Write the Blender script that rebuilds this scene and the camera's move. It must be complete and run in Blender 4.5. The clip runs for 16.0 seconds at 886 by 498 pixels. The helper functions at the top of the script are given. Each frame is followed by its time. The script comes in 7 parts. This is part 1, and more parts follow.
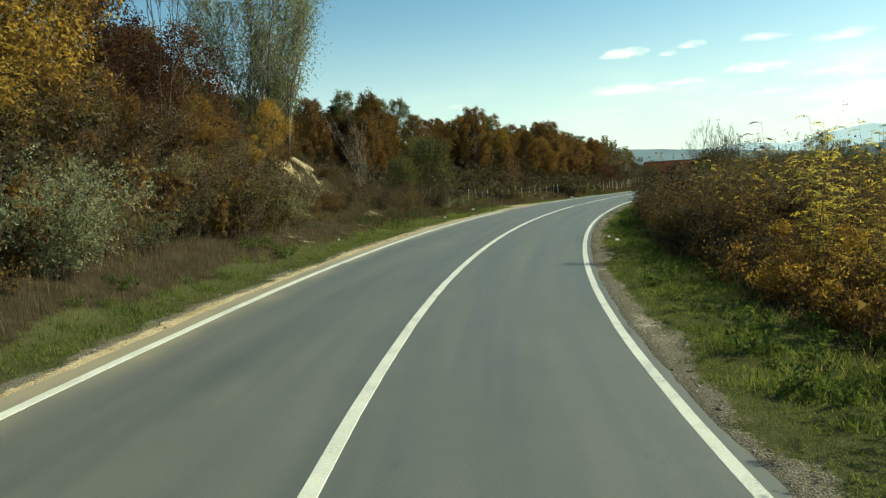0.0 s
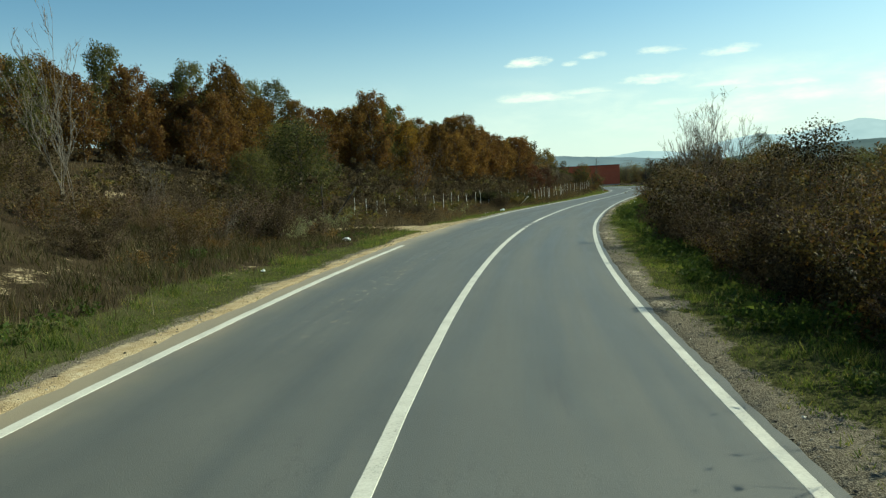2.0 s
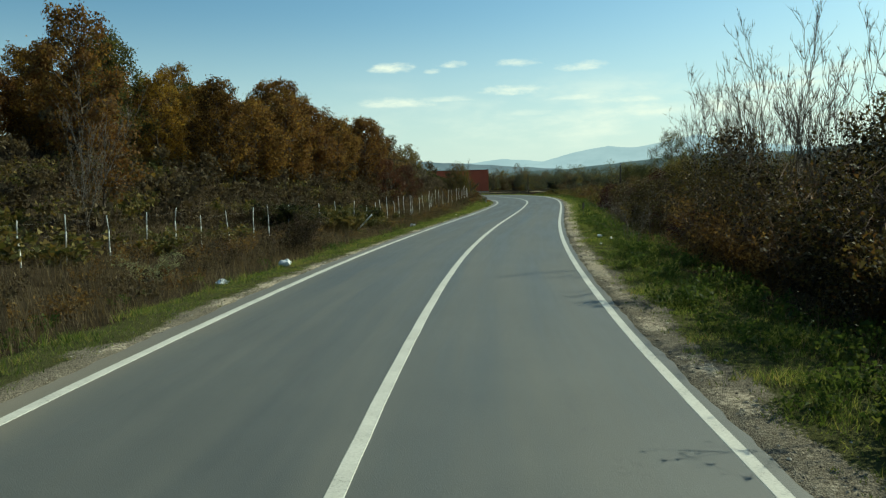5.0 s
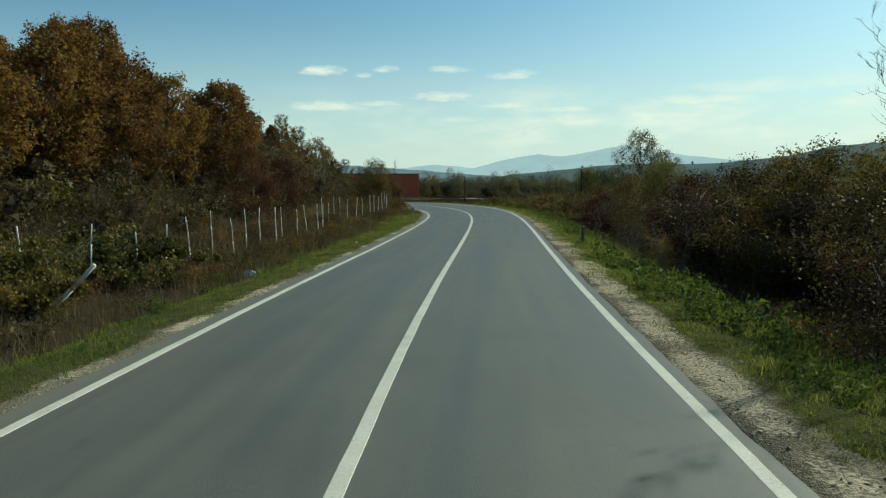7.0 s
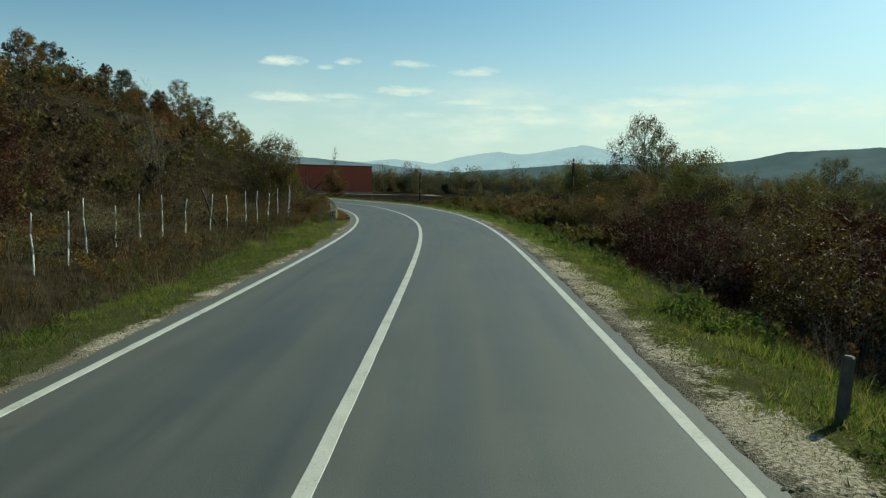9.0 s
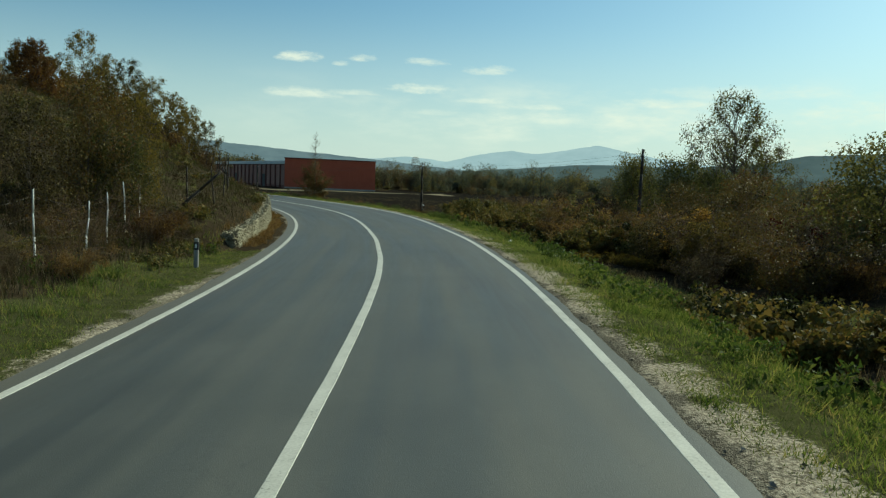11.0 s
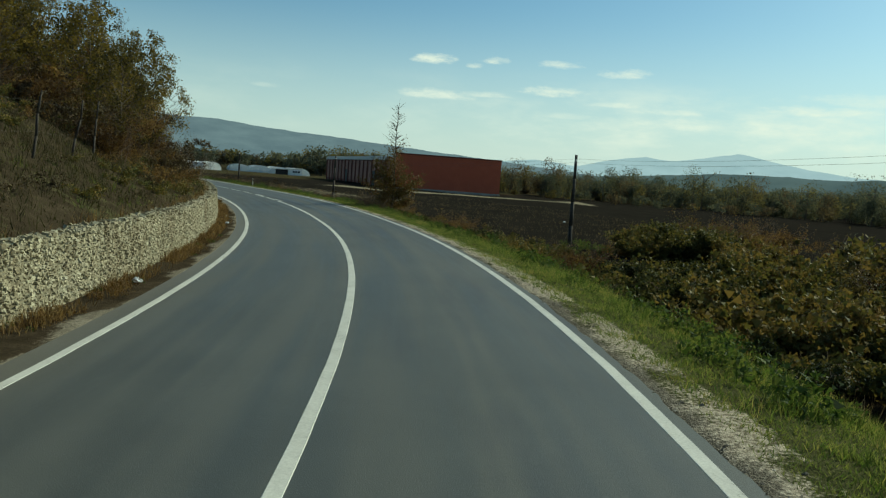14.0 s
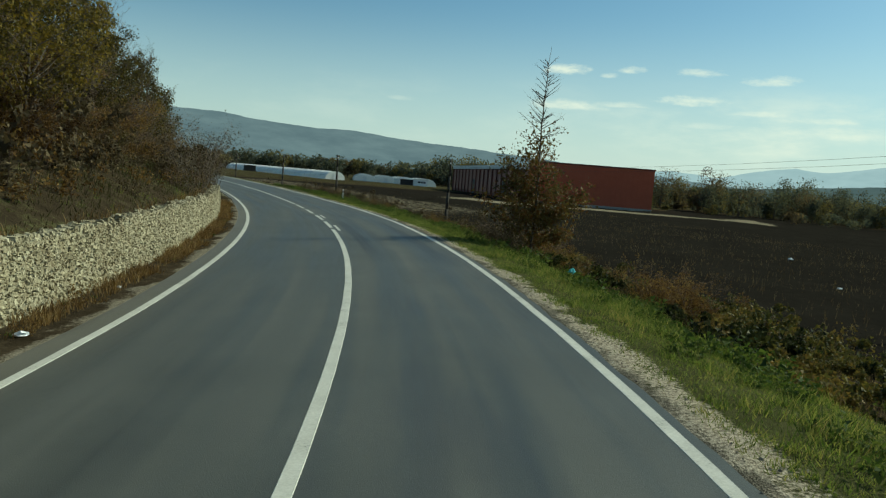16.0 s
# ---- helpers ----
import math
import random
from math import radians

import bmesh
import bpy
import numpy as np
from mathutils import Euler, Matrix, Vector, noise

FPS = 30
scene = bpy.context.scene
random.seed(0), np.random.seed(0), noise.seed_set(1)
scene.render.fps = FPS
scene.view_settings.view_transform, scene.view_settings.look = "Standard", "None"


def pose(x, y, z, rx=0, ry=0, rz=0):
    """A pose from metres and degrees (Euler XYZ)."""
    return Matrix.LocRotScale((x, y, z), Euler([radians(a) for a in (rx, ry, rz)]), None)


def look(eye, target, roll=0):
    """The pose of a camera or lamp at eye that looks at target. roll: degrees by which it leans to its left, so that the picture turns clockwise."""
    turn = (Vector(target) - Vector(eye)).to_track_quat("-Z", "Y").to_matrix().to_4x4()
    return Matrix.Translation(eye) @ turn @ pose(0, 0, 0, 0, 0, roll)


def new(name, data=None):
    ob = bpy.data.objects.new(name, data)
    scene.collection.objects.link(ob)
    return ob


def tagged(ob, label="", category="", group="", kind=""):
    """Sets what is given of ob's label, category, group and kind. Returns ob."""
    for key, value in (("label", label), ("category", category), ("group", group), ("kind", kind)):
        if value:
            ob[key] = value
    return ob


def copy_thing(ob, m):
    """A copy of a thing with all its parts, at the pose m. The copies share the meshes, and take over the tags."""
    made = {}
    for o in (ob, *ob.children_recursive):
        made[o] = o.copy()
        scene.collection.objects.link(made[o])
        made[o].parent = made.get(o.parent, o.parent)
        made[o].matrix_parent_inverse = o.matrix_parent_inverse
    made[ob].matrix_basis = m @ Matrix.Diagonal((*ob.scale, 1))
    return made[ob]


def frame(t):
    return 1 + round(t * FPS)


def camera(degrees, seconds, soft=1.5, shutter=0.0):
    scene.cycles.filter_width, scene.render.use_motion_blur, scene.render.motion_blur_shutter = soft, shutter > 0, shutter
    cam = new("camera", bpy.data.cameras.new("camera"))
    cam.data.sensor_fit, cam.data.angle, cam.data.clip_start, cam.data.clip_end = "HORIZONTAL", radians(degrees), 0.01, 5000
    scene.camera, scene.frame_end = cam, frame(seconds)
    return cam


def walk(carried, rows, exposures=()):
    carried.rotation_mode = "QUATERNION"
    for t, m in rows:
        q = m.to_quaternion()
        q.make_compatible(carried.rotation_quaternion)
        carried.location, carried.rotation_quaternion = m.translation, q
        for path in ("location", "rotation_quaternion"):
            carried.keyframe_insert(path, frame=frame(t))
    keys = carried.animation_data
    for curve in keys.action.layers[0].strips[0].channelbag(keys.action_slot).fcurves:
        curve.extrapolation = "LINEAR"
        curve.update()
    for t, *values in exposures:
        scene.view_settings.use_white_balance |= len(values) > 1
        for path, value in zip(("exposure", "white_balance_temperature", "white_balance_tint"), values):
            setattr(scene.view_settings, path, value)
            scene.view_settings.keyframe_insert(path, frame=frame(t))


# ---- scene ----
cam = camera(61.44, 16.0, 1.25)
EXPO, SKY, SUN = -0.07, 0.10, 4.7
PATH = [
    (0.0, pose(0.000, -0.000, 2.022, 85.068, 3.028, 0.683)),
    (0.5, pose(0.208, 5.795, 1.984, 85.011, 3.106, -0.915)),
    (1.0, pose(0.564, 11.598, 1.967, 85.007, 2.937, -2.665)),
    (1.5, pose(1.090, 17.355, 1.986, 85.016, 2.694, -4.458)),
    (2.0, pose(1.857, 23.098, 2.003, 85.139, 2.766, -6.338)),
    (2.5, pose(2.871, 28.860, 2.017, 85.091, 2.732, -8.421)),
    (3.0, pose(4.048, 34.643, 2.015, 84.978, 2.526, -10.670)),
    (3.5, pose(5.473, 40.383, 2.006, 84.957, 2.196, -12.759)),
    (4.0, pose(7.116, 46.253, 1.994, 84.928, 1.780, -14.441)),
    (4.5, pose(8.850, 52.098, 1.978, 85.010, 1.531, -15.534)),
    (5.0, pose(10.736, 57.979, 1.955, 85.092, 1.440, -16.886)),
    (5.5, pose(12.754, 63.754, 1.933, 85.173, 1.379, -18.337)),
    (6.0, pose(14.845, 69.293, 1.921, 85.255, 1.217, -19.613)),
    (6.5, pose(16.931, 74.471, 1.935, 85.336, 0.825, -20.764)),
    (7.0, pose(18.948, 79.451, 1.950, 85.409, 0.276, -22.167)),
    (7.5, pose(21.109, 84.359, 1.963, 85.318, -0.278, -23.445)),
    (8.0, pose(23.413, 89.277, 1.973, 85.161, -0.656, -24.334)),
    (8.5, pose(25.779, 94.114, 1.983, 85.133, -1.018, -24.984)),
    (9.0, pose(28.157, 98.901, 1.993, 85.091, -1.307, -25.264)),
    (9.5, pose(30.505, 103.588, 2.003, 85.048, -1.495, -25.329)),
    (10.0, pose(32.827, 108.228, 2.035, 85.005, -1.671, -25.199)),
    (10.5, pose(35.130, 112.872, 2.070, 84.962, -1.925, -24.886)),
    (11.0, pose(37.418, 117.574, 2.105, 84.920, -2.345, -24.320)),
    (11.5, pose(39.542, 122.365, 2.136, 84.907, -2.839, -23.166)),
    (12.0, pose(41.567, 127.274, 2.145, 84.911, -3.411, -22.000)),
    (12.5, pose(43.567, 132.367, 2.156, 84.884, -4.053, -20.925)),
    (13.0, pose(45.417, 137.402, 2.169, 84.777, -4.296, -19.427)),
    (13.5, pose(47.070, 142.479, 2.175, 84.688, -4.295, -17.261)),
    (14.0, pose(48.552, 147.621, 2.167, 84.549, -4.299, -14.538)),
    (14.5, pose(49.769, 152.886, 2.155, 84.477, -4.411, -12.074)),
    (15.0, pose(50.721, 158.023, 2.143, 84.529, -4.775, -9.688)),
    (15.5, pose(51.536, 163.267, 2.124, 84.509, -4.558, -7.307)),
    (16.0, pose(52.117, 168.652, 2.097, 84.624, -4.625, -4.547)),
]
# the road: curvature (1/100 m) every 10 m, crossfall (%) and level every 20 m, from s = -10
CURV = [-0.4816, -0.6853, -0.889, -0.5804, -0.4518, -0.4561, -0.3045, -0.4448, -0.38, -0.3691, -0.2724, -0.1133, 0.0172, 0.1356, 0.348, 0.63, 0.7131, 0.7888, 0.8828, 0.8907, 0.7517, 0.7869, 0.7091, 0.4803, 0.2512]
FALL = [-6.47, -6.72, -6.58, -6.42, -4.65, -0.12, 1.87, 3.82, 5.38, 5.33, 4.84, 3.91, 2.28]
LEVEL = [0.052, -0.052, -0.02, -0.048, -0.135, -0.13, -0.113, -0.003, 0.035, 0.001, -0.104, -0.058, -0.073]
START = [-1.1566, 0.0002, 0.1162]
walk(cam, PATH, exposures=[(t, EXPO + e, k, -14) for t, e, k in ((0.0, .62, 7350), (1.0, .48, 7150), (2.0, .43, 6900), (4.0, .27, 6800), (6.5, .07, 6650), (8.5, .02, 6650), (16.0, .0, 6650))])

# ---------------------------------------------------------------- sky and sun
SUN_AZ, SUN_EL = 71.0, 36.0          # degrees: clockwise from +y, above the horizon
world = bpy.data.worlds.new("sky")
scene.world = world
world.use_nodes = True


class Nodes:
    """A thin hand on a node tree."""

    def __init__(self, tree):
        self.t = tree

    def add(self, kind, **ins):
        n = self.t.nodes.new(kind)
        for k, v in ins.items():
            self.put(n.inputs[int(k[1:]) if k[0] == "i" and k[1:].isdigit() else k], v)
        return n

    def put(self, socket, v):
        if isinstance(v, bpy.types.NodeSocket):
            self.t.links.new(v, socket)
        elif isinstance(v, bpy.types.Node):
            self.t.links.new(v.outputs[0], socket)
        else:
            socket.default_value = v

    def math(self, op, a, b=0.0, clamp=False):
        n = self.t.nodes.new("ShaderNodeMath")
        n.operation, n.use_clamp = op, clamp
        self.put(n.inputs[0], a)
        self.put(n.inputs[1], b)
        return n.outputs[0]

    def noise(self, vec, scale, detail=3.0, rough=0.55):
        return self.add("ShaderNodeTexNoise", Vector=vec, Scale=scale, Detail=detail, Roughness=rough).outputs[0]

    def ramp(self, fac, stops):
        n = self.add("ShaderNodeValToRGB", Fac=fac)
        el_ = n.color_ramp.elements
        while len(el_) < len(stops):
            el_.new(0.5)
        for e, (p, c) in zip(el_, stops):
            e.position, e.color = p, (*c, 1)
        return n.outputs[0]

    def span(self, v, lo, hi, a=0.0, b=1.0):
        n = self.add("ShaderNodeMapRange")
        n.interpolation_type = "SMOOTHSTEP"
        for i, w in enumerate((v, lo, hi, a, b)):
            self.put(n.inputs[i], w)
        return n.outputs[0]

    def mix(self, fac, a, b, blend="MIX"):
        n = self.t.nodes.new("ShaderNodeMix")
        n.data_type, n.blend_type = "RGBA", blend
        self.put(n.inputs[0], fac)
        self.put(n.inputs[6], a if isinstance(a, bpy.types.NodeSocket) else (*a, 1))
        self.put(n.inputs[7], b if isinstance(b, bpy.types.NodeSocket) else (*b, 1))
        return n.outputs[2]

    def attr(self, name):
        n = self.t.nodes.new("ShaderNodeAttribute")
        n.attribute_name = name
        return n.outputs


W = Nodes(world.node_tree)
world.node_tree.nodes.clear()
sky = W.add("ShaderNodeTexSky")
sky.sky_type, sky.sun_disc, sky.sun_elevation, sky.sun_rotation = "NISHITA", False, radians(SUN_EL), radians(SUN_AZ)
sky.altitude, sky.air_density, sky.dust_density, sky.ozone_density = 600.0, 1.0, 1.6, 2.2
# small fair-weather clouds: azimuth, elevation, half width, half height (degrees), strength
CLOUDS = [(13.4, 8.7, 1.6, .42, 1.0), (16.3, 8.45, .6, .25, .6), (18.0, 8.95, 1.1, .34, .95), (22.8, 8.9, 1.4, .33, .75), (27.3, 8.4, 1.6, .4, .7),
          (13.4, 6.15, 2.6, .42, .7), (17.4, 6.4, 2.2, .25, .5), (22.2, 6.85, 2.4, .42, .8), (26.7, 6.2, 1.6, .25, .5), (30.9, 5.9, 2.2, .3, .5),
          (24.0, 5.2, 3.0, .25, .3), (40.5, 6.3, 3.5, .4, .6), (1.0, 5.75, 1.0, .2, .25), (34.0, 5.0, 6.0, .5, .35), (46.0, 7.0, 6.0, .6, .4), (56.0, 5.5, 7.0, .9, .5)]
way = W.add("ShaderNodeTexCoord").outputs["Generated"]
sep = W.add("ShaderNodeSeparateXYZ", Vector=way)
az = W.math("MULTIPLY", W.math("ARCTAN2", sep.outputs[0], sep.outputs[1]), 57.2958)
el = W.math("MULTIPLY", W.math("ARCSINE", sep.outputs[2]), 57.2958)
stretch = W.add("ShaderNodeMapping", Vector=way, Scale=(1, 1, 3.2)).outputs[0]
puff = W.math("ADD", W.math("MULTIPLY", W.noise(stretch, 24.0, 6.0, 0.62), .6), W.math("MULTIPLY", W.noise(stretch, 62.0, 6.0, 0.66), .4))
wide = W.noise(stretch, 7.0, 5.0, 0.6)
total = None
for a0, e0, wa, we, strength in CLOUDS:
    u = W.math("DIVIDE", W.math("SUBTRACT", az, a0), wa)
    v = W.math("DIVIDE", W.math("SUBTRACT", el, e0), we)
    v = W.math("MAXIMUM", v, W.math("MULTIPLY", v, -1.7))     # flatter below
    r2 = W.math("ADD", W.math("MULTIPLY", u, u), W.math("MULTIPLY", v, v))
    one = W.math("MULTIPLY", W.span(W.math("ADD", r2, W.math("MULTIPLY", W.math("SUBTRACT", puff, 0.5), 6.5)), 1.7, -1.0), strength)
    total = one if total is None else W.math("MAXIMUM", total, one)
veil = W.math("MULTIPLY", W.span(wide, 0.42, 0.75), W.math("MULTIPLY", W.span(el, 1.0, 4.0), W.span(el, 9.0, 5.0)))
veil = W.math("MULTIPLY", veil, W.span(az, 8.0, 34.0, 0.15, 0.75))
cover = W.math("MINIMUM", W.math("ADD", total, veil), 0.9)
air = W.mix(1.0, sky.outputs[0], (0.80, 1.0, 1.08), "MULTIPLY")
low_air = W.math("MULTIPLY", W.span(el, 14.0, -1.0), W.span(az, -30.0, 40.0, 0.66, 0.92))
air = W.mix(low_air, air, (7.1, 7.85, 8.1))
cloudy = W.mix(cover, air, (9.6, 9.5, 8.9))
bg = W.add("ShaderNodeBackground", Color=cloudy, Strength=SKY)
W.add("ShaderNodeOutputWorld", Surface=bg)

lamp = bpy.data.lights.new("sun", "SUN")
lamp.energy, lamp.angle, lamp.color = SUN, radians(0.55), (1.0, 0.93, 0.82)
sun_way = Vector((math.sin(radians(SUN_AZ)) * math.cos(radians(SUN_EL)), math.cos(radians(SUN_AZ)) * math.cos(radians(SUN_EL)), math.sin(radians(SUN_EL))))
new("sun", lamp).matrix_world = look(sun_way * 200 + Vector((30, 100, 0)), (30, 100, 0))

# ---------------------------------------------------------------- the road's line and the lie of the land
S_A, S_B, STEP = -60.0, 420.0, 0.5
SS = np.arange(S_A, S_B + 0.1, STEP)
k_s = list(-10 + 10 * np.arange(len(CURV))) + [262, 300, 345, 420]
k_v = list(CURV) + [0.15, 0.2, 0.1, 0.0]
kk = np.interp(SS, k_s, k_v) / 100
turn = np.concatenate([[0], np.cumsum((kk[1:] + kk[:-1]) / 2 * STEP)])
turn += radians(START[2]) - np.interp(0, SS, turn)


def run(v):
    return np.concatenate([[0], np.cumsum((v[1:] + v[:-1]) / 2 * STEP)])


CX, CY = run(-np.sin(turn)), run(np.cos(turn))
CX += START[0] - np.interp(0, SS, CX)
CY += START[1] - np.interp(0, SS, CY)
F_S = -10 + 20 * np.arange(len(FALL))


def plan(s, d):
    """The place in the plan of a point s along the road, d to the right of its middle."""
    th = np.interp(s, SS, turn)
    return np.interp(s, SS, CX) + d * np.cos(th), np.interp(s, SS, CY) + d * np.sin(th)


def heading(s):
    return math.degrees(float(np.interp(s, SS, turn)))


def along(x, y):
    """s and d of a place in the plan."""
    i = int(np.argmin((CX - x) ** 2 + (CY - y) ** 2))
    c, n = math.cos(turn[i]), math.sin(turn[i])
    return SS[i] + (x - CX[i]) * -n + (y - CY[i]) * c, (x - CX[i]) * c + (y - CY[i]) * n


def fall(s):
    return np.interp(s, F_S, FALL) / 100


def level(s):
    return np.interp(s, F_S, LEVEL)


HALF = 3.42      # half the asphalt
# left bank: heights over the road's edge at these distances beyond it
E_D = np.array([0, 1.08, 1.36, 2, 4, 5, 6, 8, 12, 20, 32, 50, 75])
BANK_BEND = [
    (-60, [0, 0, 0.05, 0.3, 1.2, 1.7, 2.2, 3.2, 4.6, 5.6, 7, 9, 10]),
    (18, [0, 0, 0.05, 0.25, 1.1, 1.6, 2.1, 3.2, 4.8, 6, 7, 9, 10]),
    (26, [0, 0, 0.03, 0.2, 1, 1.5, 2, 3.6, 4.8, 5.6, 6.8, 8.5, 9.5]),
    (31, [0, 0, 0.03, 0.12, 0.8, 1.3, 1.9, 4.1, 5.0, 5.3, 6.5, 8.5, 9.5]),
    (35, [0, 0, 0, 0.1, 0.7, 1.2, 1.8, 3.8, 4.6, 5, 6.5, 8.5, 9.5]),
    (40, [0, 0, 0, 0.1, 0.6, 1, 1.5, 2.2, 3.2, 4.6, 6.5, 8.5, 9.5]),
    (47, [0, 0, 0, 0.05, 0.25, 0.4, 0.6, 0.9, 1.7, 3.6, 6, 8.5, 9.5]),
]
BANK_OPEN = [
    (57, [0, 0, 0, -0.05, -0.05, 0, 0, 0.1, 0.6, 2.4, 5.4, 8, 9]),
    (75, [0, -0.05, -0.1, -0.25, -0.3, -0.2, -0.1, 0.1, 0.6, 2.4, 5.4, 8, 9]),
    (103, [0, -0.06, -0.12, -0.35, -0.15, 0, 0.15, 0.5, 1.5, 3.6, 6, 8, 9]),
    (130, [0, -0.03, -0.06, -0.1, 0.15, 0.4, 0.7, 1.3, 2.5, 4.6, 6.4, 8, 8]),
    (147, [0, 0, 0.05, 0.25, 0.8, 1.2, 1.6, 2.4, 3.8, 6, 7.5, 8, 8]),
    (148.5, [0, 0, 0.45, 0.75, 1.5, 2.1, 2.5, 3.3, 4.8, 7.3, 8.5, 9, 8]),
    (153, [0, 0, 0.58, 0.9, 1.7, 2.2, 2.7, 3.7, 5.3, 7.8, 9, 9, 8]),
]
BANK_WALL = [
    (166, [0, 0, 0.98, 1.3, 2.1, 2.6, 3.1, 4, 5.6, 7.8, 9, 9, 8]),
    (208, [0, 0, 1, 1.3, 2.1, 2.6, 3.1, 4, 5.6, 7.8, 9, 9, 8]),
    (222, [0, 0, 0.9, 1.1, 1.8, 2.2, 2.6, 3.3, 4.6, 6.3, 7, 7, 6]),
    (226, [0, 0, 0.1, 0.4, 1.1, 1.5, 1.9, 2.6, 3.8, 5.4, 6, 6, 5]),
    (262, [0, 0, 0, 0.1, 0.4, 0.6, 0.8, 1.1, 1.7, 2.6, 3, 2, 1]),
    (300, [0, 0, 0, 0, 0, 0.1, 0.1, 0.2, 0.3, 0.4, 0, -0.5, -0.9]),
    (420, [0, 0, 0, 0, 0, 0, 0, 0, 0, 0, -0.5, -0.9, -0.9]),
]
BANK = BANK_BEND + BANK_OPEN + BANK_WALL
B_S = np.array([b[0] for b in BANK], float)
B_Z = np.array([b[1] for b in BANK], float)


def wave(x, y, size, seed=0):
    """Cheap smooth unevenness between -1 and 1."""
    a = x / size + seed * 1.7
    b = y / size - seed * 2.3
    return (np.sin(a * 1.9 + np.sin(b * 1.3 + seed)) + np.sin(b * 2.3 + 1.3 * np.sin(a * 1.1 + 2)) + np.sin((a + b) * 3.1 + np.sin(a * 2.7))) / 3


def land(s, d):
    """Height of the ground."""
    s, d = np.asarray(s, float), np.asarray(d, float)
    road = level(s) + fall(s) * np.clip(d, -HALF, HALF)
    e = np.maximum(-d - HALF, 0)
    cols = np.stack([np.interp(s, B_S, B_Z[:, j]) for j in range(len(E_D))], -1)
    j = np.clip(np.searchsorted(E_D, e, side="right") - 1, 0, len(E_D) - 2)
    f = np.clip((e - E_D[j]) / (E_D[j + 1] - E_D[j]), 0, 1)
    za = np.take_along_axis(cols, j[..., None], -1)[..., 0]
    zb = np.take_along_axis(cols, (j + 1)[..., None], -1)[..., 0]
    left = road * np.clip(1 - (e - 2) / 8, 0, 1) + za * (1 - f) + zb * f
    g = np.maximum(d - HALF, 0)
    low = np.interp(s, [-60, 40, 70, 95, 125, 150, 200, 260, 420], [-.5, -.5, -.6, -.95, -1.15, -1.3, -1.25, -1.0, -.9])
    wid = np.interp(s, [0, 60, 90, 140, 200, 300], [4.0, 4.0, 4.2, 5.2, 6.0, 7.0])
    t = np.clip((g - .5) / wid, 0, 1)
    t = t * t * (3 - 2 * t)
    right = road * (1 - t) + low * t
    z = np.where(d < 0, left, right)
    x, y = plan(s, d)
    off = np.abs(d) - HALF
    cliff = np.clip(1.2 - ((s - 33) / 5) ** 2 - ((-d - 10.3) / 2.6) ** 2, 0, 1)
    z = z + cliff * (.30 * wave(x, y, .8, 6) + .45 * wave(x, y, 1.9, 7))
    rough = np.clip(off / 6, 0, 1) * np.where((d < 0) & (off < 1.3) & (s > 147) & (s < 226), 0, 1)
    z = z + rough * (.10 * wave(x, y, 1.7, 1) + .22 * wave(x, y, 6.0, 2) * np.clip(off / 12, 0, 1))
    return z + np.where(np.abs(d) < HALF + .01, 0, 0)


def spot(s, d, sink=0.0):
    x, y = plan(s, d)
    return float(x), float(y), float(land(s, d)) - sink


# ---------------------------------------------------------------- mesh helpers
def mesh_of(name, verts, faces, mats, smooth=False, slots=None):
    """A mesh from arrays; all faces have the same number of corners."""
    verts, faces = np.asarray(verts, np.float32), np.asarray(faces, np.int32)
    me = bpy.data.meshes.new(name)
    n, k = faces.shape
    me.vertices.add(len(verts))
    me.vertices.foreach_set("co", verts.ravel())
    me.loops.add(n * k)
    me.loops.foreach_set("vertex_index", faces.ravel())
    me.polygons.add(n)
    me.polygons.foreach_set("loop_start", np.arange(0, n * k, k, dtype=np.int32))
    for m in mats if isinstance(mats, (list, tuple)) else [mats]:
        me.materials.append(m)
    if slots is not None:
        me.polygons.foreach_set("material_index", np.asarray(slots, np.int32))
    me.polygons.foreach_set("use_smooth", np.full(n, bool(smooth)))
    me.update(calc_edges=True)
    me.validate()
    return me


def from_bm(name, bm, mat, smooth=False):
    me = bpy.data.meshes.new(name)
    bm.to_mesh(me)
    bm.free()
    for m in mat if isinstance(mat, (list, tuple)) else [mat]:
        me.materials.append(m)
    if smooth:
        me.polygons.foreach_set("use_smooth", np.full(len(me.polygons), True))
    return me


def part(name, data, parent, label="", m=None):
    ob = new(name, data)
    ob.parent = parent
    if m is not None:
        ob.matrix_basis = m
    return tagged(ob, label)


def thing(name, m, label, category, group="", kind=""):
    ob = new(name)
    ob.matrix_basis = m
    ob.empty_display_size = 0.2
    return tagged(ob, label, category, group, kind)


def box(bm, size, at=(0, 0, 0), bevel=0.0, m=None):
    r = bmesh.ops.create_cube(bm, size=1.0)
    mat4 = Matrix.Translation(at) @ Matrix.Diagonal((*size, 1))
    if m is not None:
        mat4 = m @ mat4
    bmesh.ops.transform(bm, matrix=mat4, verts=r["verts"])
    if bevel:
        edges = list({e for v in r["verts"] for e in v.link_edges})
        bmesh.ops.bevel(bm, geom=edges, offset=bevel, segments=1, affect="EDGES")
    return r["verts"]


def rod(bm, a, b, r0, r1=None, sides=8):
    a, b = Vector(a), Vector(b)
    r = bmesh.ops.create_cone(bm, cap_ends=True, segments=sides, radius1=r0, radius2=r1 if r1 is not None else r0, depth=(b - a).length)
    q = (b - a).to_track_quat("Z", "Y").to_matrix().to_4x4()
    bmesh.ops.transform(bm, matrix=Matrix.Translation((a + b) / 2) @ q, verts=r["verts"])


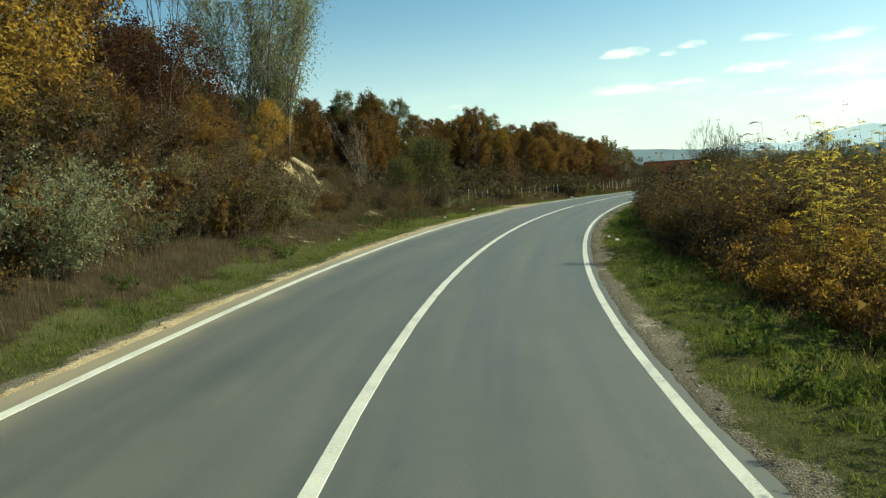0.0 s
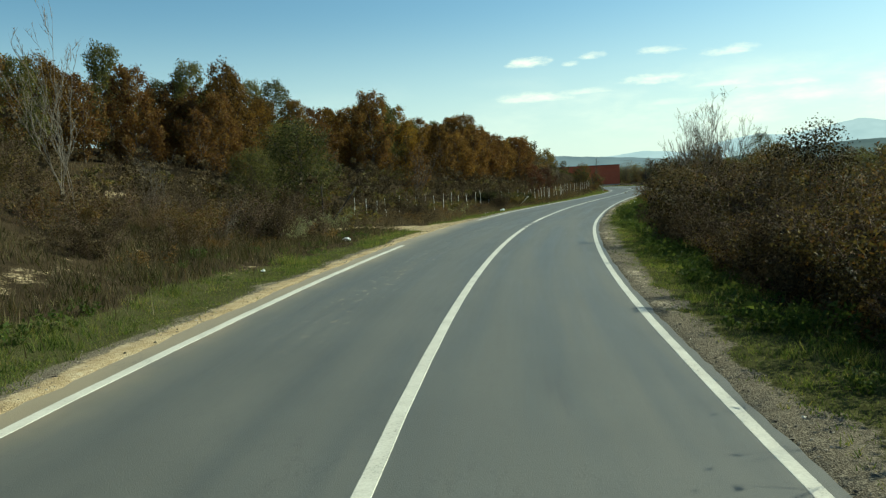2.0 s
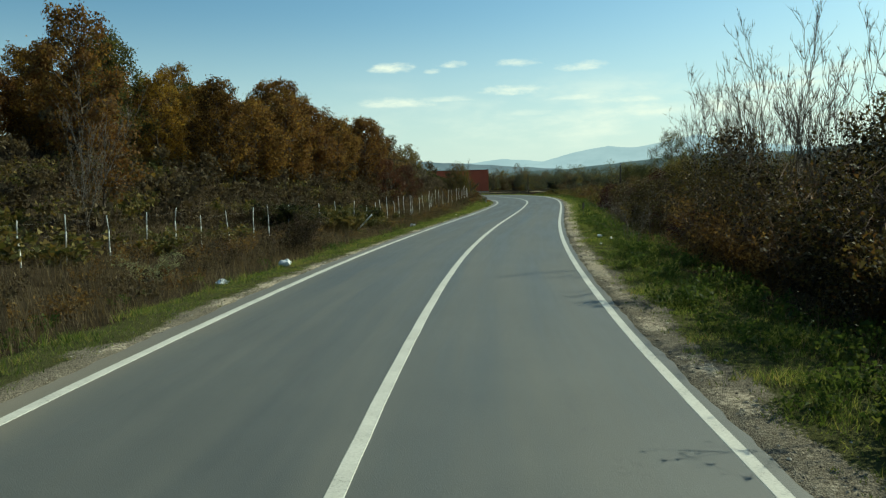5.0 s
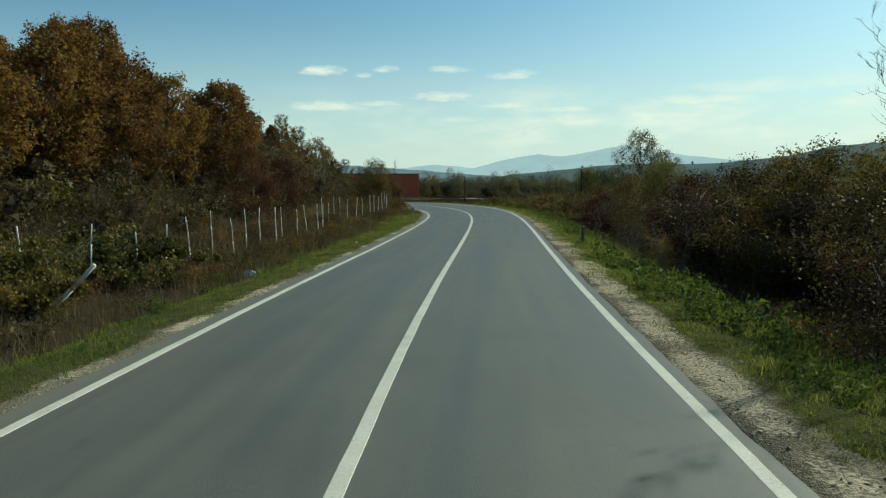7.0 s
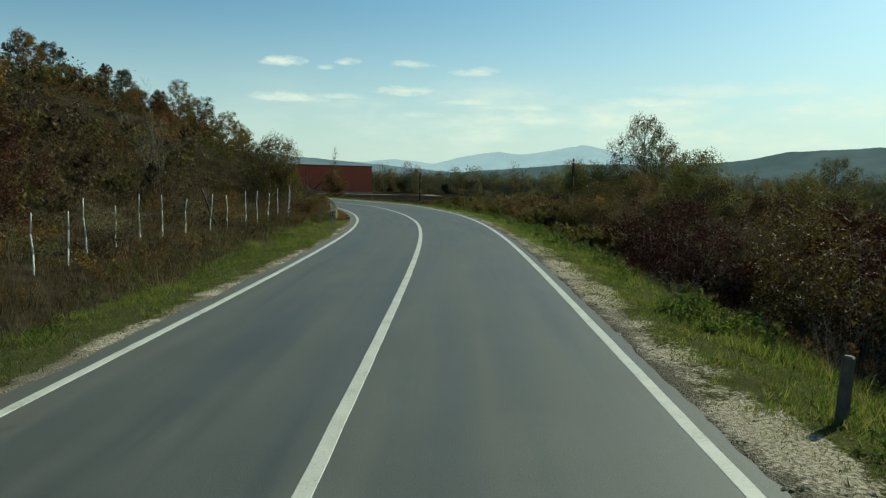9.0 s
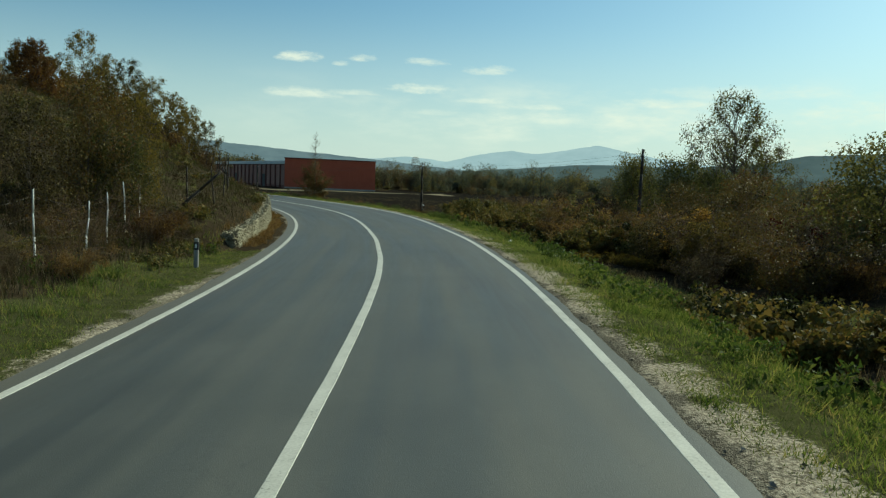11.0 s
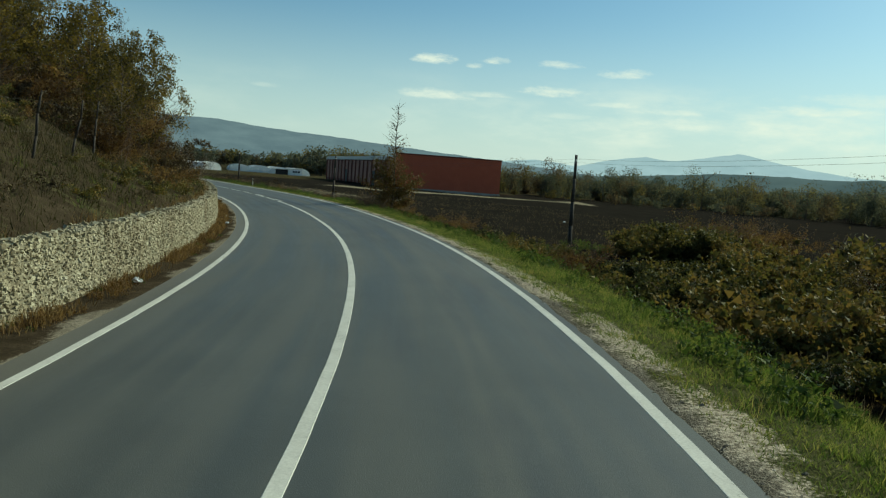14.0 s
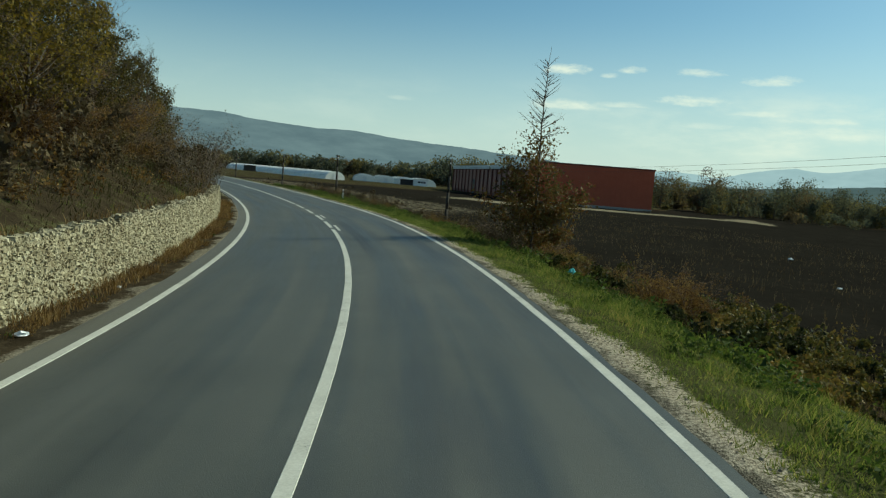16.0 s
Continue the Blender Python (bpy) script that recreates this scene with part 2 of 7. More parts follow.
def sticks(p0, p1, r0, r1):
    """Three-sided tapered sticks between arrays of points: corners and four-cornered faces."""
    p0, p1 = np.asarray(p0, float), np.asarray(p1, float)
    r0, r1 = np.asarray(r0, float)[:, None], np.asarray(r1, float)[:, None]
    ax = p1 - p0
    ax /= np.linalg.norm(ax, axis=1, keepdims=True) + 1e-9
    ref = np.where(np.abs(ax[:, 2:3]) < .9, np.array([[0, 0, 1.]]), np.array([[1., 0, 0]]))
    u = np.cross(ax, ref)
    u /= np.linalg.norm(u, axis=1, keepdims=True) + 1e-9
    v = np.cross(ax, u)
    vs = []
    for base, r in ((p0, r0), (p1, r1)):
        for k in range(3):
            c, s = math.cos(k * 2.0944), math.sin(k * 2.0944)
            vs.append(base + r * (c * u + s * v))
    verts = np.stack(vs, 1).reshape(-1, 3)
    i = np.arange(len(p0))[:, None] * 6
    rows_ = []
    for a in range(3):
        b = (a + 1) % 3
        rows_ += [i + np.array([[a, b, 3 + b]]), i + np.array([[a, 3 + b, 3 + a]])]
    return verts, np.concatenate(rows_, 1).reshape(-1, 3)


def spikes(p0, p1, r0):
    """Three-sided pointed twigs."""
    v, _ = sticks(p0, p1, r0, np.zeros(len(p0)))
    v = v.reshape(-1, 6, 3)[:, :4].reshape(-1, 3)
    i = np.arange(len(p0))[:, None] * 4
    return v, np.concatenate([i + np.array([[a, (a + 1) % 3, 3]]) for a in range(3)], 1).reshape(-1, 3)


def leaf_quads(c, size, rng, flat=0.0, slim=0.55):
    """Folded four-cornered leaves round the points c."""
    n = len(c)
    a = rng.normal(size=(n, 3))
    a[:, 2] -= flat
    a /= np.linalg.norm(a, axis=1, keepdims=True)
    b = np.cross(a, rng.normal(size=(n, 3)))
    b /= np.linalg.norm(b, axis=1, keepdims=True) + 1e-9
    nn = np.cross(a, b)
    L = (size * rng.uniform(.6, 1.3, n))[:, None]
    w = L * slim
    verts = np.stack([c - a * L * .5, c + b * w * .5 + nn * L * .12, c + a * L * .5, c - b * w * .5 + nn * L * .12], 1).reshape(-1, 3)
    return verts, np.arange(n * 4).reshape(-1, 4)


def leaf_tris(c, way, size, rng, slim=0.6):
    """Three-cornered leaves at the points c, facing roughly along way."""
    n = len(c)
    nn = way + rng.normal(size=(n, 3)) * .75
    a = np.cross(nn, rng.normal(size=(n, 3)))
    a /= np.linalg.norm(a, axis=1, keepdims=True) + 1e-9
    b = np.cross(nn, a)
    b /= np.linalg.norm(b, axis=1, keepdims=True) + 1e-9
    L = (size * rng.uniform(.6, 1.35, n))[:, None]
    w = L * slim * .6
    verts = np.stack([c + a * L * .6, c - a * L * .4 + b * w, c - a * L * .4 - b * w], 1).reshape(-1, 3)
    return verts, np.arange(n * 3).reshape(-1, 3)


def grow(rng, height, radius, levels=3, kids=5, spread=0.9, lift=0.35, first=0.25, wob=0.12, shrink=0.55, segs=4):
    """A branching skeleton: sticks (from, to, radii) and the points of its outer twigs."""
    sticks_, tips = [], []

    def limb(p, way, length, r, lev):
        pts, dirs = [p], [way]
        n_seg = segs if lev < 2 else (2 if lev < levels else 1)
        step = length / n_seg
        for k in range(n_seg):
            way = way + rng.normal(size=3) * wob * (1 + .6 * lev)
            way[2] += lift * .25 * (lev > 0)
            way /= np.linalg.norm(way)
            q = p + way * step
            ra, rb = r * (1 - .8 * k / n_seg), r * (1 - .8 * (k + 1) / n_seg)
            sticks_.append((p, q, ra, 0.0 if lev == levels else rb))
            p = q
            pts.append(p)
            dirs.append(way)
        if lev >= levels - 1:
            tips.extend(pts[1:])
        if lev < levels:
            n = kids if lev else int(kids * 1.8)
            for k in range(n):
                f = (first + (1 - first) * (k + rng.uniform(0, 1)) / n) if lev == 0 else rng.uniform(.25, 1)
                x = f * n_seg
                i = min(int(x), n_seg - 1)
                q = pts[i] + (pts[i + 1] - pts[i]) * (x - i)
                az_ = rng.uniform(0, 2 * math.pi)
                side = np.array([math.cos(az_), math.sin(az_), 0.0])
                w = dirs[i] * (1 - spread * .6) + side * spread + np.array([0, 0, lift * .5])
                limb(q, w / np.linalg.norm(w), length * shrink * rng.uniform(.7, 1.15) * (1.15 - .55 * f if lev == 0 else 1), r * (1 - .75 * f) * .62 + .004, lev + 1)

    limb(np.zeros(3), np.array([0, 0, 1.0]), height, radius, 0)
    return sticks_, np.array(tips)


def wood_arrays(st):
    """Corners and faces of a list of sticks; those with no far radius are twigs."""
    full, thin = [a for a in st if a[3] > 0], [a for a in st if a[3] <= 0]
    v, f = sticks([a[0] for a in full], [a[1] for a in full], [a[2] for a in full], [a[3] for a in full])
    if thin:
        v2, f2 = spikes([a[0] for a in thin], [a[1] for a in thin], [a[2] for a in thin])
        v, f = np.concatenate([v, v2]), np.concatenate([f, f2 + len(v)])
    return v, f


def stick_mesh(name, st, mat):
    v, f = wood_arrays(st)
    return mesh_of(name, v, f, mat, True)

# ---------------------------------------------------------------- materials
def material(name, rough=0.85, spec=0.3):
    m = bpy.data.materials.new(name)
    m.use_nodes = True
    n = Nodes(m.node_tree)
    b = m.node_tree.nodes["Principled BSDF"]
    b.inputs["Roughness"].default_value = rough
    b.inputs["Specular IOR Level"].default_value = spec
    return m, n, b


def bump(n, b, height, strength, dist=0.02):
    k = n.add("ShaderNodeBump", Strength=strength, Distance=dist, Height=height)
    n.put(b.inputs["Normal"], k.outputs[0])


def grainy(name, lo, hi, scale=6.0, rough=0.85, fine=60.0, relief=0.4, dist=0.01, spec=0.25):
    """A surface of two tones at two sizes of grain."""
    m, n, b = material(name, rough, spec)
    at = n.add("ShaderNodeTexCoord").outputs["Object"]
    big, small = n.noise(at, scale, 4), n.noise(at, fine, 3)
    f = n.math("ADD", n.math("MULTIPLY", big, 0.65), n.math("MULTIPLY", small, 0.35))
    n.put(b.inputs["Base Color"], n.ramp(f, [(0.3, lo), (0.7, hi)]))
    bump(n, b, small, relief, dist)
    return m


def leaf_material(name, tones, gloss=0.45, glow=0.42, patch=0.35):
    """Thin leaves that let the sun through; every leaf and every plant differs a little."""
    m, n, b = material(name, min(.9, gloss + .15), 0.06)
    one = n.add("ShaderNodeNewGeometry").outputs["Random Per Island"]
    plant = n.add("ShaderNodeObjectInfo").outputs["Random"]
    at = n.add("ShaderNodeTexCoord").outputs["Object"]
    clump = n.noise(at, 0.9, 2)
    f = n.math("ADD", n.math("MULTIPLY", one, 0.45), n.math("ADD", n.math("MULTIPLY", n.math("SUBTRACT", plant, 0.5), patch), n.math("MULTIPLY", clump, 0.55)))
    col = n.ramp(f, [(0.18 + 0.64 * i / (len(tones) - 1), c) for i, c in enumerate(tones)])
    n.put(b.inputs["Base Color"], col)
    tr = n.add("ShaderNodeBsdfTranslucent", Color=n.mix(1.0, col, (1.5, 1.35, 0.9), "MULTIPLY"))
    mx = n.add("ShaderNodeMixShader", i0=glow, i1=b.outputs[0], i2=tr.outputs[0])
    n.put(m.node_tree.nodes["Material Output"].inputs[0], mx.outputs[0])
    return m


BARK = grainy("bark", (.045, .035, .026), (.13, .105, .08), 9, .9, 70, .7)
BARK_PALE = grainy("pale_bark", (.075, .064, .05), (.19, .165, .135), 7, .85, 60, .5)
TWIG = grainy("twig", (.055, .035, .026), (.15, .10, .07), 5, .9, 50, .3)
LEAF_RUST = leaf_material("rust_leaves", [(.036, .022, .012), (.085, .045, .019), (.145, .076, .027), (.14, .090, .031), (.24, .155, .046)], .55, .42)
LEAF_OCHRE = leaf_material("ochre_leaves", [(.042, .028, .012), (.105, .063, .019), (.18, .11, .026), (.27, .185, .038)], .5, .42)
LEAF_OLD_GOLD = leaf_material("olive_gold_leaves", [(.026, .026, .011), (.062, .056, .018), (.12, .095, .024), (.20, .15, .034)], .5, .38)
LEAF_OLIVE = leaf_material("olive_leaves", [(.026, .032, .014), (.060, .066, .026), (.10, .105, .04), (.155, .145, .05)], .5, .4)
LEAF_YELLOW = leaf_material("yellow_leaves", [(.055, .034, .014), (.13, .085, .022), (.25, .19, .045), (.44, .37, .09)], .45, .6, .7)
LEAF_FROND = leaf_material("yellow_green_fronds", [(.12, .075, .024), (.26, .19, .042), (.42, .35, .075), (.56, .50, .13)], .4, .6, .7)
LEAF_MAROON = leaf_material("maroon_leaves", [(.026, .014, .010), (.065, .026, .018), (.11, .045, .024), (.15, .075, .030)], .55, .35)
LEAF_SPRAY = leaf_material("pale_poplar_leaves", [(.09, .105, .06), (.18, .20, .11), (.28, .30, .17), (.38, .38, .23)], .4, .5)
LEAF_GOLD = leaf_material("golden_leaves", [(.06, .036, .014), (.16, .095, .026), (.30, .19, .05), (.42, .30, .085)], .45, .5)
LEAF_MIX = leaf_material("olive_brown_leaves", [(.016, .014, .008), (.045, .037, .016), (.088, .073, .026), (.155, .12, .042), (.13, .066, .024)], .42, .22, .5)
LEAF_SHOOT = leaf_material("pale_willow_leaves", [(.05, .05, .022), (.12, .12, .045), (.20, .20, .08), (.30, .28, .11)], .42, .45)
HEATH = leaf_material("heath_grass", [(.018, .020, .008), (.038, .040, .016), (.062, .062, .025), (.11, .095, .045)], .7, .25, .0)
TAN = leaf_material("tan_stalks", [(.055, .032, .015), (.12, .075, .032), (.20, .135, .062), (.31, .23, .12)], .7, .3, .0)
LEAF_DRY = leaf_material("dry_leaves", [(.018, .015, .010), (.044, .034, .021), (.080, .062, .036), (.155, .122, .072)], .6, .22)
LEAF_UMBER = leaf_material("umber_leaves", [(.030, .019, .011), (.080, .048, .021), (.145, .09, .036), (.22, .16, .068)], .6, .42)
LEAF_RED = leaf_material("red_leaves", [(.016, .009, .007), (.045, .013, .011), (.085, .021, .015), (.05, .026, .014)], .55, .1)
LEAF_SILVER = leaf_material("grey_green_leaves", [(.06, .075, .045), (.13, .15, .09), (.22, .24, .15), (.32, .33, .20)])
LEAF_BRAMBLE = leaf_material("bramble_leaves", [(.016, .021, .009), (.042, .048, .017), (.085, .086, .027), (.14, .12, .038), (.19, .135, .046)], .42, .24, .6)
GRASS = leaf_material("grass_blades", [(.016, .030, .010), (.046, .082, .019), (.115, .158, .041), (.19, .20, .068), (.27, .225, .11)], .5, .5, .0)
STRAW = leaf_material("dry_stalks", [(.042, .031, .019), (.088, .068, .042), (.14, .112, .072), (.24, .20, .135)], .7, .32, .0)
TURF = leaf_material("short_turf", [(.042, .060, .018), (.09, .130, .033), (.155, .19, .053), (.23, .22, .086)], .55, .45, .0)
SEDGE = leaf_material("pale_sedge", [(.09, .12, .06), (.20, .24, .14), (.34, .37, .26), (.46, .47, .36)], .18, .3, .0)
LEAF_WEED = leaf_material("weed_leaves", [(.018, .034, .010), (.038, .066, .017), (.066, .10, .025), (.12, .14, .042)], .5, .4)
# far foliage: the haze of distance is mixed into these greyed leaf tones
WOODS_HAZE = leaf_material("hazed_far_leaves", [(.042, .056, .050), (.064, .078, .064), (.092, .10, .074), (.13, .125, .082)], .7, .4)
WOODS_HAZE_RUST = leaf_material("hazed_far_brown_leaves", [(.045, .044, .036), (.075, .064, .046), (.11, .086, .052), (.145, .108, .058)], .7, .4)
WOODS_HAZE_GOLD = leaf_material("hazed_far_yellow_leaves", [(.055, .056, .034), (.095, .09, .042), (.15, .13, .052), (.20, .165, .065)], .7, .4)
PAINT, n_, b_ = material("road_paint", .6, .3)
at_ = n_.add("ShaderNodeTexCoord").outputs["Object"]
worn = n_.math("ADD", n_.math("MULTIPLY", n_.noise(at_, 38.0, 4, .7), .6), n_.math("MULTIPLY", n_.noise(at_, 2.2, 3), .4))
n_.put(b_.inputs["Base Color"], n_.ramp(worn, [(.32, (.12, .12, .105)), (.42, (.43, .42, .365)), (.7, (.60, .59, .52))]))

# asphalt: wheel tracks, dust blown from the banks, tar and tyre marks
ASPHALT, n_, b_ = material("asphalt", .62, .45)
sd = n_.add("ShaderNodeUVMap").outputs[0]
xyz = n_.add("ShaderNodeSeparateXYZ", Vector=sd)
D_, S_ = xyz.outputs[0], xyz.outputs[1]
long_ = n_.add("ShaderNodeMapping", Vector=sd, Scale=(1.0, .045, 1.0)).outputs[0]
lane = n_.noise(long_, 1.6, 4, .6)
mott = n_.noise(sd, .55, 4, .6)
fine = n_.noise(sd, 160.0, 3, .6)
stone = n_.add("ShaderNodeTexVoronoi", Vector=sd, Scale=95.0).outputs["Distance"]
tone = n_.math("ADD", n_.math("MULTIPLY", lane, .5), n_.math("ADD", n_.math("MULTIPLY", mott, .3), n_.math("MULTIPLY", fine, .2)))
col = n_.ramp(tone, [(.36, (.038, .040, .0345)), (.5, (.060, .0625, .0535)), (.64, (.088, .089, .076))])
trk = None
for dd in (-2.35, -.75, .75, 2.35):
    g_ = n_.span(n_.math("ABSOLUTE", n_.math("SUBTRACT", D_, dd)), .55, .05)
    trk = g_ if trk is None else n_.math("MAXIMUM", trk, g_)
col = n_.mix(n_.math("MULTIPLY", trk, n_.span(lane, .3, .7, .1, .55)), col, (.060, .0635, .0565))
col = n_.mix(n_.span(S_, 135.0, 60.0, 0.0, .20), col, (.16, .165, .15))
# sandy dust along the edges, strong by the bare bank and the track
edge_l = n_.math("MULTIPLY", n_.span(n_.math("ADD", D_, n_.math("MULTIPLY", mott, .9)), -2.1, -2.95), n_.span(S_, 78.0, 52.0, .12, .55))
edge_r = n_.math("MULTIPLY", n_.span(n_.math("SUBTRACT", D_, n_.math("MULTIPLY", mott, .5)), 2.95, 3.5), .3)
col = n_.mix(n_.math("MAXIMUM", edge_l, edge_r), col, (.36, .29, .18))
mud = n_.math("MULTIPLY", n_.math("MULTIPLY", n_.span(n_.noise(n_.add("ShaderNodeMapping", Vector=sd, Scale=(1, .45, 1)).outputs[0], 6.5, 5, .65), .57, .66),
              n_.span(n_.math("ABSOLUTE", n_.math("ADD", D_, 1.75)), .55, .2)), n_.math("MULTIPLY", n_.span(S_, 30, 38), n_.span(S_, 62, 54)))
col = n_.mix(n_.math("MULTIPLY", mud, .5), col, (.33, .28, .19))
spots = n_.span(n_.noise(n_.add("ShaderNodeMapping", Vector=sd, Scale=(1, .5, 1), Location=(3, 9, 0)).outputs[0], 3.2, 3, .5), .68, .76)
col = n_.mix(n_.math("MULTIPLY", spots, .35), col, (.035, .037, .037))
pale = n_.span(n_.noise(n_.add("ShaderNodeMapping", Vector=sd, Scale=(1, .25, 1), Location=(13, 2, 0)).outputs[0], 1.7, 6, .7), .62, .8)
col = n_.mix(n_.math("MULTIPLY", pale, .3), col, (.15, .15, .135))
oil = n_.span(n_.noise(n_.add("ShaderNodeMapping", Vector=sd, Scale=(1, .12, 1), Location=(7, 3, 0)).outputs[0], 1.1, 5, .65), .60, .74)
col = n_.mix(n_.math("MULTIPLY", oil, .45), col, (.042, .045, .046))
# darker, bluer patches in the right lane from the second bend on
lane_patch = n_.math("MULTIPLY", n_.span(n_.noise(n_.add("ShaderNodeMapping", Vector=sd, Scale=(1, .16, 1), Location=(21, 5, 0)).outputs[0], .8, 4, .6), .5, .66), n_.math("MULTIPLY", n_.span(S_, 118, 140), n_.span(D_, .2, .9)))
col = n_.mix(n_.math("MULTIPLY", lane_patch, .6), col, (.034, .038, .041))
crack = n_.span(n_.math("ABSOLUTE", n_.math("SUBTRACT", n_.noise(n_.add("ShaderNodeMapping", Vector=sd, Scale=(1, .35, 1), Location=(2, 31, 0)).outputs[0], 1.3, 6, .7), .5)), .012, .003)
col = n_.mix(n_.math("MULTIPLY", n_.math("MULTIPLY", crack, n_.span(mott, .52, .62)), .22), col, (.026, .028, .027))
skid = None
for d0, s0, s1 in ((.75, 197, 211), (2.45, 196, 211)):
    line_ = n_.math("MULTIPLY", n_.span(n_.math("ABSOLUTE", n_.math("SUBTRACT", n_.math("SUBTRACT", D_, d0), n_.math("MULTIPLY", n_.math("SUBTRACT", S_, s0), -.012))), .24, .12),
                    n_.math("MULTIPLY", n_.span(S_, s0 - 1, s0 + 3), n_.span(S_, s1, s1 - 4)))
    skid = line_ if skid is None else n_.math("MAXIMUM", skid, line_)
col = n_.mix(n_.math("MULTIPLY", skid, .75), col, (.028, .03, .031))
n_.put(b_.inputs["Base Color"], col)
n_.put(b_.inputs["Roughness"], n_.span(lane, .3, .7, .52, .72))
bump(n_, b_, n_.math("ADD", stone, n_.math("MULTIPLY", fine, .6)), .2, .006)

# ground: gravel, green verge, sand, dark field over dry litter
GROUND, n_, b_ = material("soil", 1.0, .0)
at_ = n_.add("ShaderNodeTexCoord").outputs["Object"]
zone = n_.attr("zone")
zr = n_.add("ShaderNodeSeparateColor", Color=zone[0])
far_ = n_.attr("zone_far")
zf = n_.add("ShaderNodeSeparateColor", Color=far_[0])
b1, b2, b3 = n_.noise(at_, .35, 5, .6), n_.noise(at_, 2.3, 5, .65), n_.noise(at_, 22.0, 4, .65)
pebble = n_.add("ShaderNodeTexVoronoi", Vector=at_, Scale=60.0)
litter = n_.ramp(n_.math("ADD", n_.math("MULTIPLY", b2, .6), n_.math("MULTIPLY", b3, .4)), [(.3, (.018, .014, .009)), (.5, (.042, .032, .020)), (.72, (.085, .066, .042))])
b4 = n_.noise(at_, 85.0, 4, .7)
green = n_.ramp(n_.math("ADD", n_.math("MULTIPLY", b2, .3), n_.math("ADD", n_.math("MULTIPLY", b3, .35), n_.math("MULTIPLY", b4, .35))), [(.3, (.026, .023, .012)), (.48, (.058, .060, .024)), (.6, (.095, .092, .042)), (.72, (.155, .132, .078))])
patch_ = n_.noise(at_, 1.1, 4, .6)
gravel = n_.ramp(n_.math("ADD", n_.math("MULTIPLY", pebble.outputs["Distance"], .5), n_.math("MULTIPLY", b3, .5)), [(.25, (.048, .041, .030)), (.45, (.112, .098, .073)), (.68, (.23, .20, .15))])
gravel = n_.mix(n_.span(patch_, .52, .68, 0, .45), gravel, n_.ramp(b3, [(.35, (.12, .10, .07)), (.6, (.34, .30, .23))]))
sand = n_.ramp(n_.math("ADD", n_.math("MULTIPLY", b2, .5), n_.math("MULTIPLY", b3, .5)), [(.3, (.20, .145, .078)), (.5, (.36, .28, .165)), (.7, (.54, .46, .32))])
field = n_.ramp(n_.math("ADD", n_.math("MULTIPLY", b1, .5), n_.math("MULTIPLY", b2, .5)), [(.3, (.012, .0105, .0085)), (.6, (.022, .0195, .0155)), (.8, (.042, .037, .028))])
wob = n_.math("MULTIPLY", n_.math("SUBTRACT", n_.math("ADD", n_.math("MULTIPLY", b2, .6), n_.math("MULTIPLY", b3, .4)), .5), 1.5)


def blend(n, under, over, weight):
    return n.mix(n.span(n.math("ADD", weight, n.math("MULTIPLY", wob, n.span(weight, 0.02, 0.12))), .38, .62), under, over)


col = blend(n_, litter, field, zf.outputs[0])
col = blend(n_, col, green, zr.outputs[1])
col = blend(n_, col, gravel, zr.outputs[0])
col = blend(n_, col, sand, zr.outputs[2])
col = blend(n_, col, n_.mix(b2, (.15, .125, .082), (.27, .23, .16)), zf.outputs[1])
col = blend(n_, col, n_.ramp(b3, [(.35, (.15, .122, .083)), (.6, (.46, .40, .30))]), zf.outputs[2])
n_.put(b_.inputs["Base Color"], col)
bump(n_, b_, n_.math("ADD", n_.math("MULTIPLY", b3, .7), n_.math("ADD", n_.math("MULTIPLY", b2, 1.2), n_.math("MULTIPLY", pebble.outputs["Distance"], .5))), .6, .05)

# ---------------------------------------------------------------- ground, one sheet to the horizon
d_left = [-78, -70, -62, -55, -48, -42, -37, -33, -29, -26, -23, -20.5, -18, -16, -14.2, -12.8, -11.6, -10.6, -9.7, -9, -8.4, -7.8, -7.2, -6.7, -6.2, -5.8, -5.4, -5.0, -4.8, -4.5, -4.2, -3.95, -3.7, -3.52]
d_right = [3.52, 3.7, 3.9, 4.1, 4.35, 4.6, 4.9, 5.2, 5.6, 6, 6.5, 7, 7.6, 8.3, 9.2, 10.2, 11.5, 13, 15, 17.5, 20.5, 24, 28, 33, 39, 46, 54, 64, 75, 85]
d_grid = np.array(d_left + [-3.3, -1.5, 0, 1.5, 3.14, 3.29] + d_right)
s_grid = np.arange(-45, 330.1, .7)
Sg, Dg = np.meshgrid(s_grid, d_grid, indexing="ij")
Xg, Yg = plan(Sg, Dg)
Zg = land(Sg, Dg) - np.where((Dg > -3.45) & (Dg < 3.2), .12, np.where((Dg > 3.2) & (Dg < 3.4), .015, 0))
ns, nd = Sg.shape
verts = [np.stack([Xg.ravel(), Yg.ravel(), Zg.ravel()], 1)]
idx = np.arange(ns * nd).reshape(ns, nd)
faces = [np.stack([idx[:-1, :-1], idx[:-1, 1:], idx[1:, 1:], idx[1:, :-1]], -1).reshape(-1, 4)]
ring = np.concatenate([idx[:, -1], idx[-1, -2::-1], idx[-2::-1, 0], idx[0, 1:-1]])
mid = np.array([30.0, 140.0])
prev, base = ring, ns * nd
ox, oy, oz = Xg.ravel()[ring], Yg.ravel()[ring], Zg.ravel()[ring]
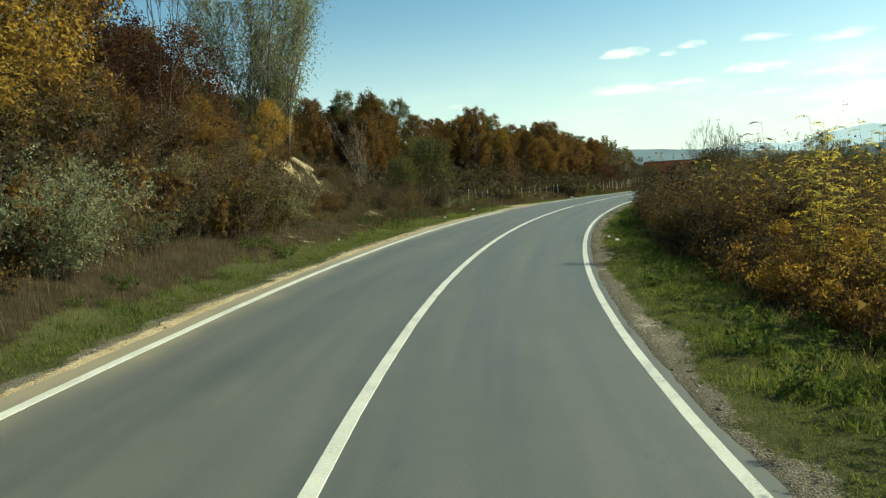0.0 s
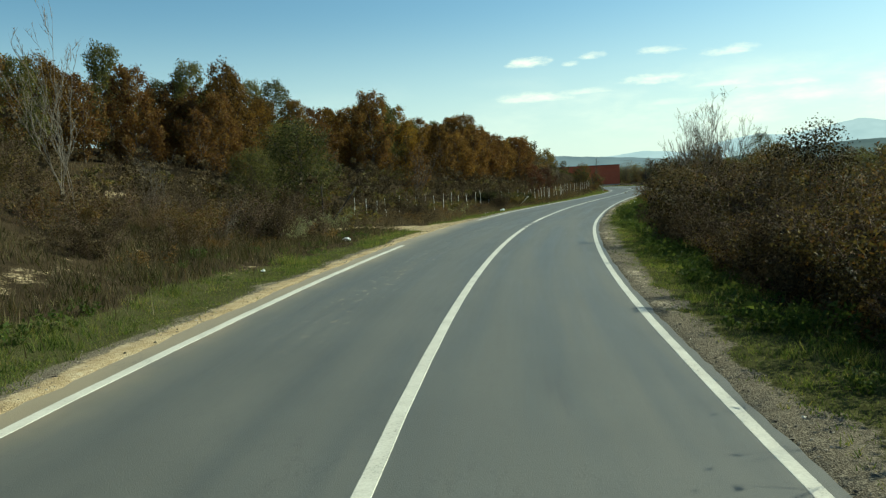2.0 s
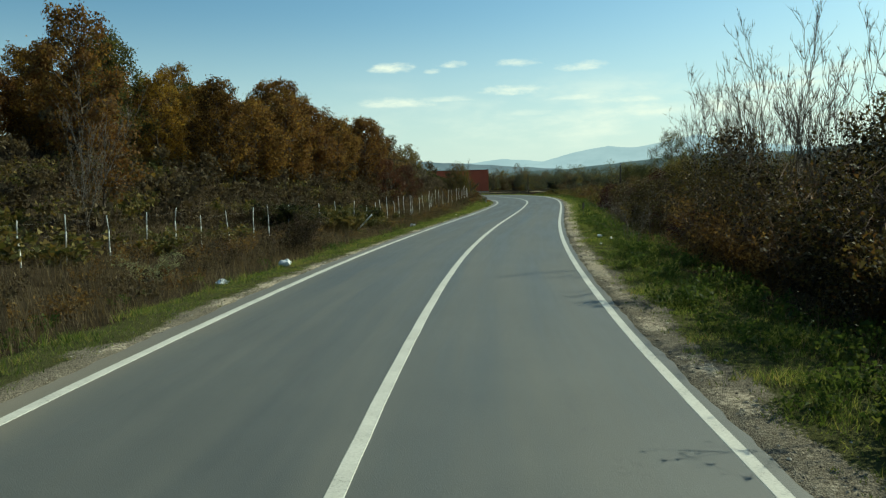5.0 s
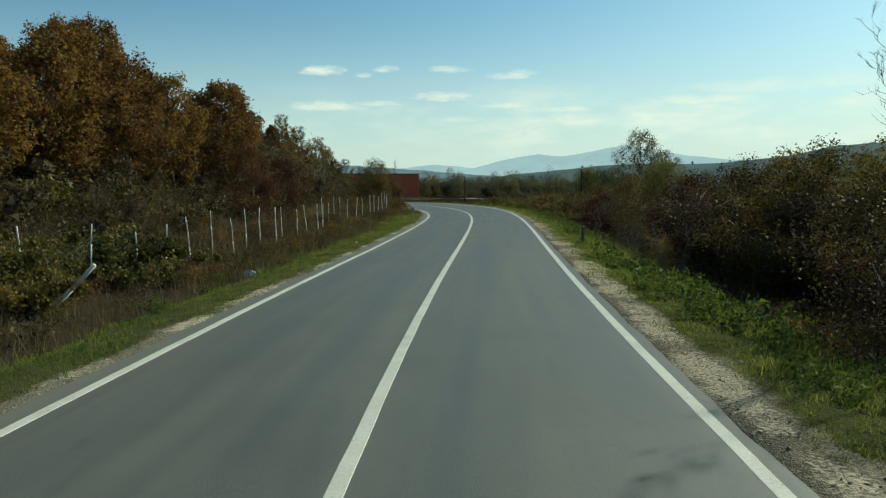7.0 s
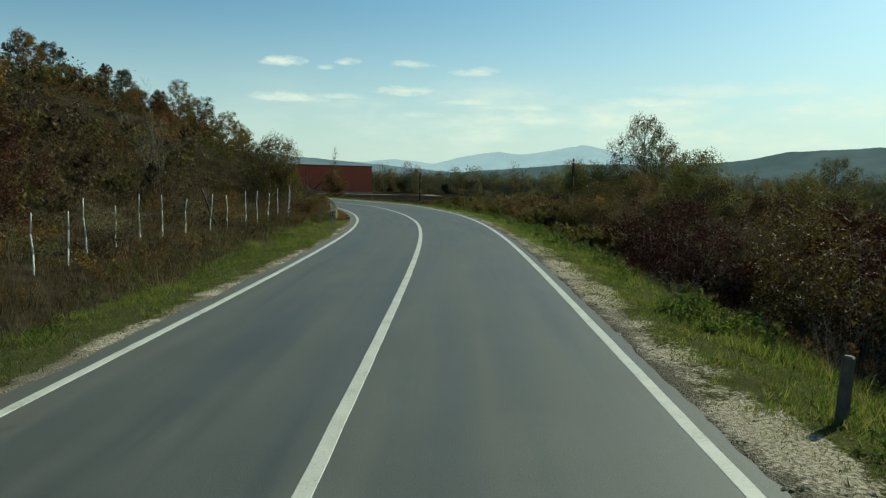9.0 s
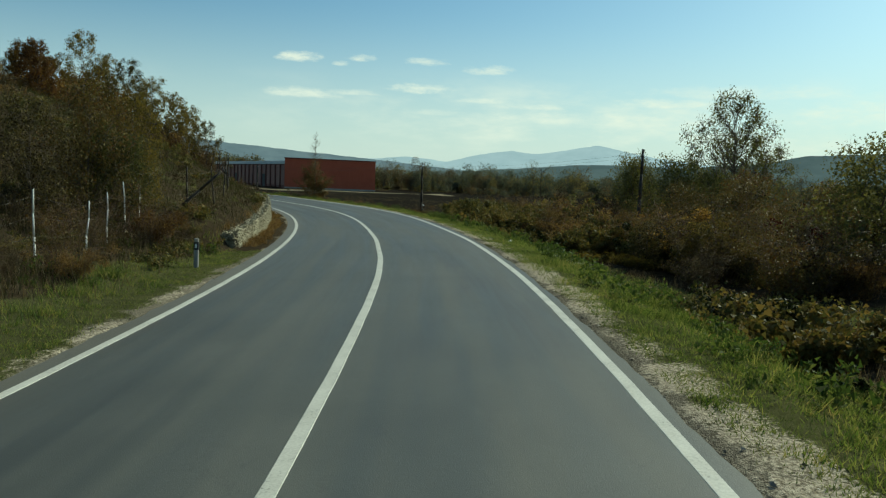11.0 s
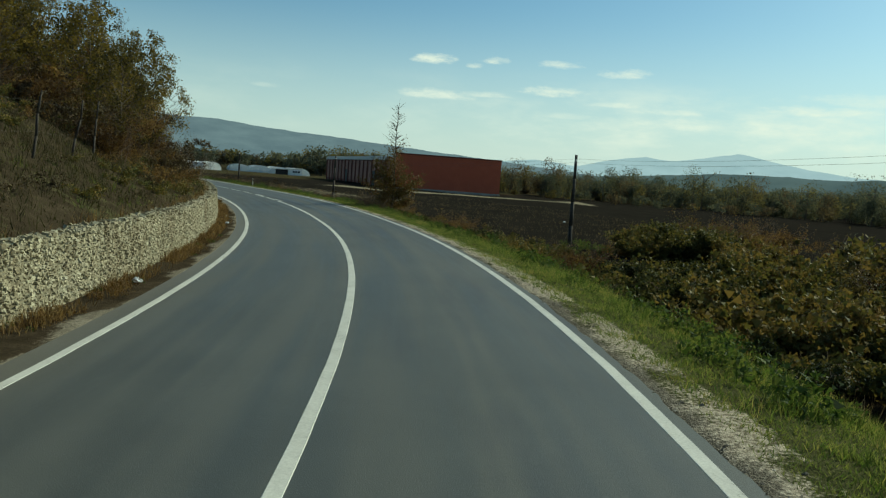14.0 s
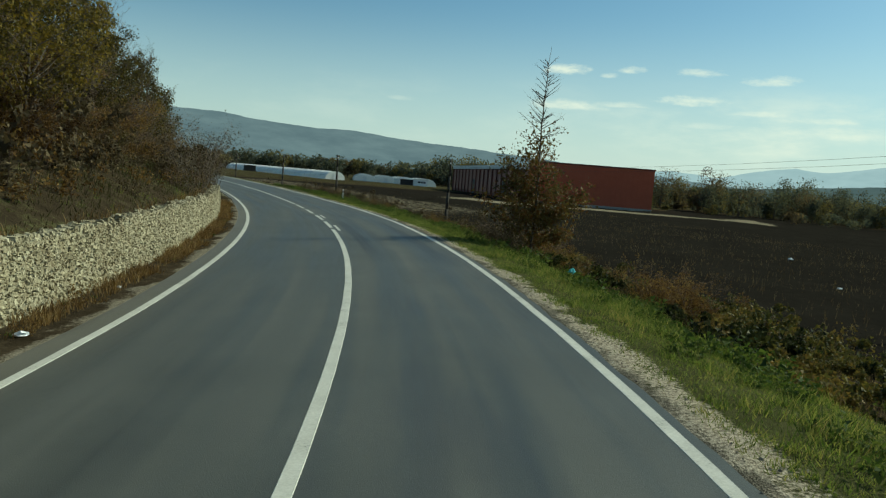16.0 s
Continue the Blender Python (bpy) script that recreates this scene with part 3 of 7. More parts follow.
for grow_, keep in ((25, .8), (80, .35), (250, 0), (1000, 0), (4700, 0)):
    w = np.stack([ox, oy], 1) - mid
    L = np.linalg.norm(w, axis=1, keepdims=True)
    q = mid + w / L * (L + grow_)
    verts.append(np.column_stack([q, np.where(oz > 0, oz * keep - 1.0 * (1 - keep), oz * keep - 1.0 * (1 - keep))]))
    cur = base + np.arange(len(ring))
    faces.append(np.stack([prev, cur, np.roll(cur, -1), np.roll(prev, -1)], -1))
    prev, base = cur, base + len(ring)
verts = np.concatenate(verts)
ground_me = mesh_of("ground", verts, np.concatenate(faces), GROUND, True)


def zones(x, y, s, d):
    """Weights of gravel, green, sand; field, yard."""
    w1 = wave(x, y, 2.1, 3)
    right, left = d > 0, d < 0
    off = np.abs(d) - HALF
    gw = np.where(right, np.interp(s, [0, 20, 50, 80, 100, 125, 150, 200], [.22, .26, .6, .42, .42, .28, .08, .1]), np.interp(s, [0, 50, 90, 140, 146, 300], [.4, .6, .25, .25, .1, .3]))
    gravel_ = np.clip((gw + .16 * w1 + .25 * wave(x, y, .45, 51) - off) / .5 + .5, 0, 1) * (off > -.5)
    gr = np.where(right, np.interp(s, [0, 60, 95, 130, 146, 160, 172, 230, 330], [2.3, 2.5, 3.1, 4.9, 7.2, 6.8, 4.6, 4.2, 5]), np.interp(s, [0, 40, 55, 90, 140, 147, 149, 225, 231, 300], [1.7, 2.0, 1.5, 1.8, 2.4, 1.0, -1, -1, 1.2, 2]))
    green_ = np.clip((gr + .45 * w1 - off) / .7 + .5, 0, 1) * (off > -.5)
    green_ = np.maximum(green_, np.where(right & (s > 128) & (s < 162), np.clip(1 - ((s - 142) / 7) ** 2 - ((d - 13.5) / 3.8) ** 2, 0, 1), 0))
    hillgrass = np.where(left & (s > 118) & (s < 215) & (off > .9) & (off < 16), .28 + .25 * w1, 0)
    green_ = np.maximum(green_, hillgrass)
    # the dirt track that leaves to the left, and the bare scars of the bank
    tc = 59.5 + .02 * (-d - 4)
    half = np.interp(-d, [3, 4.2, 5.5, 8, 30], [5.4, 3.8, 2.2, 1.8, 1.4])
    tail = np.clip(1 - (-d - 9) / 10, 0, 1)
    track = np.where(left, np.clip((half + .4 * w1 - np.abs(s - tc - np.where(d > -6, -1.2, 0))) / .8 + .5, 0, 1) * tail, 0)
    side = np.where(left & (s < 66), np.clip((np.interp(s, [-60, 20, 50, 66], [.25, .3, .55, .8]) + .15 * w1 - off) / .25 + .5, 0, 1) * (off > -.5), 0)
    scar = np.where(left, np.clip(.62 - ((s - 34.4) / 3.2) ** 2 - ((-d - 10.5) / 1.6) ** 2 + 1.1 * w1 + .9 * wave(x, y, .7, 23), 0, 1), 0)
    scar = np.maximum(scar, np.where(left, np.clip(.8 - ((s - 35.0) / 1.3) ** 2 - ((-d - 7.3) / .75) ** 2 + .7 * wave(x, y, .6, 25), 0, 1), 0))
    low_sand = np.where(left & (s > 20) & (s < 43) & (off > 1.6) & (off < 8), np.clip(-.1 + .7 * wave(x, y, 1.1, 61) + .7 * wave(x, y, .45, 62), 0, .42), 0)
    scar = np.maximum(scar, low_sand)
    scar2 = np.where(left, np.clip(1.0 - ((s - 60) / 4.0) ** 2 - ((-d - 24) / 2.0) ** 2 + .5 * w1, 0, .8), 0)
    sand_ = np.maximum.reduce([track, side * .75, scar, scar2])
    field_ = np.where(right & (s > 165), np.clip((d - 9) / 3, 0, 1), 0) * np.clip((s - 165) / 15, 0, 1)
    yard = np.where(right, np.clip(1.2 - np.abs((y - 293) - (x - 60) * -.10) / 8, 0, 1) * np.clip((x - 58) / 10, 0, 1) * np.clip((150 - x) / 20, 0, 1), 0)
    yard = np.maximum(yard, np.where(right & (s > 235), np.clip((d - 9) / 3, 0, 1) * np.clip((30 - d) / 6, 0, 1) * np.clip((s - 238) / 10, 0, 1) * .45, 0))
    return gravel_, green_, sand_, field_, yard


va = np.zeros((len(verts), 4), np.float32)
vf = np.zeros((len(verts), 4), np.float32)
g5 = zones(Xg.ravel(), Yg.ravel(), Sg.ravel(), Dg.ravel())
k = ns * nd
va[:k, 0], va[:k, 1], va[:k, 2], vf[:k, 0], vf[:k, 1] = g5
out_x, out_y = verts[k:, 0], verts[k:, 1]
vf[k:, 0] = np.where((out_x > 60) & (out_y > 150) & (out_y < 330), 1, 0)
va[k:, 1] = np.where(vf[k:, 0] > 0, 0, .45)
# pale grit swept to the edge of the asphalt
off_g = np.abs(Dg.ravel()) - HALF
grit_w = np.where(Dg.ravel() > 0, np.interp(Sg.ravel(), [85, 103, 128, 165, 200], [.26, .42, .44, .38, .26]), .26)
grit = np.clip((grit_w - np.abs(off_g - np.where(Dg.ravel() > 0, grit_w - .14, .22))) / .2 + .5, 0, 1) * np.where(Dg.ravel() > 0, np.interp(Sg.ravel(), [0, 60, 80, 330], [.2, .3, .56, .58]), np.interp(Sg.ravel(), [0, 60, 70, 140, 147, 330], [.0, .1, .45, .4, 0, 0]))
vf[:k, 2] = np.clip(grit + .3 * wave(Xg.ravel(), Yg.ravel(), 1.3, 71) * (grit > .05), 0, 1)
va[:, 3], vf[:, 3] = 1, 1
for nm, arr in (("zone", va), ("zone_far", vf)):
    ground_me.attributes.new(nm, "FLOAT_COLOR", "POINT").data.foreach_set("color", arr.ravel())
tagged(new("ground", ground_me), "rough roadside ground with dry litter, grass verge and gravel", "ground", kind="structure")

# ---------------------------------------------------------------- road
rd = np.array([-3.42, -2.9, -2.2, -1.1, 0, 1.1, 2.2, 2.9, 3.31])
rs = np.arange(-45, 400.1, .25)
Sr, Dr = np.meshgrid(rs, rd, indexing="ij")
Dr = Dr.copy()
Dr[:, 0] += .05 * wave(rs * 1.0, rs * 0 + 2, .9, 5) + .03 * wave(rs * 1.0, rs * 0 + 4, .23, 15) - np.interp(rs, [140, 150, 215, 225], [0, .28, .28, 0])
Dr[:, -1] += .035 * wave(rs * 1.0, rs * 0 + 9, .8, 6) + .025 * wave(rs * 1.0, rs * 0 + 5, .2, 16) - .02
Xr, Yr = plan(Sr, Dr)
Zr = level(Sr) + fall(Sr) * Dr
rv = np.stack([Xr.ravel(), Yr.ravel(), Zr.ravel()], 1)
nr, nc = Sr.shape
ri = np.arange(nr * nc).reshape(nr, nc)
rf = np.stack([ri[:-1, :-1], ri[:-1, 1:], ri[1:, 1:], ri[1:, :-1]], -1).reshape(-1, 4)
# edges of the asphalt go down a hand's width
lo_l = np.stack([Xr[:, 0], Yr[:, 0], Zr[:, 0] - .11], 1)
lo_r = np.stack([Xr[:, -1], Yr[:, -1], Zr[:, -1] - .11], 1)
ll = nr * nc + np.arange(nr)
lr_ = ll + nr
rf = np.concatenate([rf, np.stack([ri[:-1, 0], ri[1:, 0], ll[1:], ll[:-1]], -1), np.stack([ri[1:, -1], ri[:-1, -1], lr_[:-1], lr_[1:]], -1)])
rv = np.concatenate([rv, lo_l, lo_r])
road_me = mesh_of("road", rv, rf, ASPHALT, False)
uv = np.concatenate([np.stack([Dr.ravel(), Sr.ravel()], 1), np.stack([Dr[:, 0], rs], 1), np.stack([Dr[:, -1], rs], 1)]).astype(np.float32)
li = np.empty(len(road_me.loops), np.int32)
road_me.loops.foreach_get("vertex_index", li)
road_me.uv_layers.new(name="UVMap").data.foreach_set("uv", uv[li].ravel())
road = tagged(new("road", road_me), "worn grey two-lane asphalt country road", "road", kind="structure")


def sway(d0, s):
    """The lines wander a few centimetres towards the middle on the second bend."""
    if d0 > 1:
        return np.interp(s, [80, 98, 130, 141, 147, 151, 154, 158, 165], [0, -.04, -.04, 0, -.02, -.04, -.08, -.08, 0])
    return np.interp(s, [136, 141, 145, 148, 151, 154, 158, 166], [0, .02, .01, -.035, -.035, -.075, -.075, 0]) if d0 > -1 else s * 0


def stripe(name, d0, runs, width, label):
    """Painted line on the road, on the stretches runs."""
    vs, fs = [], []
    for a, b in runs:
        n = max(2, int((b - a) / .5) + 1)
        t = np.linspace(a, b, n)
        rows_ = []
        for o, dz in ((-width / 2, -.004), (-width / 2 + .01, .004), (width / 2 - .01, .004), (width / 2, -.004)):
            dd = d0 + o + .005 * wave(t, t * 0 + o, .7, 4) + sway(d0, t)
            x, y = plan(t, dd)
            rows_.append(np.stack([x, y, level(t) + fall(t) * dd + dz], 1))
        v = np.stack(rows_, 1).reshape(-1, 3)
        i = np.arange(n * 4).reshape(n, 4) + sum(len(q) for q in vs)
        fs.append(np.stack([i[:-1, :-1], i[:-1, 1:], i[1:, 1:], i[1:, :-1]], -1).reshape(-1, 4))
        vs.append(v)
    ob = new(name, mesh_of(name, np.concatenate(vs), np.concatenate(fs), PAINT))
    return tagged(ob, label, "road marking", kind="structure")


stripe("edge_line", -3.1, [(-44, 46.8), (63, 398)], .14, "worn white edge line along the left of the road")
stripe("edge_line", 3.1, [(-44, 398)], .15, "white edge line along the grassy verge")
stripe("centre_line", 0.0, [(-44, 57.4), (58.0, 58.8), (59.4, 60.3), (61.1, 61.6), (62.1, 205.6), (206.4, 209.4), (210.4, 213.4), (214.6, 217.6), (218.8, 222), (223, 398)], .15,
       "solid white centre line with a short dashed gap")
stripe("centre_line", .22, [(205.2, 207.6), (211.5, 213.5)], .11, "short worn white dashes beside the centre line")

# ---------------------------------------------------------------- trees and shrubs
class Kind:
    """One plant, built once and copied: a trunk or stems with twigs, and a crown of separate leaves."""

    def __init__(self, name, wood, crown, label, category, group, part_names=("trunk", "crown")):
        self.name, self.wood, self.crown, self.label, self.category, self.group, self.parts = name, wood, crown, label, category, group, part_names
        self.first = None

    def at(self, s, d, size=1.0, spin=None, sink=0.05, rng=None, lean=0.0, tall=1.0):
        x, y, z = spot(s, d, sink)
        return self.put(x, y, z, size, spin, rng, lean, tall)

    def put(self, x, y, z, size=1.0, spin=None, rng=None, lean=0.0, tall=1.0):
        spin = spin if spin is not None else float((rng or GEN).uniform(0, 360))
        m = pose(x, y, z, lean, 0, spin) @ Matrix.Diagonal((size, size, size * tall, 1))
        if self.first is None:
            self.first = thing(self.name, Matrix(), self.label, self.category, self.group)
            for name, me in zip(self.parts, (self.wood, self.crown)):
                if me is not None:
                    tagged(part(name, me, self.first), kind="stuff" if name == "branchwork" else "")
            self.first.matrix_basis = m
            return self.first
        keep = self.first.scale.copy()
        self.first.scale = (1, 1, 1)
        ob = copy_thing(self.first, m)
        self.first.scale = keep
        return ob


GEN = np.random.default_rng(11)


def tree(seed, height, radius, mats, leaves, leaf, spread_pts, levels=3, kids=5, spread=.9, lift=.4, first=.3, slim=.7, shrink=.5, low=None, flat=.3, wob=.12, stems=1, stem_gap=.0, high=None):
    """Meshes of wood and crown."""
    rng = np.random.default_rng(seed)
    st, tips = [], []
    for k in range(stems):
        a, b = grow(rng, height * (1 if k == 0 else rng.uniform(.65, .98)), radius, levels, kids, spread, lift, first, wob, shrink)
        o = np.array([rng.normal() * stem_gap, rng.normal() * stem_gap, 0])
        ln = rng.normal(size=2) * .12 * (stems > 1)
        sh = lambda p: p + o + np.array([p[2] * ln[0], p[2] * ln[1], 0])
        st += [(sh(p), sh(q), r, t) for p, q, r, t in a]
        tips.append(np.array([sh(p) for p in b]))
    tips = np.concatenate(tips)
    if not leaves:
        thick = [a for a in st if a[2] > radius * .33]
        return stick_mesh("trunk", thick, mats[0]), stick_mesh("branchwork", [a for a in st if a[2] <= radius * .33], mats[0])
    wood = stick_mesh("trunk", st, mats[0])
    if low is not None:
        keep = tips[:, 2] > height * low
        tips = tips[keep]
    if high is not None:
        tips = tips[tips[:, 2] < height * high]
    c = tips[rng.integers(0, len(tips), leaves)] + rng.normal(size=(leaves, 3)) * spread_pts
    v, f = leaf_quads(c, leaf, rng, flat, slim)
    return wood, mesh_of("crown", v, f, mats[1])


def bush_arrays(seed, height, width, stems, leaves, leaf, twigs=5, arch=.5, stem_r=.012, slim=.55, steps=5, lobes=0):
    """Many arching stems from a common base, side twigs, small leaves along them."""
    rng = np.random.default_rng(seed)
    st, pts = [], []
    for k in range(stems):
        az_ = rng.uniform(0, 2 * math.pi)
        out = np.array([math.cos(az_), math.sin(az_), 0.0])
        p = out * width * .28 * math.sqrt(rng.uniform(0, 1)) + np.array([0, 0, -.1])
        h = height * rng.uniform(.55, 1.05)
        reach = width * .5 * rng.uniform(.2, 1.0)
        w = np.array([0, 0, 1.0]) + out * .25
        for j in range(steps):
            f = (j + 1) / steps
            q = p + (w / np.linalg.norm(w)) * (h / steps) * 1.05 + rng.normal(size=3) * .04 * height / steps
            r = stem_r * (1 - .8 * j / steps)
            st.append((p, q, r, r * .8 if j < steps - 1 else 0.0))
            for i in range(twigs if j > 0 else 1):
                a = p + (q - p) * rng.uniform(0, 1)
                tw = rng.normal(size=3) * np.array([1, 1, .7]) + np.array([0, 0, .35]) + out * .3
                tw = tw / np.linalg.norm(tw) * h * rng.uniform(.10, .26)
                st.append((a, a + tw, stem_r * .4, 0.0))
                pts += [a + tw * .4, a + tw * .7, a + tw, a + tw]
            pts.append(q)
            p = q
            w = w + out * arch * reach / height * (1.5 * f) - np.array([0, 0, arch * .55 * f]) + rng.normal(size=3) * .10
    pts = np.array(pts)
    wv, wf = wood_arrays(st)
    n_l = int(leaves * .72) if lobes else 0
    c = pts[rng.integers(0, len(pts), leaves - n_l)] + rng.normal(size=(leaves - n_l, 3)) * leaf * .9
    if n_l:         # tufts of leaves with gaps between them
        mid_ = pts[rng.integers(0, len(pts), lobes)]
        rad_ = height * rng.uniform(.07, .16, lobes)
        pick = rng.choice(lobes, n_l, p=rad_ ** 2 / (rad_ ** 2).sum())
        w = rng.normal(size=(n_l, 3))
        w /= np.linalg.norm(w, axis=1, keepdims=True)
        c = np.concatenate([c, mid_[pick] + w * (rad_[pick] * (.35 + .75 * rng.uniform(0, 1, n_l) ** .7))[:, None] * np.array([1, 1, .8])])
    c[:, 2] = np.abs(c[:, 2]) + .02
    if leaves:      # larger leaves deep inside close the plant
        n_in = leaves // 7
        ci = pts[rng.integers(0, len(pts), n_in)] * np.array([.5, .5, .6]) + rng.normal(size=(n_in, 3)) * .08
        ci[:, 2] = np.abs(ci[:, 2]) + .05
        c = np.concatenate([c, ci])
        out_way = c - np.array([0, 0, height * .35])
        out_way /= np.linalg.norm(out_way, axis=1, keepdims=True) + 1e-9
        lv, lf = leaf_tris(c, out_way * .45, np.concatenate([np.full(leaves, leaf * 1.3), np.full(n_in, leaf * 2.2)]), rng, slim + .1)
        return wv, wf, lv, lf
    return wv, wf, np.zeros((0, 3)), np.zeros((0, 3), int)


def bush(seed, height, width, mats, stems, leaves, leaf, twigs=5, arch=.5, stem_r=.012, slim=.55, lobes=0):
    wv, wf, lv, lf = bush_arrays(seed, height, width, stems, leaves, leaf, twigs, arch, stem_r, slim, 5, lobes)
    wood = mesh_of("branchwork", wv, wf, mats[0], True)
    return wood, mesh_of("foliage", lv, lf, mats[1]) if leaves else None


def broadleaf(seed, height, width, mats, lobes, leaves, leaf, low=.2, trunk=.11, loose=.25, twigs=7, top=1.0, fine=1.0):
    """A tree whose crown is made of many leafy lobes round the ends of its branches."""
    rng = np.random.default_rng(seed)
    st = []
    p = np.zeros(3)
    axis = [p]
    for k in range(5):
        q = np.array([rng.normal() * .09 * height / 5, rng.normal() * .09 * height / 5, height * .17]) + p
        st.append((p, q, trunk * (1 - .19 * k), trunk * (1 - .19 * (k + 1))))
        p = q
        axis.append(p)
    axis = np.array(axis)
    cs, rs_ = [], []
    for k in range(lobes):
        f = ((k + rng.uniform(.1, .9)) / lobes) ** .85
        z = height * (low + (.93 * top - low) * f)
        env = width * .5 * math.sin(math.pi * min(.98, .20 + .72 * f)) ** .8
        az_ = k * 2.4 + rng.uniform(-.5, .5)
        r = env * rng.uniform(.35, .95)
        c = np.array([math.cos(az_) * r, math.sin(az_) * r, z])
        c[:2] += [np.interp(z, axis[:, 2], axis[:, 0]), np.interp(z, axis[:, 2], axis[:, 1])]
        R = width * rng.uniform(.12, .23) * (1.1 - .35 * f) * fine
        cs.append(c)
        rs_.append(R)
        zb = max(z - r * rng.uniform(.5, 1.0) - .2, height * low * .5)
        a = np.array([np.interp(zb, axis[:, 2], axis[:, 0]), np.interp(zb, axis[:, 2], axis[:, 1]), zb])
        m_ = (a + c) / 2 + np.array([0, 0, -.05 * r])
        br = trunk * .38 * (1 - .6 * f)
        st += [(a, m_, br, br * .7), (m_, c, br * .7, br * .35)]
        for j in range(twigs):
            w = rng.normal(size=3) + np.array([0, 0, .5])
            st.append((c, c + w / np.linalg.norm(w) * R * rng.uniform(.8, 1.45), br * .3 + .003, 0.0))
    cs, rs_ = np.array(cs), np.array(rs_)
    pick = rng.choice(lobes, leaves, p=rs_ ** 2 / (rs_ ** 2).sum())
    w = rng.normal(size=(leaves, 3))
    w /= np.linalg.norm(w, axis=1, keepdims=True)
    far = (.45 + .6 * rng.uniform(0, 1, leaves) ** .6) * (1 + loose * rng.normal(size=leaves) * .6)
    c = cs[pick] + w * (rs_[pick] * far)[:, None] * np.array([1, 1, .85])
    c[:, 2] = np.maximum(c[:, 2], .1)
    v, f = leaf_tris(c, w * .8 + np.array([0, 0, .25]), leaf, rng, .75)
    return stick_mesh("trunk", st, mats[0]), mesh_of("crown", v, f, mats[1])


P2 = ("branchwork", "foliage")
OAKS = []
for i, (leafm, tone, w_) in enumerate(((LEAF_RUST, "rust-brown", 5.6), (LEAF_RUST, "reddish brown", 5.0), (LEAF_OCHRE, "ochre and brown", 5.2), (LEAF_OLIVE, "olive and brown", 5.6))):
    w, c = broadleaf(20 + i, 6.9 + .4 * i, w_, (BARK, leafm), 64, 10500, .135, .10, .14, .45, 6, 1.04, .62)
    OAKS.append(Kind("oak_tree", w, c, f"oak tree with {tone} autumn leaves on the wooded slope", "tree", "oaks on the slope"))
w, c = broadleaf(31, 6.4, 3.4, (BARK, LEAF_RUST), 22, 1700, .16, .2, .10, .6, 16)
THIN_OAK = Kind("oak_tree", w, c, "thin half-bare oak with few brown leaves on the slope", "tree", "oaks on the slope")
w, c = tree(33, 11.5, .055, (BARK_PALE, LEAF_SPRAY), 42000, .10, .34, 2, 15, .6, .8, .12, .6, .30, .14, stems=10, stem_gap=.85)
POPLAR = Kind("poplar_tree", w, c, "tall slender poplar clump with pale grey-green leaves", "tree", "poplars")
w, c = broadleaf(35, 6.5, 6.2, (BARK, LEAF_OLIVE), 34, 9000, .125, .06, .15, .25)
WILLOW = Kind("willow_tree", w, c, "round willow with dull green leaves behind the fence", "tree", "willows")
w, c = broadleaf(37, 7.8, 5.0, (BARK, LEAF_GOLD), 30, 5200, .15, .15, .14, .5)
w2, c2 = broadleaf(38, 6.6, 5.4, (BARK, LEAF_MAROON), 54, 9500, .10, .06, .12, .5, 12, 1.0, .7)
MAROON = Kind("plum_tree", w2, c2, "wild plum with dark red-brown leaves on the bank", "tree", "plum trees")
MAPLE = Kind("maple_tree", w, c, "maple with bright golden leaves above the bank", "tree", "golden trees")
w, c = tree(39, 5.2, .015, (BARK_PALE, None), 0, .1, .1, 3, 4, .36, .9, .25, stems=6, stem_gap=.2, shrink=.36)
BARE = Kind("bare_tree", w, c, "leafless pale sapling clump on the roadside bank", "tree", "bare trees", ("trunk", "branchwork"))
w, c = tree(40, 5.2, .016, (BARK, None), 0, .1, .1, 3, 5, .42, .9, .25, stems=6, stem_gap=.25, shrink=.36)
BARE_C = Kind("bare_tree", w, c, "leafless dark sapling clump in the thicket", "tree", "bare trees", ("trunk", "branchwork"))
w, c = tree(41, 6.8, .042, (BARK, None), 0, .1, .1, 4, 4, .55, .7, .3, stems=2, stem_gap=.15, shrink=.46)
BARE_B = Kind("bare_tree", w, c, "leafless dark tree rising out of the thicket", "tree", "bare trees", ("trunk", "branchwork"))
w, c = broadleaf(43, 8.4, 7.6, (BARK, LEAF_OLIVE), 84, 9000, .10, .25, .16, .45, 16, 1.0, .5)
ASH = Kind("ash_tree", w, c, "wide half-bare tree with thin dull leaves beside the field", "tree", "field trees")
# a nearly bare leader with short side twigs, bramble round the lower half
rng = np.random.default_rng(47)
st_ = [(np.array([0, 0, z * 1.0]), np.array([.05 * math.sin(z), .04 * math.cos(z * 1.3) - .04, z + .95]), .075 - .0082 * z, .075 - .0082 * (z + .92)) for z in np.arange(0, 7.4, .92)]
for k in range(105):
    z = 7.9 * (1 - rng.uniform(0, 1) ** 1.1 * .93)
    az_ = rng.uniform(0, 6.283)
    ln = (.4 + .215 * (8.0 - z)) * rng.uniform(.3, 1.25)
    a = np.array([.05 * math.sin(z), 0, z])
    b = a + np.array([math.cos(az_) * ln * .75, math.sin(az_) * ln * .75, ln * rng.uniform(.25, .75)])
    st_.append((a, b, .018, .006))
    for j in range(8):
        q = a + (b - a) * rng.uniform(.3, 1)
        e = rng.normal(size=3) * .5 + np.array([math.cos(az_), math.sin(az_), .7])
        st_.append((q, q + e / np.linalg.norm(e) * ln * rng.uniform(.2, .45), .004, 0.0))
low_ = [(a, b) for a, b, r0_, r1_ in st_[8:] if a[2] < 5.6]
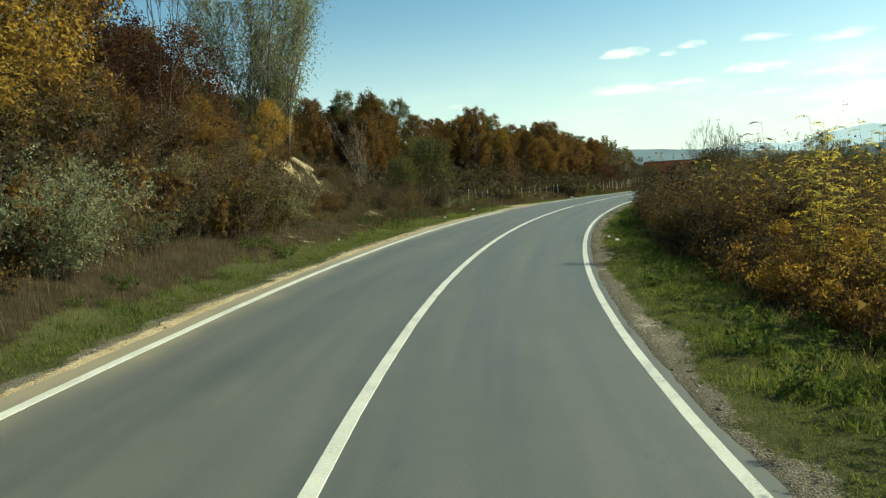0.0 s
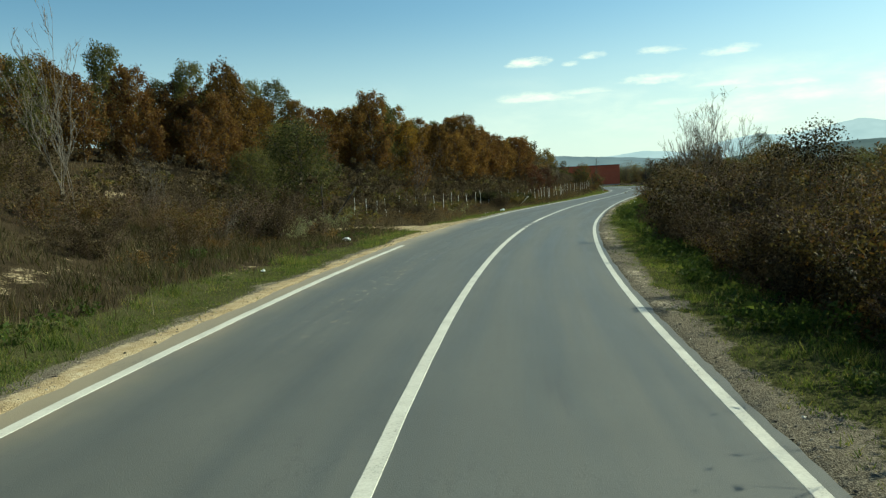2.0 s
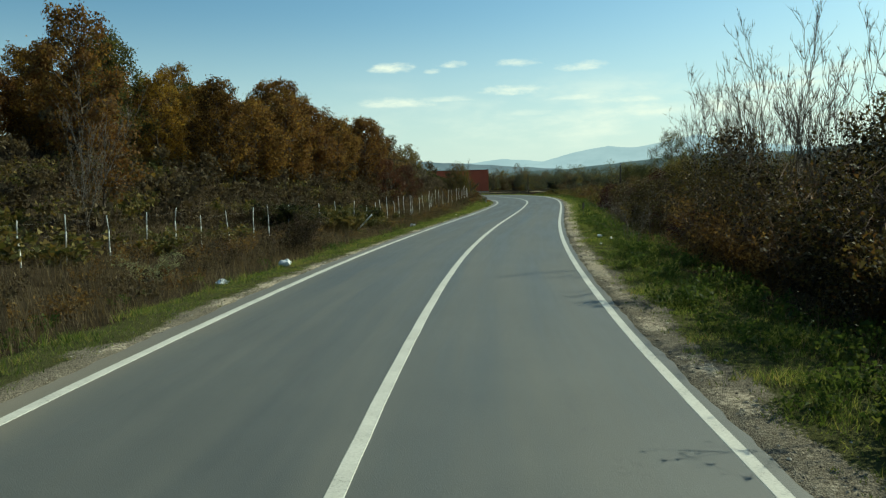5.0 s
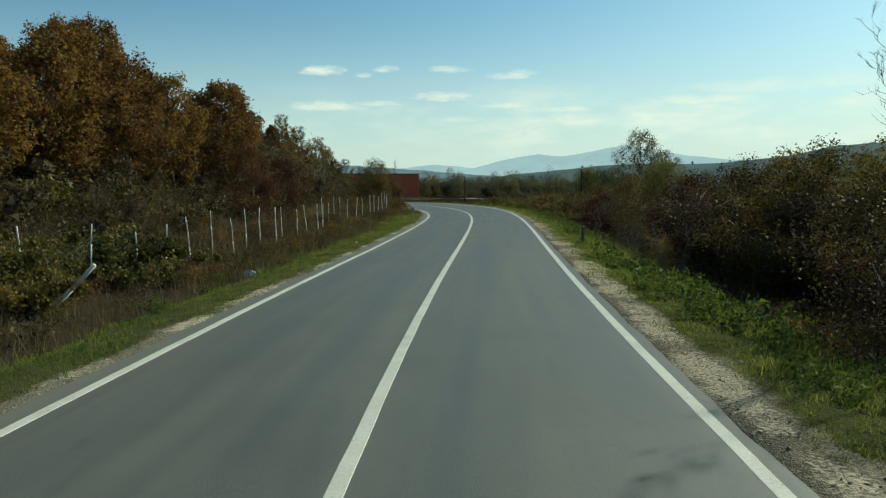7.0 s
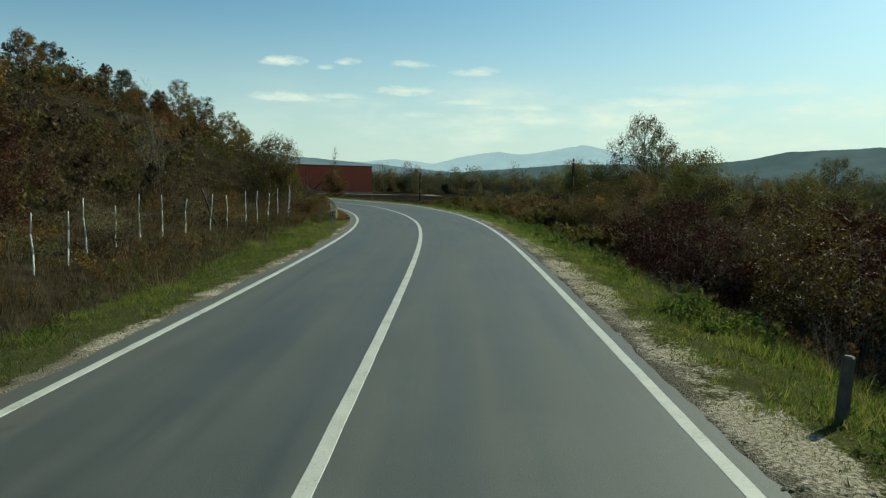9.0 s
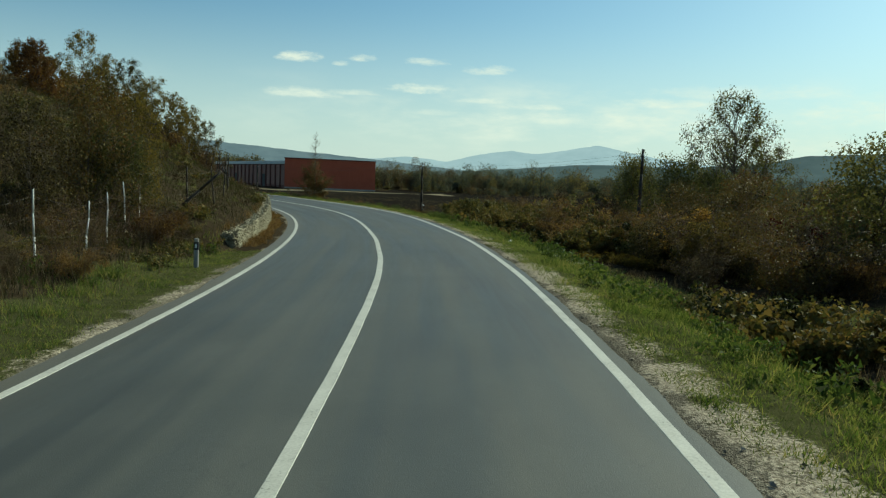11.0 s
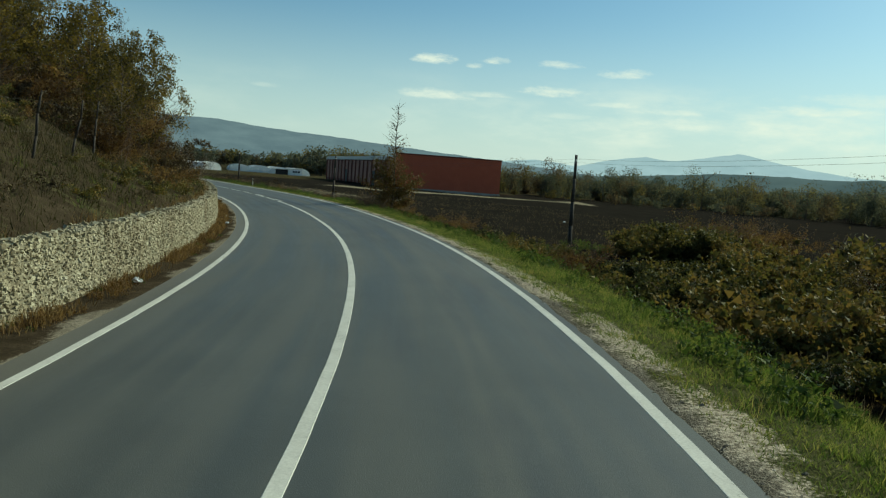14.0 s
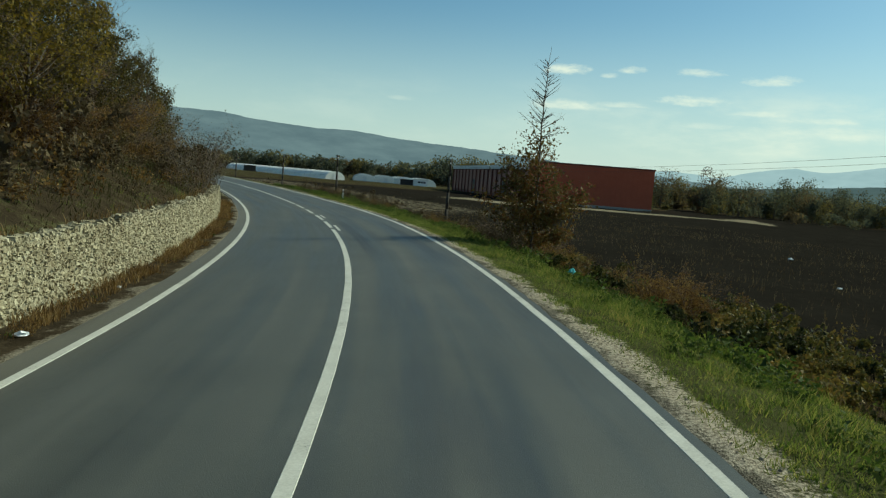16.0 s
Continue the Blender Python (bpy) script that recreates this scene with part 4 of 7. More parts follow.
wt = np.array([max(.05, 5.6 - a[2]) ** 1.6 * np.linalg.norm(b - a) for a, b in low_])
pick_ = rng.choice(len(low_), 8500, p=wt / wt.sum())
pa, pb = np.array([q[0] for q in low_])[pick_], np.array([q[1] for q in low_])[pick_]
pts = pa + (pb - pa) * rng.uniform(.05, 1.05, 8500)[:, None] + rng.normal(size=(8500, 3)) * .13
v, f = leaf_tris(pts, rng.normal(size=(8500, 3)), .105, rng, .7)
SNAG_CROWN = mesh_of("crown", v, f, LEAF_MIX)
w, c = broadleaf(45, 6.9, 4.6, (BARK, LEAF_OLD_GOLD), 48, 5200, .10, .22, .085, .5, 14, 1.05, .55)
ROBINIA = Kind("robinia_tree", w, c, "half-bare robinia with olive and golden leaves above the wall", "tree", "robinias above the wall")
SNAG = Kind("dying_tree", stick_mesh("trunk", st_, BARK), SNAG_CROWN, "nearly bare tree with a pointed top, wrapped in bramble", "tree", "field trees")

SHRUBS = {}
for key, args in ({
    "yellow": (51, 2.9, 2.2, (TWIG, LEAF_YELLOW), 18, 5500, .045, 6, .25, .012, .5, 34),
    "dark": (52, 2.5, 3.0, (TWIG, LEAF_DRY), 26, 6500, .042, 6, .5, .012, .55, 30),
    "mixed": (60, 2.6, 3.0, (TWIG, LEAF_MIX), 26, 6500, .042, 6, .45, .012, .5, 32),
    "green": (53, 3.3, 1.9, (TWIG, LEAF_OLIVE), 26, 7500, .040, 6, .22, .010, .3),
    "shoots": (62, 3.5, 1.7, (TWIG, LEAF_SHOOT), 24, 6500, .028, 7, .2, .009, .3),
} | {
    "red": (54, 2.3, 3.0, (TWIG, LEAF_RED), 24, 6000, .043, 6, .55, .012, .55, 30),
    "orange": (63, 2.2, 2.4, (TWIG, LEAF_GOLD), 20, 3600, .05, 6, .4, .010, .55, 22),
    "rust": (55, 2.3, 2.8, (TWIG, LEAF_UMBER), 24, 6000, .043, 6, .5, .012, .55, 30),
    "grey": (56, 1.7, 2.2, (TWIG, LEAF_SILVER), 22, 3200, .034, 5, .6, .007, .4),
    "twiggy": (57, 2.4, 2.6, (TWIG, LEAF_MIX), 30, 1600, .034, 8, .35, .008),
    "bare": (58, 2.6, 2.6, (BARK_PALE, None), 16, 0, .05, 6, .45, .009),
    "bramble": (59, 1.1, 2.8, (TWIG, LEAF_BRAMBLE), 24, 4800, .05, 4, 1.1, .006, .7, 34),
    "gilded": (64, 1.1, 2.6, (TWIG, LEAF_OLD_GOLD), 24, 4800, .05, 4, 1.1, .006, .7, 30),
    "ivy": (61, 1.7, 2.8, (TWIG, LEAF_BRAMBLE), 26, 9500, .055, 4, .9, .007, .75, 30),
}).items():
    w, c = bush(*args)
    say = {"yellow": "tall roadside shrub with glowing yellow leaves", "dark": "dense dark brown thicket shrub with withered leaves", "green": "upright willow shrub with narrow green leaves",
           "mixed": "thicket shrub with olive and brown leaves", "shoots": "tall loose willow shoots with pale narrow leaves",
           "red": "thicket shrub with dark red autumn leaves", "rust": "shrub with dull brown leaves on the verge", "orange": "loose shrub with orange-brown leaves on the bank", "grey": "low shrub with grey-green leaves on the bank",
           "twiggy": "twiggy shrub that has lost most leaves", "bare": "leafless pale shrub with bent branches", "bramble": "low bramble mound with brown and green leaves",
           "gilded": "low bramble mound with yellowed leaves beside the ditch", "ivy": "bramble-covered shrub with green and bronze leaves"}[key]
    nm = {"bramble": "bramble", "ivy": "bramble", "gilded": "bramble", "green": "willow_shrub", "shoots": "willow_shrub", "red": "dogwood_shrub", "twiggy": "bare_shrub", "bare": "bare_shrub"}.get(key, "shrub")
    SHRUBS[key] = Kind(nm, w, c, say, nm.replace("_", " "), key + " shrubs", P2)


def sapling(seed, height, stems, mats, fronds=15, pairs=7):
    """Slender straight stems with feathered leaves: a midrib with pairs of leaflets and one at its end."""
    rng = np.random.default_rng(seed)
    st, quads = [], []
    for k in range(stems):
        p = np.array([rng.normal() * .28, rng.normal() * .28, -.05])
        h = height * rng.uniform(.6, 1.05)
        w = np.array([rng.normal() * .09, rng.normal() * .09, 1.0])
        axis = [p]
        for j in range(4):
            q = p + w * h / 4
            st.append((p, q, .013 * (1 - .2 * j), .013 * (.8 - .2 * j)))
            p, w = q, w + rng.normal(size=3) * .07
            axis.append(p)
        axis = np.array(axis)
        for j in range(fronds):
            f = .22 + .78 * (j + rng.uniform(0, 1)) / fronds
            i = min(3, int(f * 4))
            a = axis[i] + (axis[i + 1] - axis[i]) * (f * 4 - i)
            az_ = j * 2.4 + rng.uniform(-.4, .4)
            out = np.array([math.cos(az_), math.sin(az_), rng.uniform(.1, .7)])
            side = np.array([-math.sin(az_), math.cos(az_), 0.0])
            ln = rng.uniform(.24, .46) * (1.1 - .35 * f)
            rib = [a]
            for q in range(pairs + 1):
                rib.append(rib[-1] + out / np.linalg.norm(out) * ln / pairs)
                out = out - np.array([0, 0, .17])
            st.append((rib[0], rib[pairs // 2], .0035, .0025))
            st.append((rib[pairs // 2], rib[-1], .0025, 0.0))
            for q in range(1, pairs + 1):
                along_ = rib[q + 1 if q < pairs else q] - rib[q - 1]
                along_ = along_ / np.linalg.norm(along_)
                for sg in (-1, 1):
                    d_ = side * sg * .9 + along_ * .45 + np.array([0, 0, -.28 + rng.normal() * .15])
                    L = rng.uniform(.055, .09) * (1.1 - .4 * abs(q / pairs - .45))
                    quads.append((rib[q], rib[q] + d_ * L * .5 + along_ * L * .24, rib[q] + d_ * L, rib[q] + d_ * L * .5 - along_ * L * .24))
    v = np.array(quads).reshape(-1, 3)
    return stick_mesh("branchwork", st, mats[0]), mesh_of("foliage", v, np.arange(len(v)).reshape(-1, 4), mats[1])


w, c = sapling(81, 3.3, 7, (TWIG, LEAF_FROND))
SAPLING = Kind("robinia_sapling", w, c, "slender sapling clump with feathered yellow leaves", "sapling", "saplings on the verge", P2)
w, c = sapling(82, 2.9, 6, (TWIG, LEAF_YELLOW), 11)
SAPLING_B = Kind("robinia_sapling", w, c, "slender sapling clump with thin browning feathered leaves", "sapling", "saplings on the verge", P2)

# what nobody could count: undergrowth, joined into one mesh
ROUGH_MATS = [TWIG, LEAF_DRY, LEAF_UMBER, LEAF_BRAMBLE, LEAF_OLIVE, LEAF_RED, LEAF_WEED, LEAF_MIX]
ROUGH = {}
for key, leaf_slot, args in (("heath", 1, (71, .95, 2.2, 9, 300, .06, 3, .5, .006, .5, 3)), ("heath2", 2, (72, 1.0, 2.2, 9, 300, .065, 3, .5, .006, .5, 3)),
                             ("weed", 6, (78, .5, .8, 6, 170, .055, 2, .8, .004, .4, 2)), ("tangle", 3, (73, 1.1, 3.0, 8, 420, .10, 2, 1.0, .008, .7, 3)), ("brush", 1, (74, 2.2, 3.0, 10, 520, .10, 2, .45, .010, .55, 4, 11)),
                             ("brush2", 2, (75, 2.2, 3.0, 10, 520, .10, 2, .45, .010, .6, 4, 11)), ("brush3", 4, (76, 2.4, 3.0, 9, 520, .10, 2, .4, .010, .5, 4, 11)),
                             ("brush5", 7, (79, 2.0, 2.8, 9, 520, .09, 2, .5, .010, .6, 4, 11)), ("brush4", 5, (77, 2.2, 3.0, 9, 520, .10, 2, .5, .010, .6, 4, 11))):
    wv, wf, lv, lf = bush_arrays(*args)
    ROUGH[key] = (np.concatenate([wv, lv]), np.concatenate([wf, lf + len(wv)]), np.concatenate([np.zeros(len(wf), int), np.full(len(lf), leaf_slot)]))
rough_v, rough_f, rough_m, rough_n = [], [], [], [0]


def bare_scar(s, d):
    return (30.5 < s < 38 and -12.8 < d < -8.4) or (33.6 < s < 36.4 and -8.2 < d < -6.4)


def fill(kinds, s0, s1, d0, d1, gap, sizes, seed, keep=None):
    """Adds undergrowth to the joined mesh."""
    rng = np.random.default_rng(seed)
    names = [k for k, _ in kinds]
    w = np.array([q for _, q in kinds], float)
    w /= w.sum()
    for s in np.arange(s0, s1, gap):
        for d in np.arange(d0, d1, gap):
            a, b = s + rng.uniform(-.45, .45) * gap, d + rng.uniform(-.45, .45) * gap
            kind = names[int(rng.choice(len(names), p=w))]
            size, spin = rng.uniform(*sizes), rng.uniform(0, 6.283)
            if (keep is not None and not keep(a, b)) or (bare_scar(a, b) and rng.uniform() < .93):
                continue
            size *= 1 + .28 * float(wave(a, b, 3.1, seed % 17))
            v, f, mslot = ROUGH[kind]
            x, y, z = spot(a, b, .05)
            c, n = math.cos(spin), math.sin(spin)
            q = np.stack([(v[:, 0] * c - v[:, 1] * n) * size + x, (v[:, 0] * n + v[:, 1] * c) * size + y, v[:, 2] * size * rng.uniform(.8, 1.15) + z], 1)
            rough_v.append(q)
            rough_f.append(f + rough_n[0])
            rough_m.append(mslot)
            rough_n[0] += len(v)


def scatter(kinds, s0, s1, d0, d1, gap, sizes, seed, keep=None, tall=(1, 1), sink=.08):
    """Plants of the given kinds (with weights) on a jittered grid along the road."""
    rng = np.random.default_rng(seed)
    names = [k for k, _ in kinds]
    w = np.array([q for _, q in kinds], float)
    w /= w.sum()
    s = s0
    n = 0
    while s < s1:
        d = d0
        while d < d1:
            a, b = s + rng.uniform(-.42, .42) * gap, d + rng.uniform(-.42, .42) * gap
            kind = names[int(rng.choice(len(names), p=w))]
            size, tl, spin = rng.uniform(*sizes), rng.uniform(*tall), rng.uniform(0, 360)
            if keep is None or keep(a, b):
                if isinstance(kind, str):
                    size *= 1 + .36 * float(wave(a, b, 4.3, seed % 13))
                (SHRUBS[kind] if isinstance(kind, str) else kind).at(a, b, size, spin, sink, tall=tl)
                n += 1
            d += gap
        s += gap
    return n


# the wood on the slope
def in_wood(s, d):
    front = np.interp(s, [0, 30, 44, 60, 76, 92, 104, 112, 123, 126, 140, 152, 163, 175, 185, 195, 215, 250], [-19, -19, -23, -28, -27, -24, -20.5, -18, -16.5, -25, -26, -25, -21, -17.5, -14.5, -12, -10.5, -10])
    return d < front


wood_kinds = [(OAKS[0], 2.6), (OAKS[1], 2.2), (OAKS[2], 2.0), (OAKS[3], 2.0), (THIN_OAK, 1.3)]
scatter(wood_kinds, 30, 104, -46, -16, 4.5, (.78, 1.12), 101, in_wood, (.95, 1.18), .2)
scatter(wood_kinds, 104, 128, -36, -11, 4.4, (.7, 1.0), 104, in_wood, (.9, 1.15), .2)
scatter(wood_kinds, 128, 152, -42, -14, 5.2, (.55, .85), 102, in_wood, (.9, 1.2), .2)
scatter(wood_kinds, 152, 178, -38, -14, 4.2, (.36, .55), 1021, in_wood, (.9, 1.2), .2)
scatter([(ROBINIA, 4), (THIN_OAK, .8)], 185, 240, -14.8, -8.4, 3.1, (.58, .84), 103, None, (.95, 1.15), .2)
scatter([(THIN_OAK, 2.4), (OAKS[2], 4), (OAKS[3], 1.5)], 180, 250, -24, -13.6, 3.8, (.36, .56), 1031, in_wood, (.9, 1.2), .2)
# trees of the bank by the first bend
POPLAR.at(36.0, -13.3, 1.0, 20)
scatter([(OAKS[0], 1), (OAKS[1], 2), (MAPLE, .8)], 20, 31, -13.5, -10.2, 2.8, (.24, .4), 1514)
MAPLE.at(16.5, -11.2, .8, 40)
MAPLE.at(21.0, -12.6, .82, 190)
MAPLE.at(10, -14.5, 1.0, 140)
MAPLE.at(22.5, -16.5, .8, 250)
MAROON.at(25.8, -14.2, .95, 75)
MAROON.at(29.6, -13.2, .78, 175)
BARE_B.at(27.5, -13.4, 1.2, 210)
OAKS[3].at(22.5, -19.0, 1.1, 75)
OAKS[0].at(32, -17.5, .75, 130)
MAPLE.at(33.6, -11.6, .33, 10)
BARE.at(39.6, -9.4, 1.0, 33)
BARE.at(52.5, -15.5, .62, 210)
BARE.at(47.0, -11.6, .5, 120)
WILLOW.at(70, -16.5, .95, 15)
WILLOW.at(74, -19.0, .92, 115)
WILLOW.at(65.5, -17.5, .6, 215)
THIN_OAK.at(86, -14.0, .8, 40)
BARE.at(82.5, -12.6, 1.05, 200)
WILLOW.at(146.0, -7.3, .36, 320, tall=1.1)
OAKS[1].at(119.0, -14.6, .8, 70)
OAKS[0].at(123.4, -13.6, .9, 130)
OAKS[1].at(126.4, -15.0, .86, 230)
MAROON.at(121.0, -9.8, .5, 310)
OAKS[0].at(116.0, -16.0, .9, 170)
OAKS[1].at(112.2, -16.8, .9, 270)
OAKS[0].at(108.5, -17.6, .88, 10)
OAKS[2].at(104.5, -18.6, .86, 110)
THIN_OAK.at(111, -16.5, 1.0, 20)
THIN_OAK.at(106, -18, 1.0, 220)
MAROON.at(117.5, -10.2, .55, 40)
BARE.at(133, -10.0, .8, 20)
for a_, b_, c_, e_ in ((217, -7.4, .62, 10), (221, -7.0, .6, 100), (225, -7.2, .62, 200), (229, -7.6, .7, 280), (213, -7.8, .6, 330)):
    BARE.at(a_, b_, c_, e_, lean=-12)
# trees on the field side
BARE_B.at(65.0, 9.0, .82, 60)
BARE_B.at(68.5, 11.2, .7, 190)
for a_, b_, c_, e_ in ((82.8, 8.8, 1.3, 35), (80.6, 9.4, 1.25, 135), (84.5, 10.2, 1.3, 235), (78.4, 9.8, 1.15, 300), (86.5, 9.2, 1.2, 20), (76.0, 10.6, 1.2, 80)):
    BARE_C.at(a_, b_, c_, e_)
BARE_B.at(97.2, 9.6, .88, 90)
BARE_B.at(94.6, 9.8, .95, 290)
BARE_B.at(91.0, 10.6, .9, 10)
ASH.at(170, 27.3, .98, 0, tall=1.35)
ASH.at(176, 34, 1.05, 80)
WILLOW.at(172.6, 21.2, .6, 45, tall=1.55)
WILLOW.at(173.4, 22.0, .55, 190, tall=1.6)
WILLOW.at(158, 24, .6, 145, tall=1.1)
WILLOW.at(162, 27, .7, 245, tall=1.0)
WILLOW.at(154.5, 24, .55, 5)
WILLOW.at(151, 27, .62, 95, tall=1.15)
THIN_OAK.at(156, 21.5, .5, 45)
THIN_OAK.at(149, 22.5, .5, 145)
SNAG.at(203.5, 6.9, .91, 30)
for s_, d_, z_ in ((150, 38, .8), (156, 44, .85), (146, 31, .7), (141, 40, .8), (134, 36, .75), (162, 40, .8)):
    ASH.at(s_, d_, z_, s_ * 7)

w, c = broadleaf(91, 3.9, 3.4, (BARK, LEAF_MIX), 26, 7500, .062, .05, .05, .4, 9)
THORN = Kind("hawthorn", w, c, "small thorn tree with olive and brown leaves in the thicket", "tree", "thorn trees")
w, c = broadleaf(93, 3.7, 3.2, (BARK, LEAF_RED), 26, 7000, .062, .05, .05, .4, 9)
w2, c2 = broadleaf(92, 3.9, 3.4, (BARK, LEAF_OLD_GOLD), 34, 8500, .062, .05, .05, .4, 9, 1.0, .8)
THORN_GOLD = Kind("hawthorn", w2, c2, "small thorn tree with golden olive leaves in the thicket", "tree", "thorn trees")
THORN_RED = Kind("hawthorn", w, c, "small thorn tree with dark red leaves in the thicket", "tree", "thorn trees")
THORN.at(145.4, -7.7, .82, 80, tall=1.25)
THORN_GOLD.at(147.1, -7.3, .6, 140, tall=1.6)
THORN_GOLD.at(146.6, -7.9, .5, 20, tall=1.5)
THORN.at(143.4, -8.3, .7, 11, tall=1.15)
for s_, d_, z_ in ((103.6, 9.6, 1.12), (105.6, 10.6, 1.1), (104.4, 12.2, 1.15), (107.5, 11.8, 1.0)):
    THORN_GOLD.at(s_, d_, z_, s_ * 50)
THORN.at(109.2, 10.2, 1.1, 15)
for s_, d_, z_ in ((158.5, 18.5, 1.15), (160.5, 20.5, 1.25), (157.0, 21.5, 1.2), (162.5, 17.5, 1.0), (154.0, 19.5, 1.1), (164.0, 22.0, 1.2), (151.0, 20.5, 1.1), (148.0, 19.0, 1.0)):
    THORN.at(s_, d_, z_, s_ * 60)
for s_, d_, z_ in ((115.5, 9.8, 1.0), (118.2, 10.5, 1.05), (113.4, 10.9, 1.05)):
    THORN_RED.at(s_, d_, z_, s_ * 70)
scatter([(THORN, 1)], 36, 64, 8.4, 13, 5.2, (.75, 1.15), 1161)
scatter([(THORN, 3), (THORN_RED, 1)], 66, 100, 9, 17, 5.0, (.7, 1.2), 1162)
scatter([(THORN, 1.2), (THORN_RED, 3)], 107, 126, 9, 14, 4.4, (.7, 1.05), 1163)
scatter([(THORN, 3), (WILLOW, 1)], 126, 176, 20, 34, 5.5, (.5, .95), 1164)
scatter([(THORN, 1)], 150, 172, 14, 18, 6.0, (.4, .7), 1165)
def off_lawn(s, d):
    return ((s - 142) / 6) ** 2 + ((d - 13.5) / 3.2) ** 2 > 1


# thickets on the right of the first bend
scatter([("yellow", 3), ("rust", 2), ("orange", 1.2), ("mixed", 1)], 5, 21.5, 8.2, 11, 1.6, (.65, 1.0), 111)
scatter([(SAPLING, 2.4), (SAPLING_B, 1)], 5, 22, 7.3, 10.8, 1.42, (.72, 1.1), 1112, None, (.85, 1.2))
scatter([(SAPLING, 1), (SAPLING_B, 1)], 20, 25, 7.6, 10.2, 1.9, (.7, 1.05), 1113)
scatter([("rust", 2), ("twiggy", 2.4), ("orange", 2), ("yellow", 1.2)], 5, 22, 6.9, 8.0, 1.35, (.4, .7), 1111)
scatter([("dark", 1.6), ("mixed", 2.6), ("green", 1.6), ("twiggy", 1.0), ("rust", .6)], 21.5, 34, 7.5, 10.4, 1.75, (.8, 1.2), 113)
scatter([("mixed", 2.2), ("rust", 1.4), ("green", 1), ("twiggy", 1)], 22, 34, 8.2, 10.6, 1.5, (1.05, 1.3), 114)
scatter([("dark", 2.6), ("mixed", 2.2), ("rust", 1.4), ("twiggy", 1.5)], 34, 64, 7.8, 10.8, 1.7, (.8, 1.2), 115)
scatter([("dark", 3), ("mixed", 1)], 34, 47, 6.5, 7.4, 1.35, (.75, 1.0), 1153)
scatter([("dark", 3), ("mixed", 1)], 47, 58, 6.4, 7.2, 1.5, (.5, .8), 1152)
scatter([("twiggy", 2), ("rust", 1), ("dark", 1)], 21.5, 34, 6.3, 7.4, 1.4, (.3, .5), 1131)
scatter([("shoots", 1)], 38, 62, 9.2, 10.8, 5.0, (.5, .75), 1151)
scatter([("dark", 2), ("mixed", 2.4), ("rust", 2), ("yellow", .7), ("twiggy", 1)], 64, 84, 8.1, 11.4, 1.8, (.75, 1.35), 116)
scatter([("dark", 3), ("red", 1.2), ("mixed", 1.4), ("twiggy", 1.4)], 84, 131, 9.6, 12.0, 2.0, (.7, 1.25), 117)
scatter([("red", 4), ("dark", 1)], 108.5, 121, 9.7, 12.0, 1.9, (1.0, 1.35), 1171)
scatter([("bare", 1)], 84, 126, 7.4, 8.6, 4.5, (.5, .8), 119)
scatter([("yellow", .5), ("mixed", 4), ("rust", 1)], 102, 107.6, 9.4, 12.4, 1.8, (1.2, 1.5), 120)
SHRUBS["yellow"].at(111.6, 7.6, .5, 30)
scatter([("red", 4), ("dark", 1), ("mixed", 1)], 121, 133, 9.2, 11.6, 1.8, (.85, 1.2), 1172)
scatter([(THORN_RED, 2), (THORN, 1)], 118, 136, 12.4, 18, 3.6, (.7, .95), 1173, off_lawn)
fill([("brush2", 3), ("heath2", 2)], 5, 24, 6.1, 7.2, 1.1, (.3, .5), 1121)
fill([("brush", 3), ("brush2", 2), ("heath", 1)], 24, 64, 6.0, 7.0, 1.2, (.3, .5), 112)
fill([("brush", 2), ("brush2", 1.5), ("brush3", 1), ("brush5", 2)], -4, 64, 10.8, 15, 2.8, (1.0, 1.35), 127)
fill([("brush", 3), ("brush2", 1.5), ("brush4", 1)], 64, 131, 11.6, 20, 2.8, (.8, 1.4), 128)
fill([("heath", 3), ("heath2", 1.5)], 64, 132, 7.0, 9.4, 1.2, (.35, .7), 118)


# beyond the verge towards the field
def off_ditch(s, d):
    return off_lawn(s, d) and not (144 < s < 162 and d < 13.4)


scatter([("red", .5), ("ivy", 6), ("bramble", 2), ("rust", .8), ("mixed", 1)], 133, 176, 10, 17, 2.8, (.5, 1.4), 121, off_ditch)
for a_, b_, c_ in ((158.6, 9.9, .55), (157.7, 10.7, .75), (156.6, 11.6, .8), (155.6, 12.4, .75), (154.4, 13.2, .7)):
    SHRUBS["gilded"].at(a_, b_, c_, a_ * 47)
SHRUBS["orange"].at(155.5, 14.2, 1.25, 40)
THORN_GOLD.at(152.6, 12.6, .62, 200)
THORN_GOLD.at(153.6, 13.6, .66, 80)
SHRUBS["dark"].at(150.6, 11.6, .8, 20)
SHRUBS["yellow"].at(156.6, 15.2, .95, 140)
for a_, b_, c_ in ((157.5, 13.2, "ivy"), (153.6, 14.4, "mixed"), (159.4, 14.0, "ivy"), (160.8, 11.6, "ivy"), (151.4, 15.8, "dark")):
    SHRUBS[c_].at(a_, b_, 1.15, a_ * 31)
scatter([("bramble", 2), ("ivy", 1)], 134, 200, 8.2, 9.8, 2.6, (.55, 1.0), 122, off_ditch)
scatter([("bramble", 1)], 200, 262, 8.4, 10.2, 2.8, (.6, 1.0), 1221)
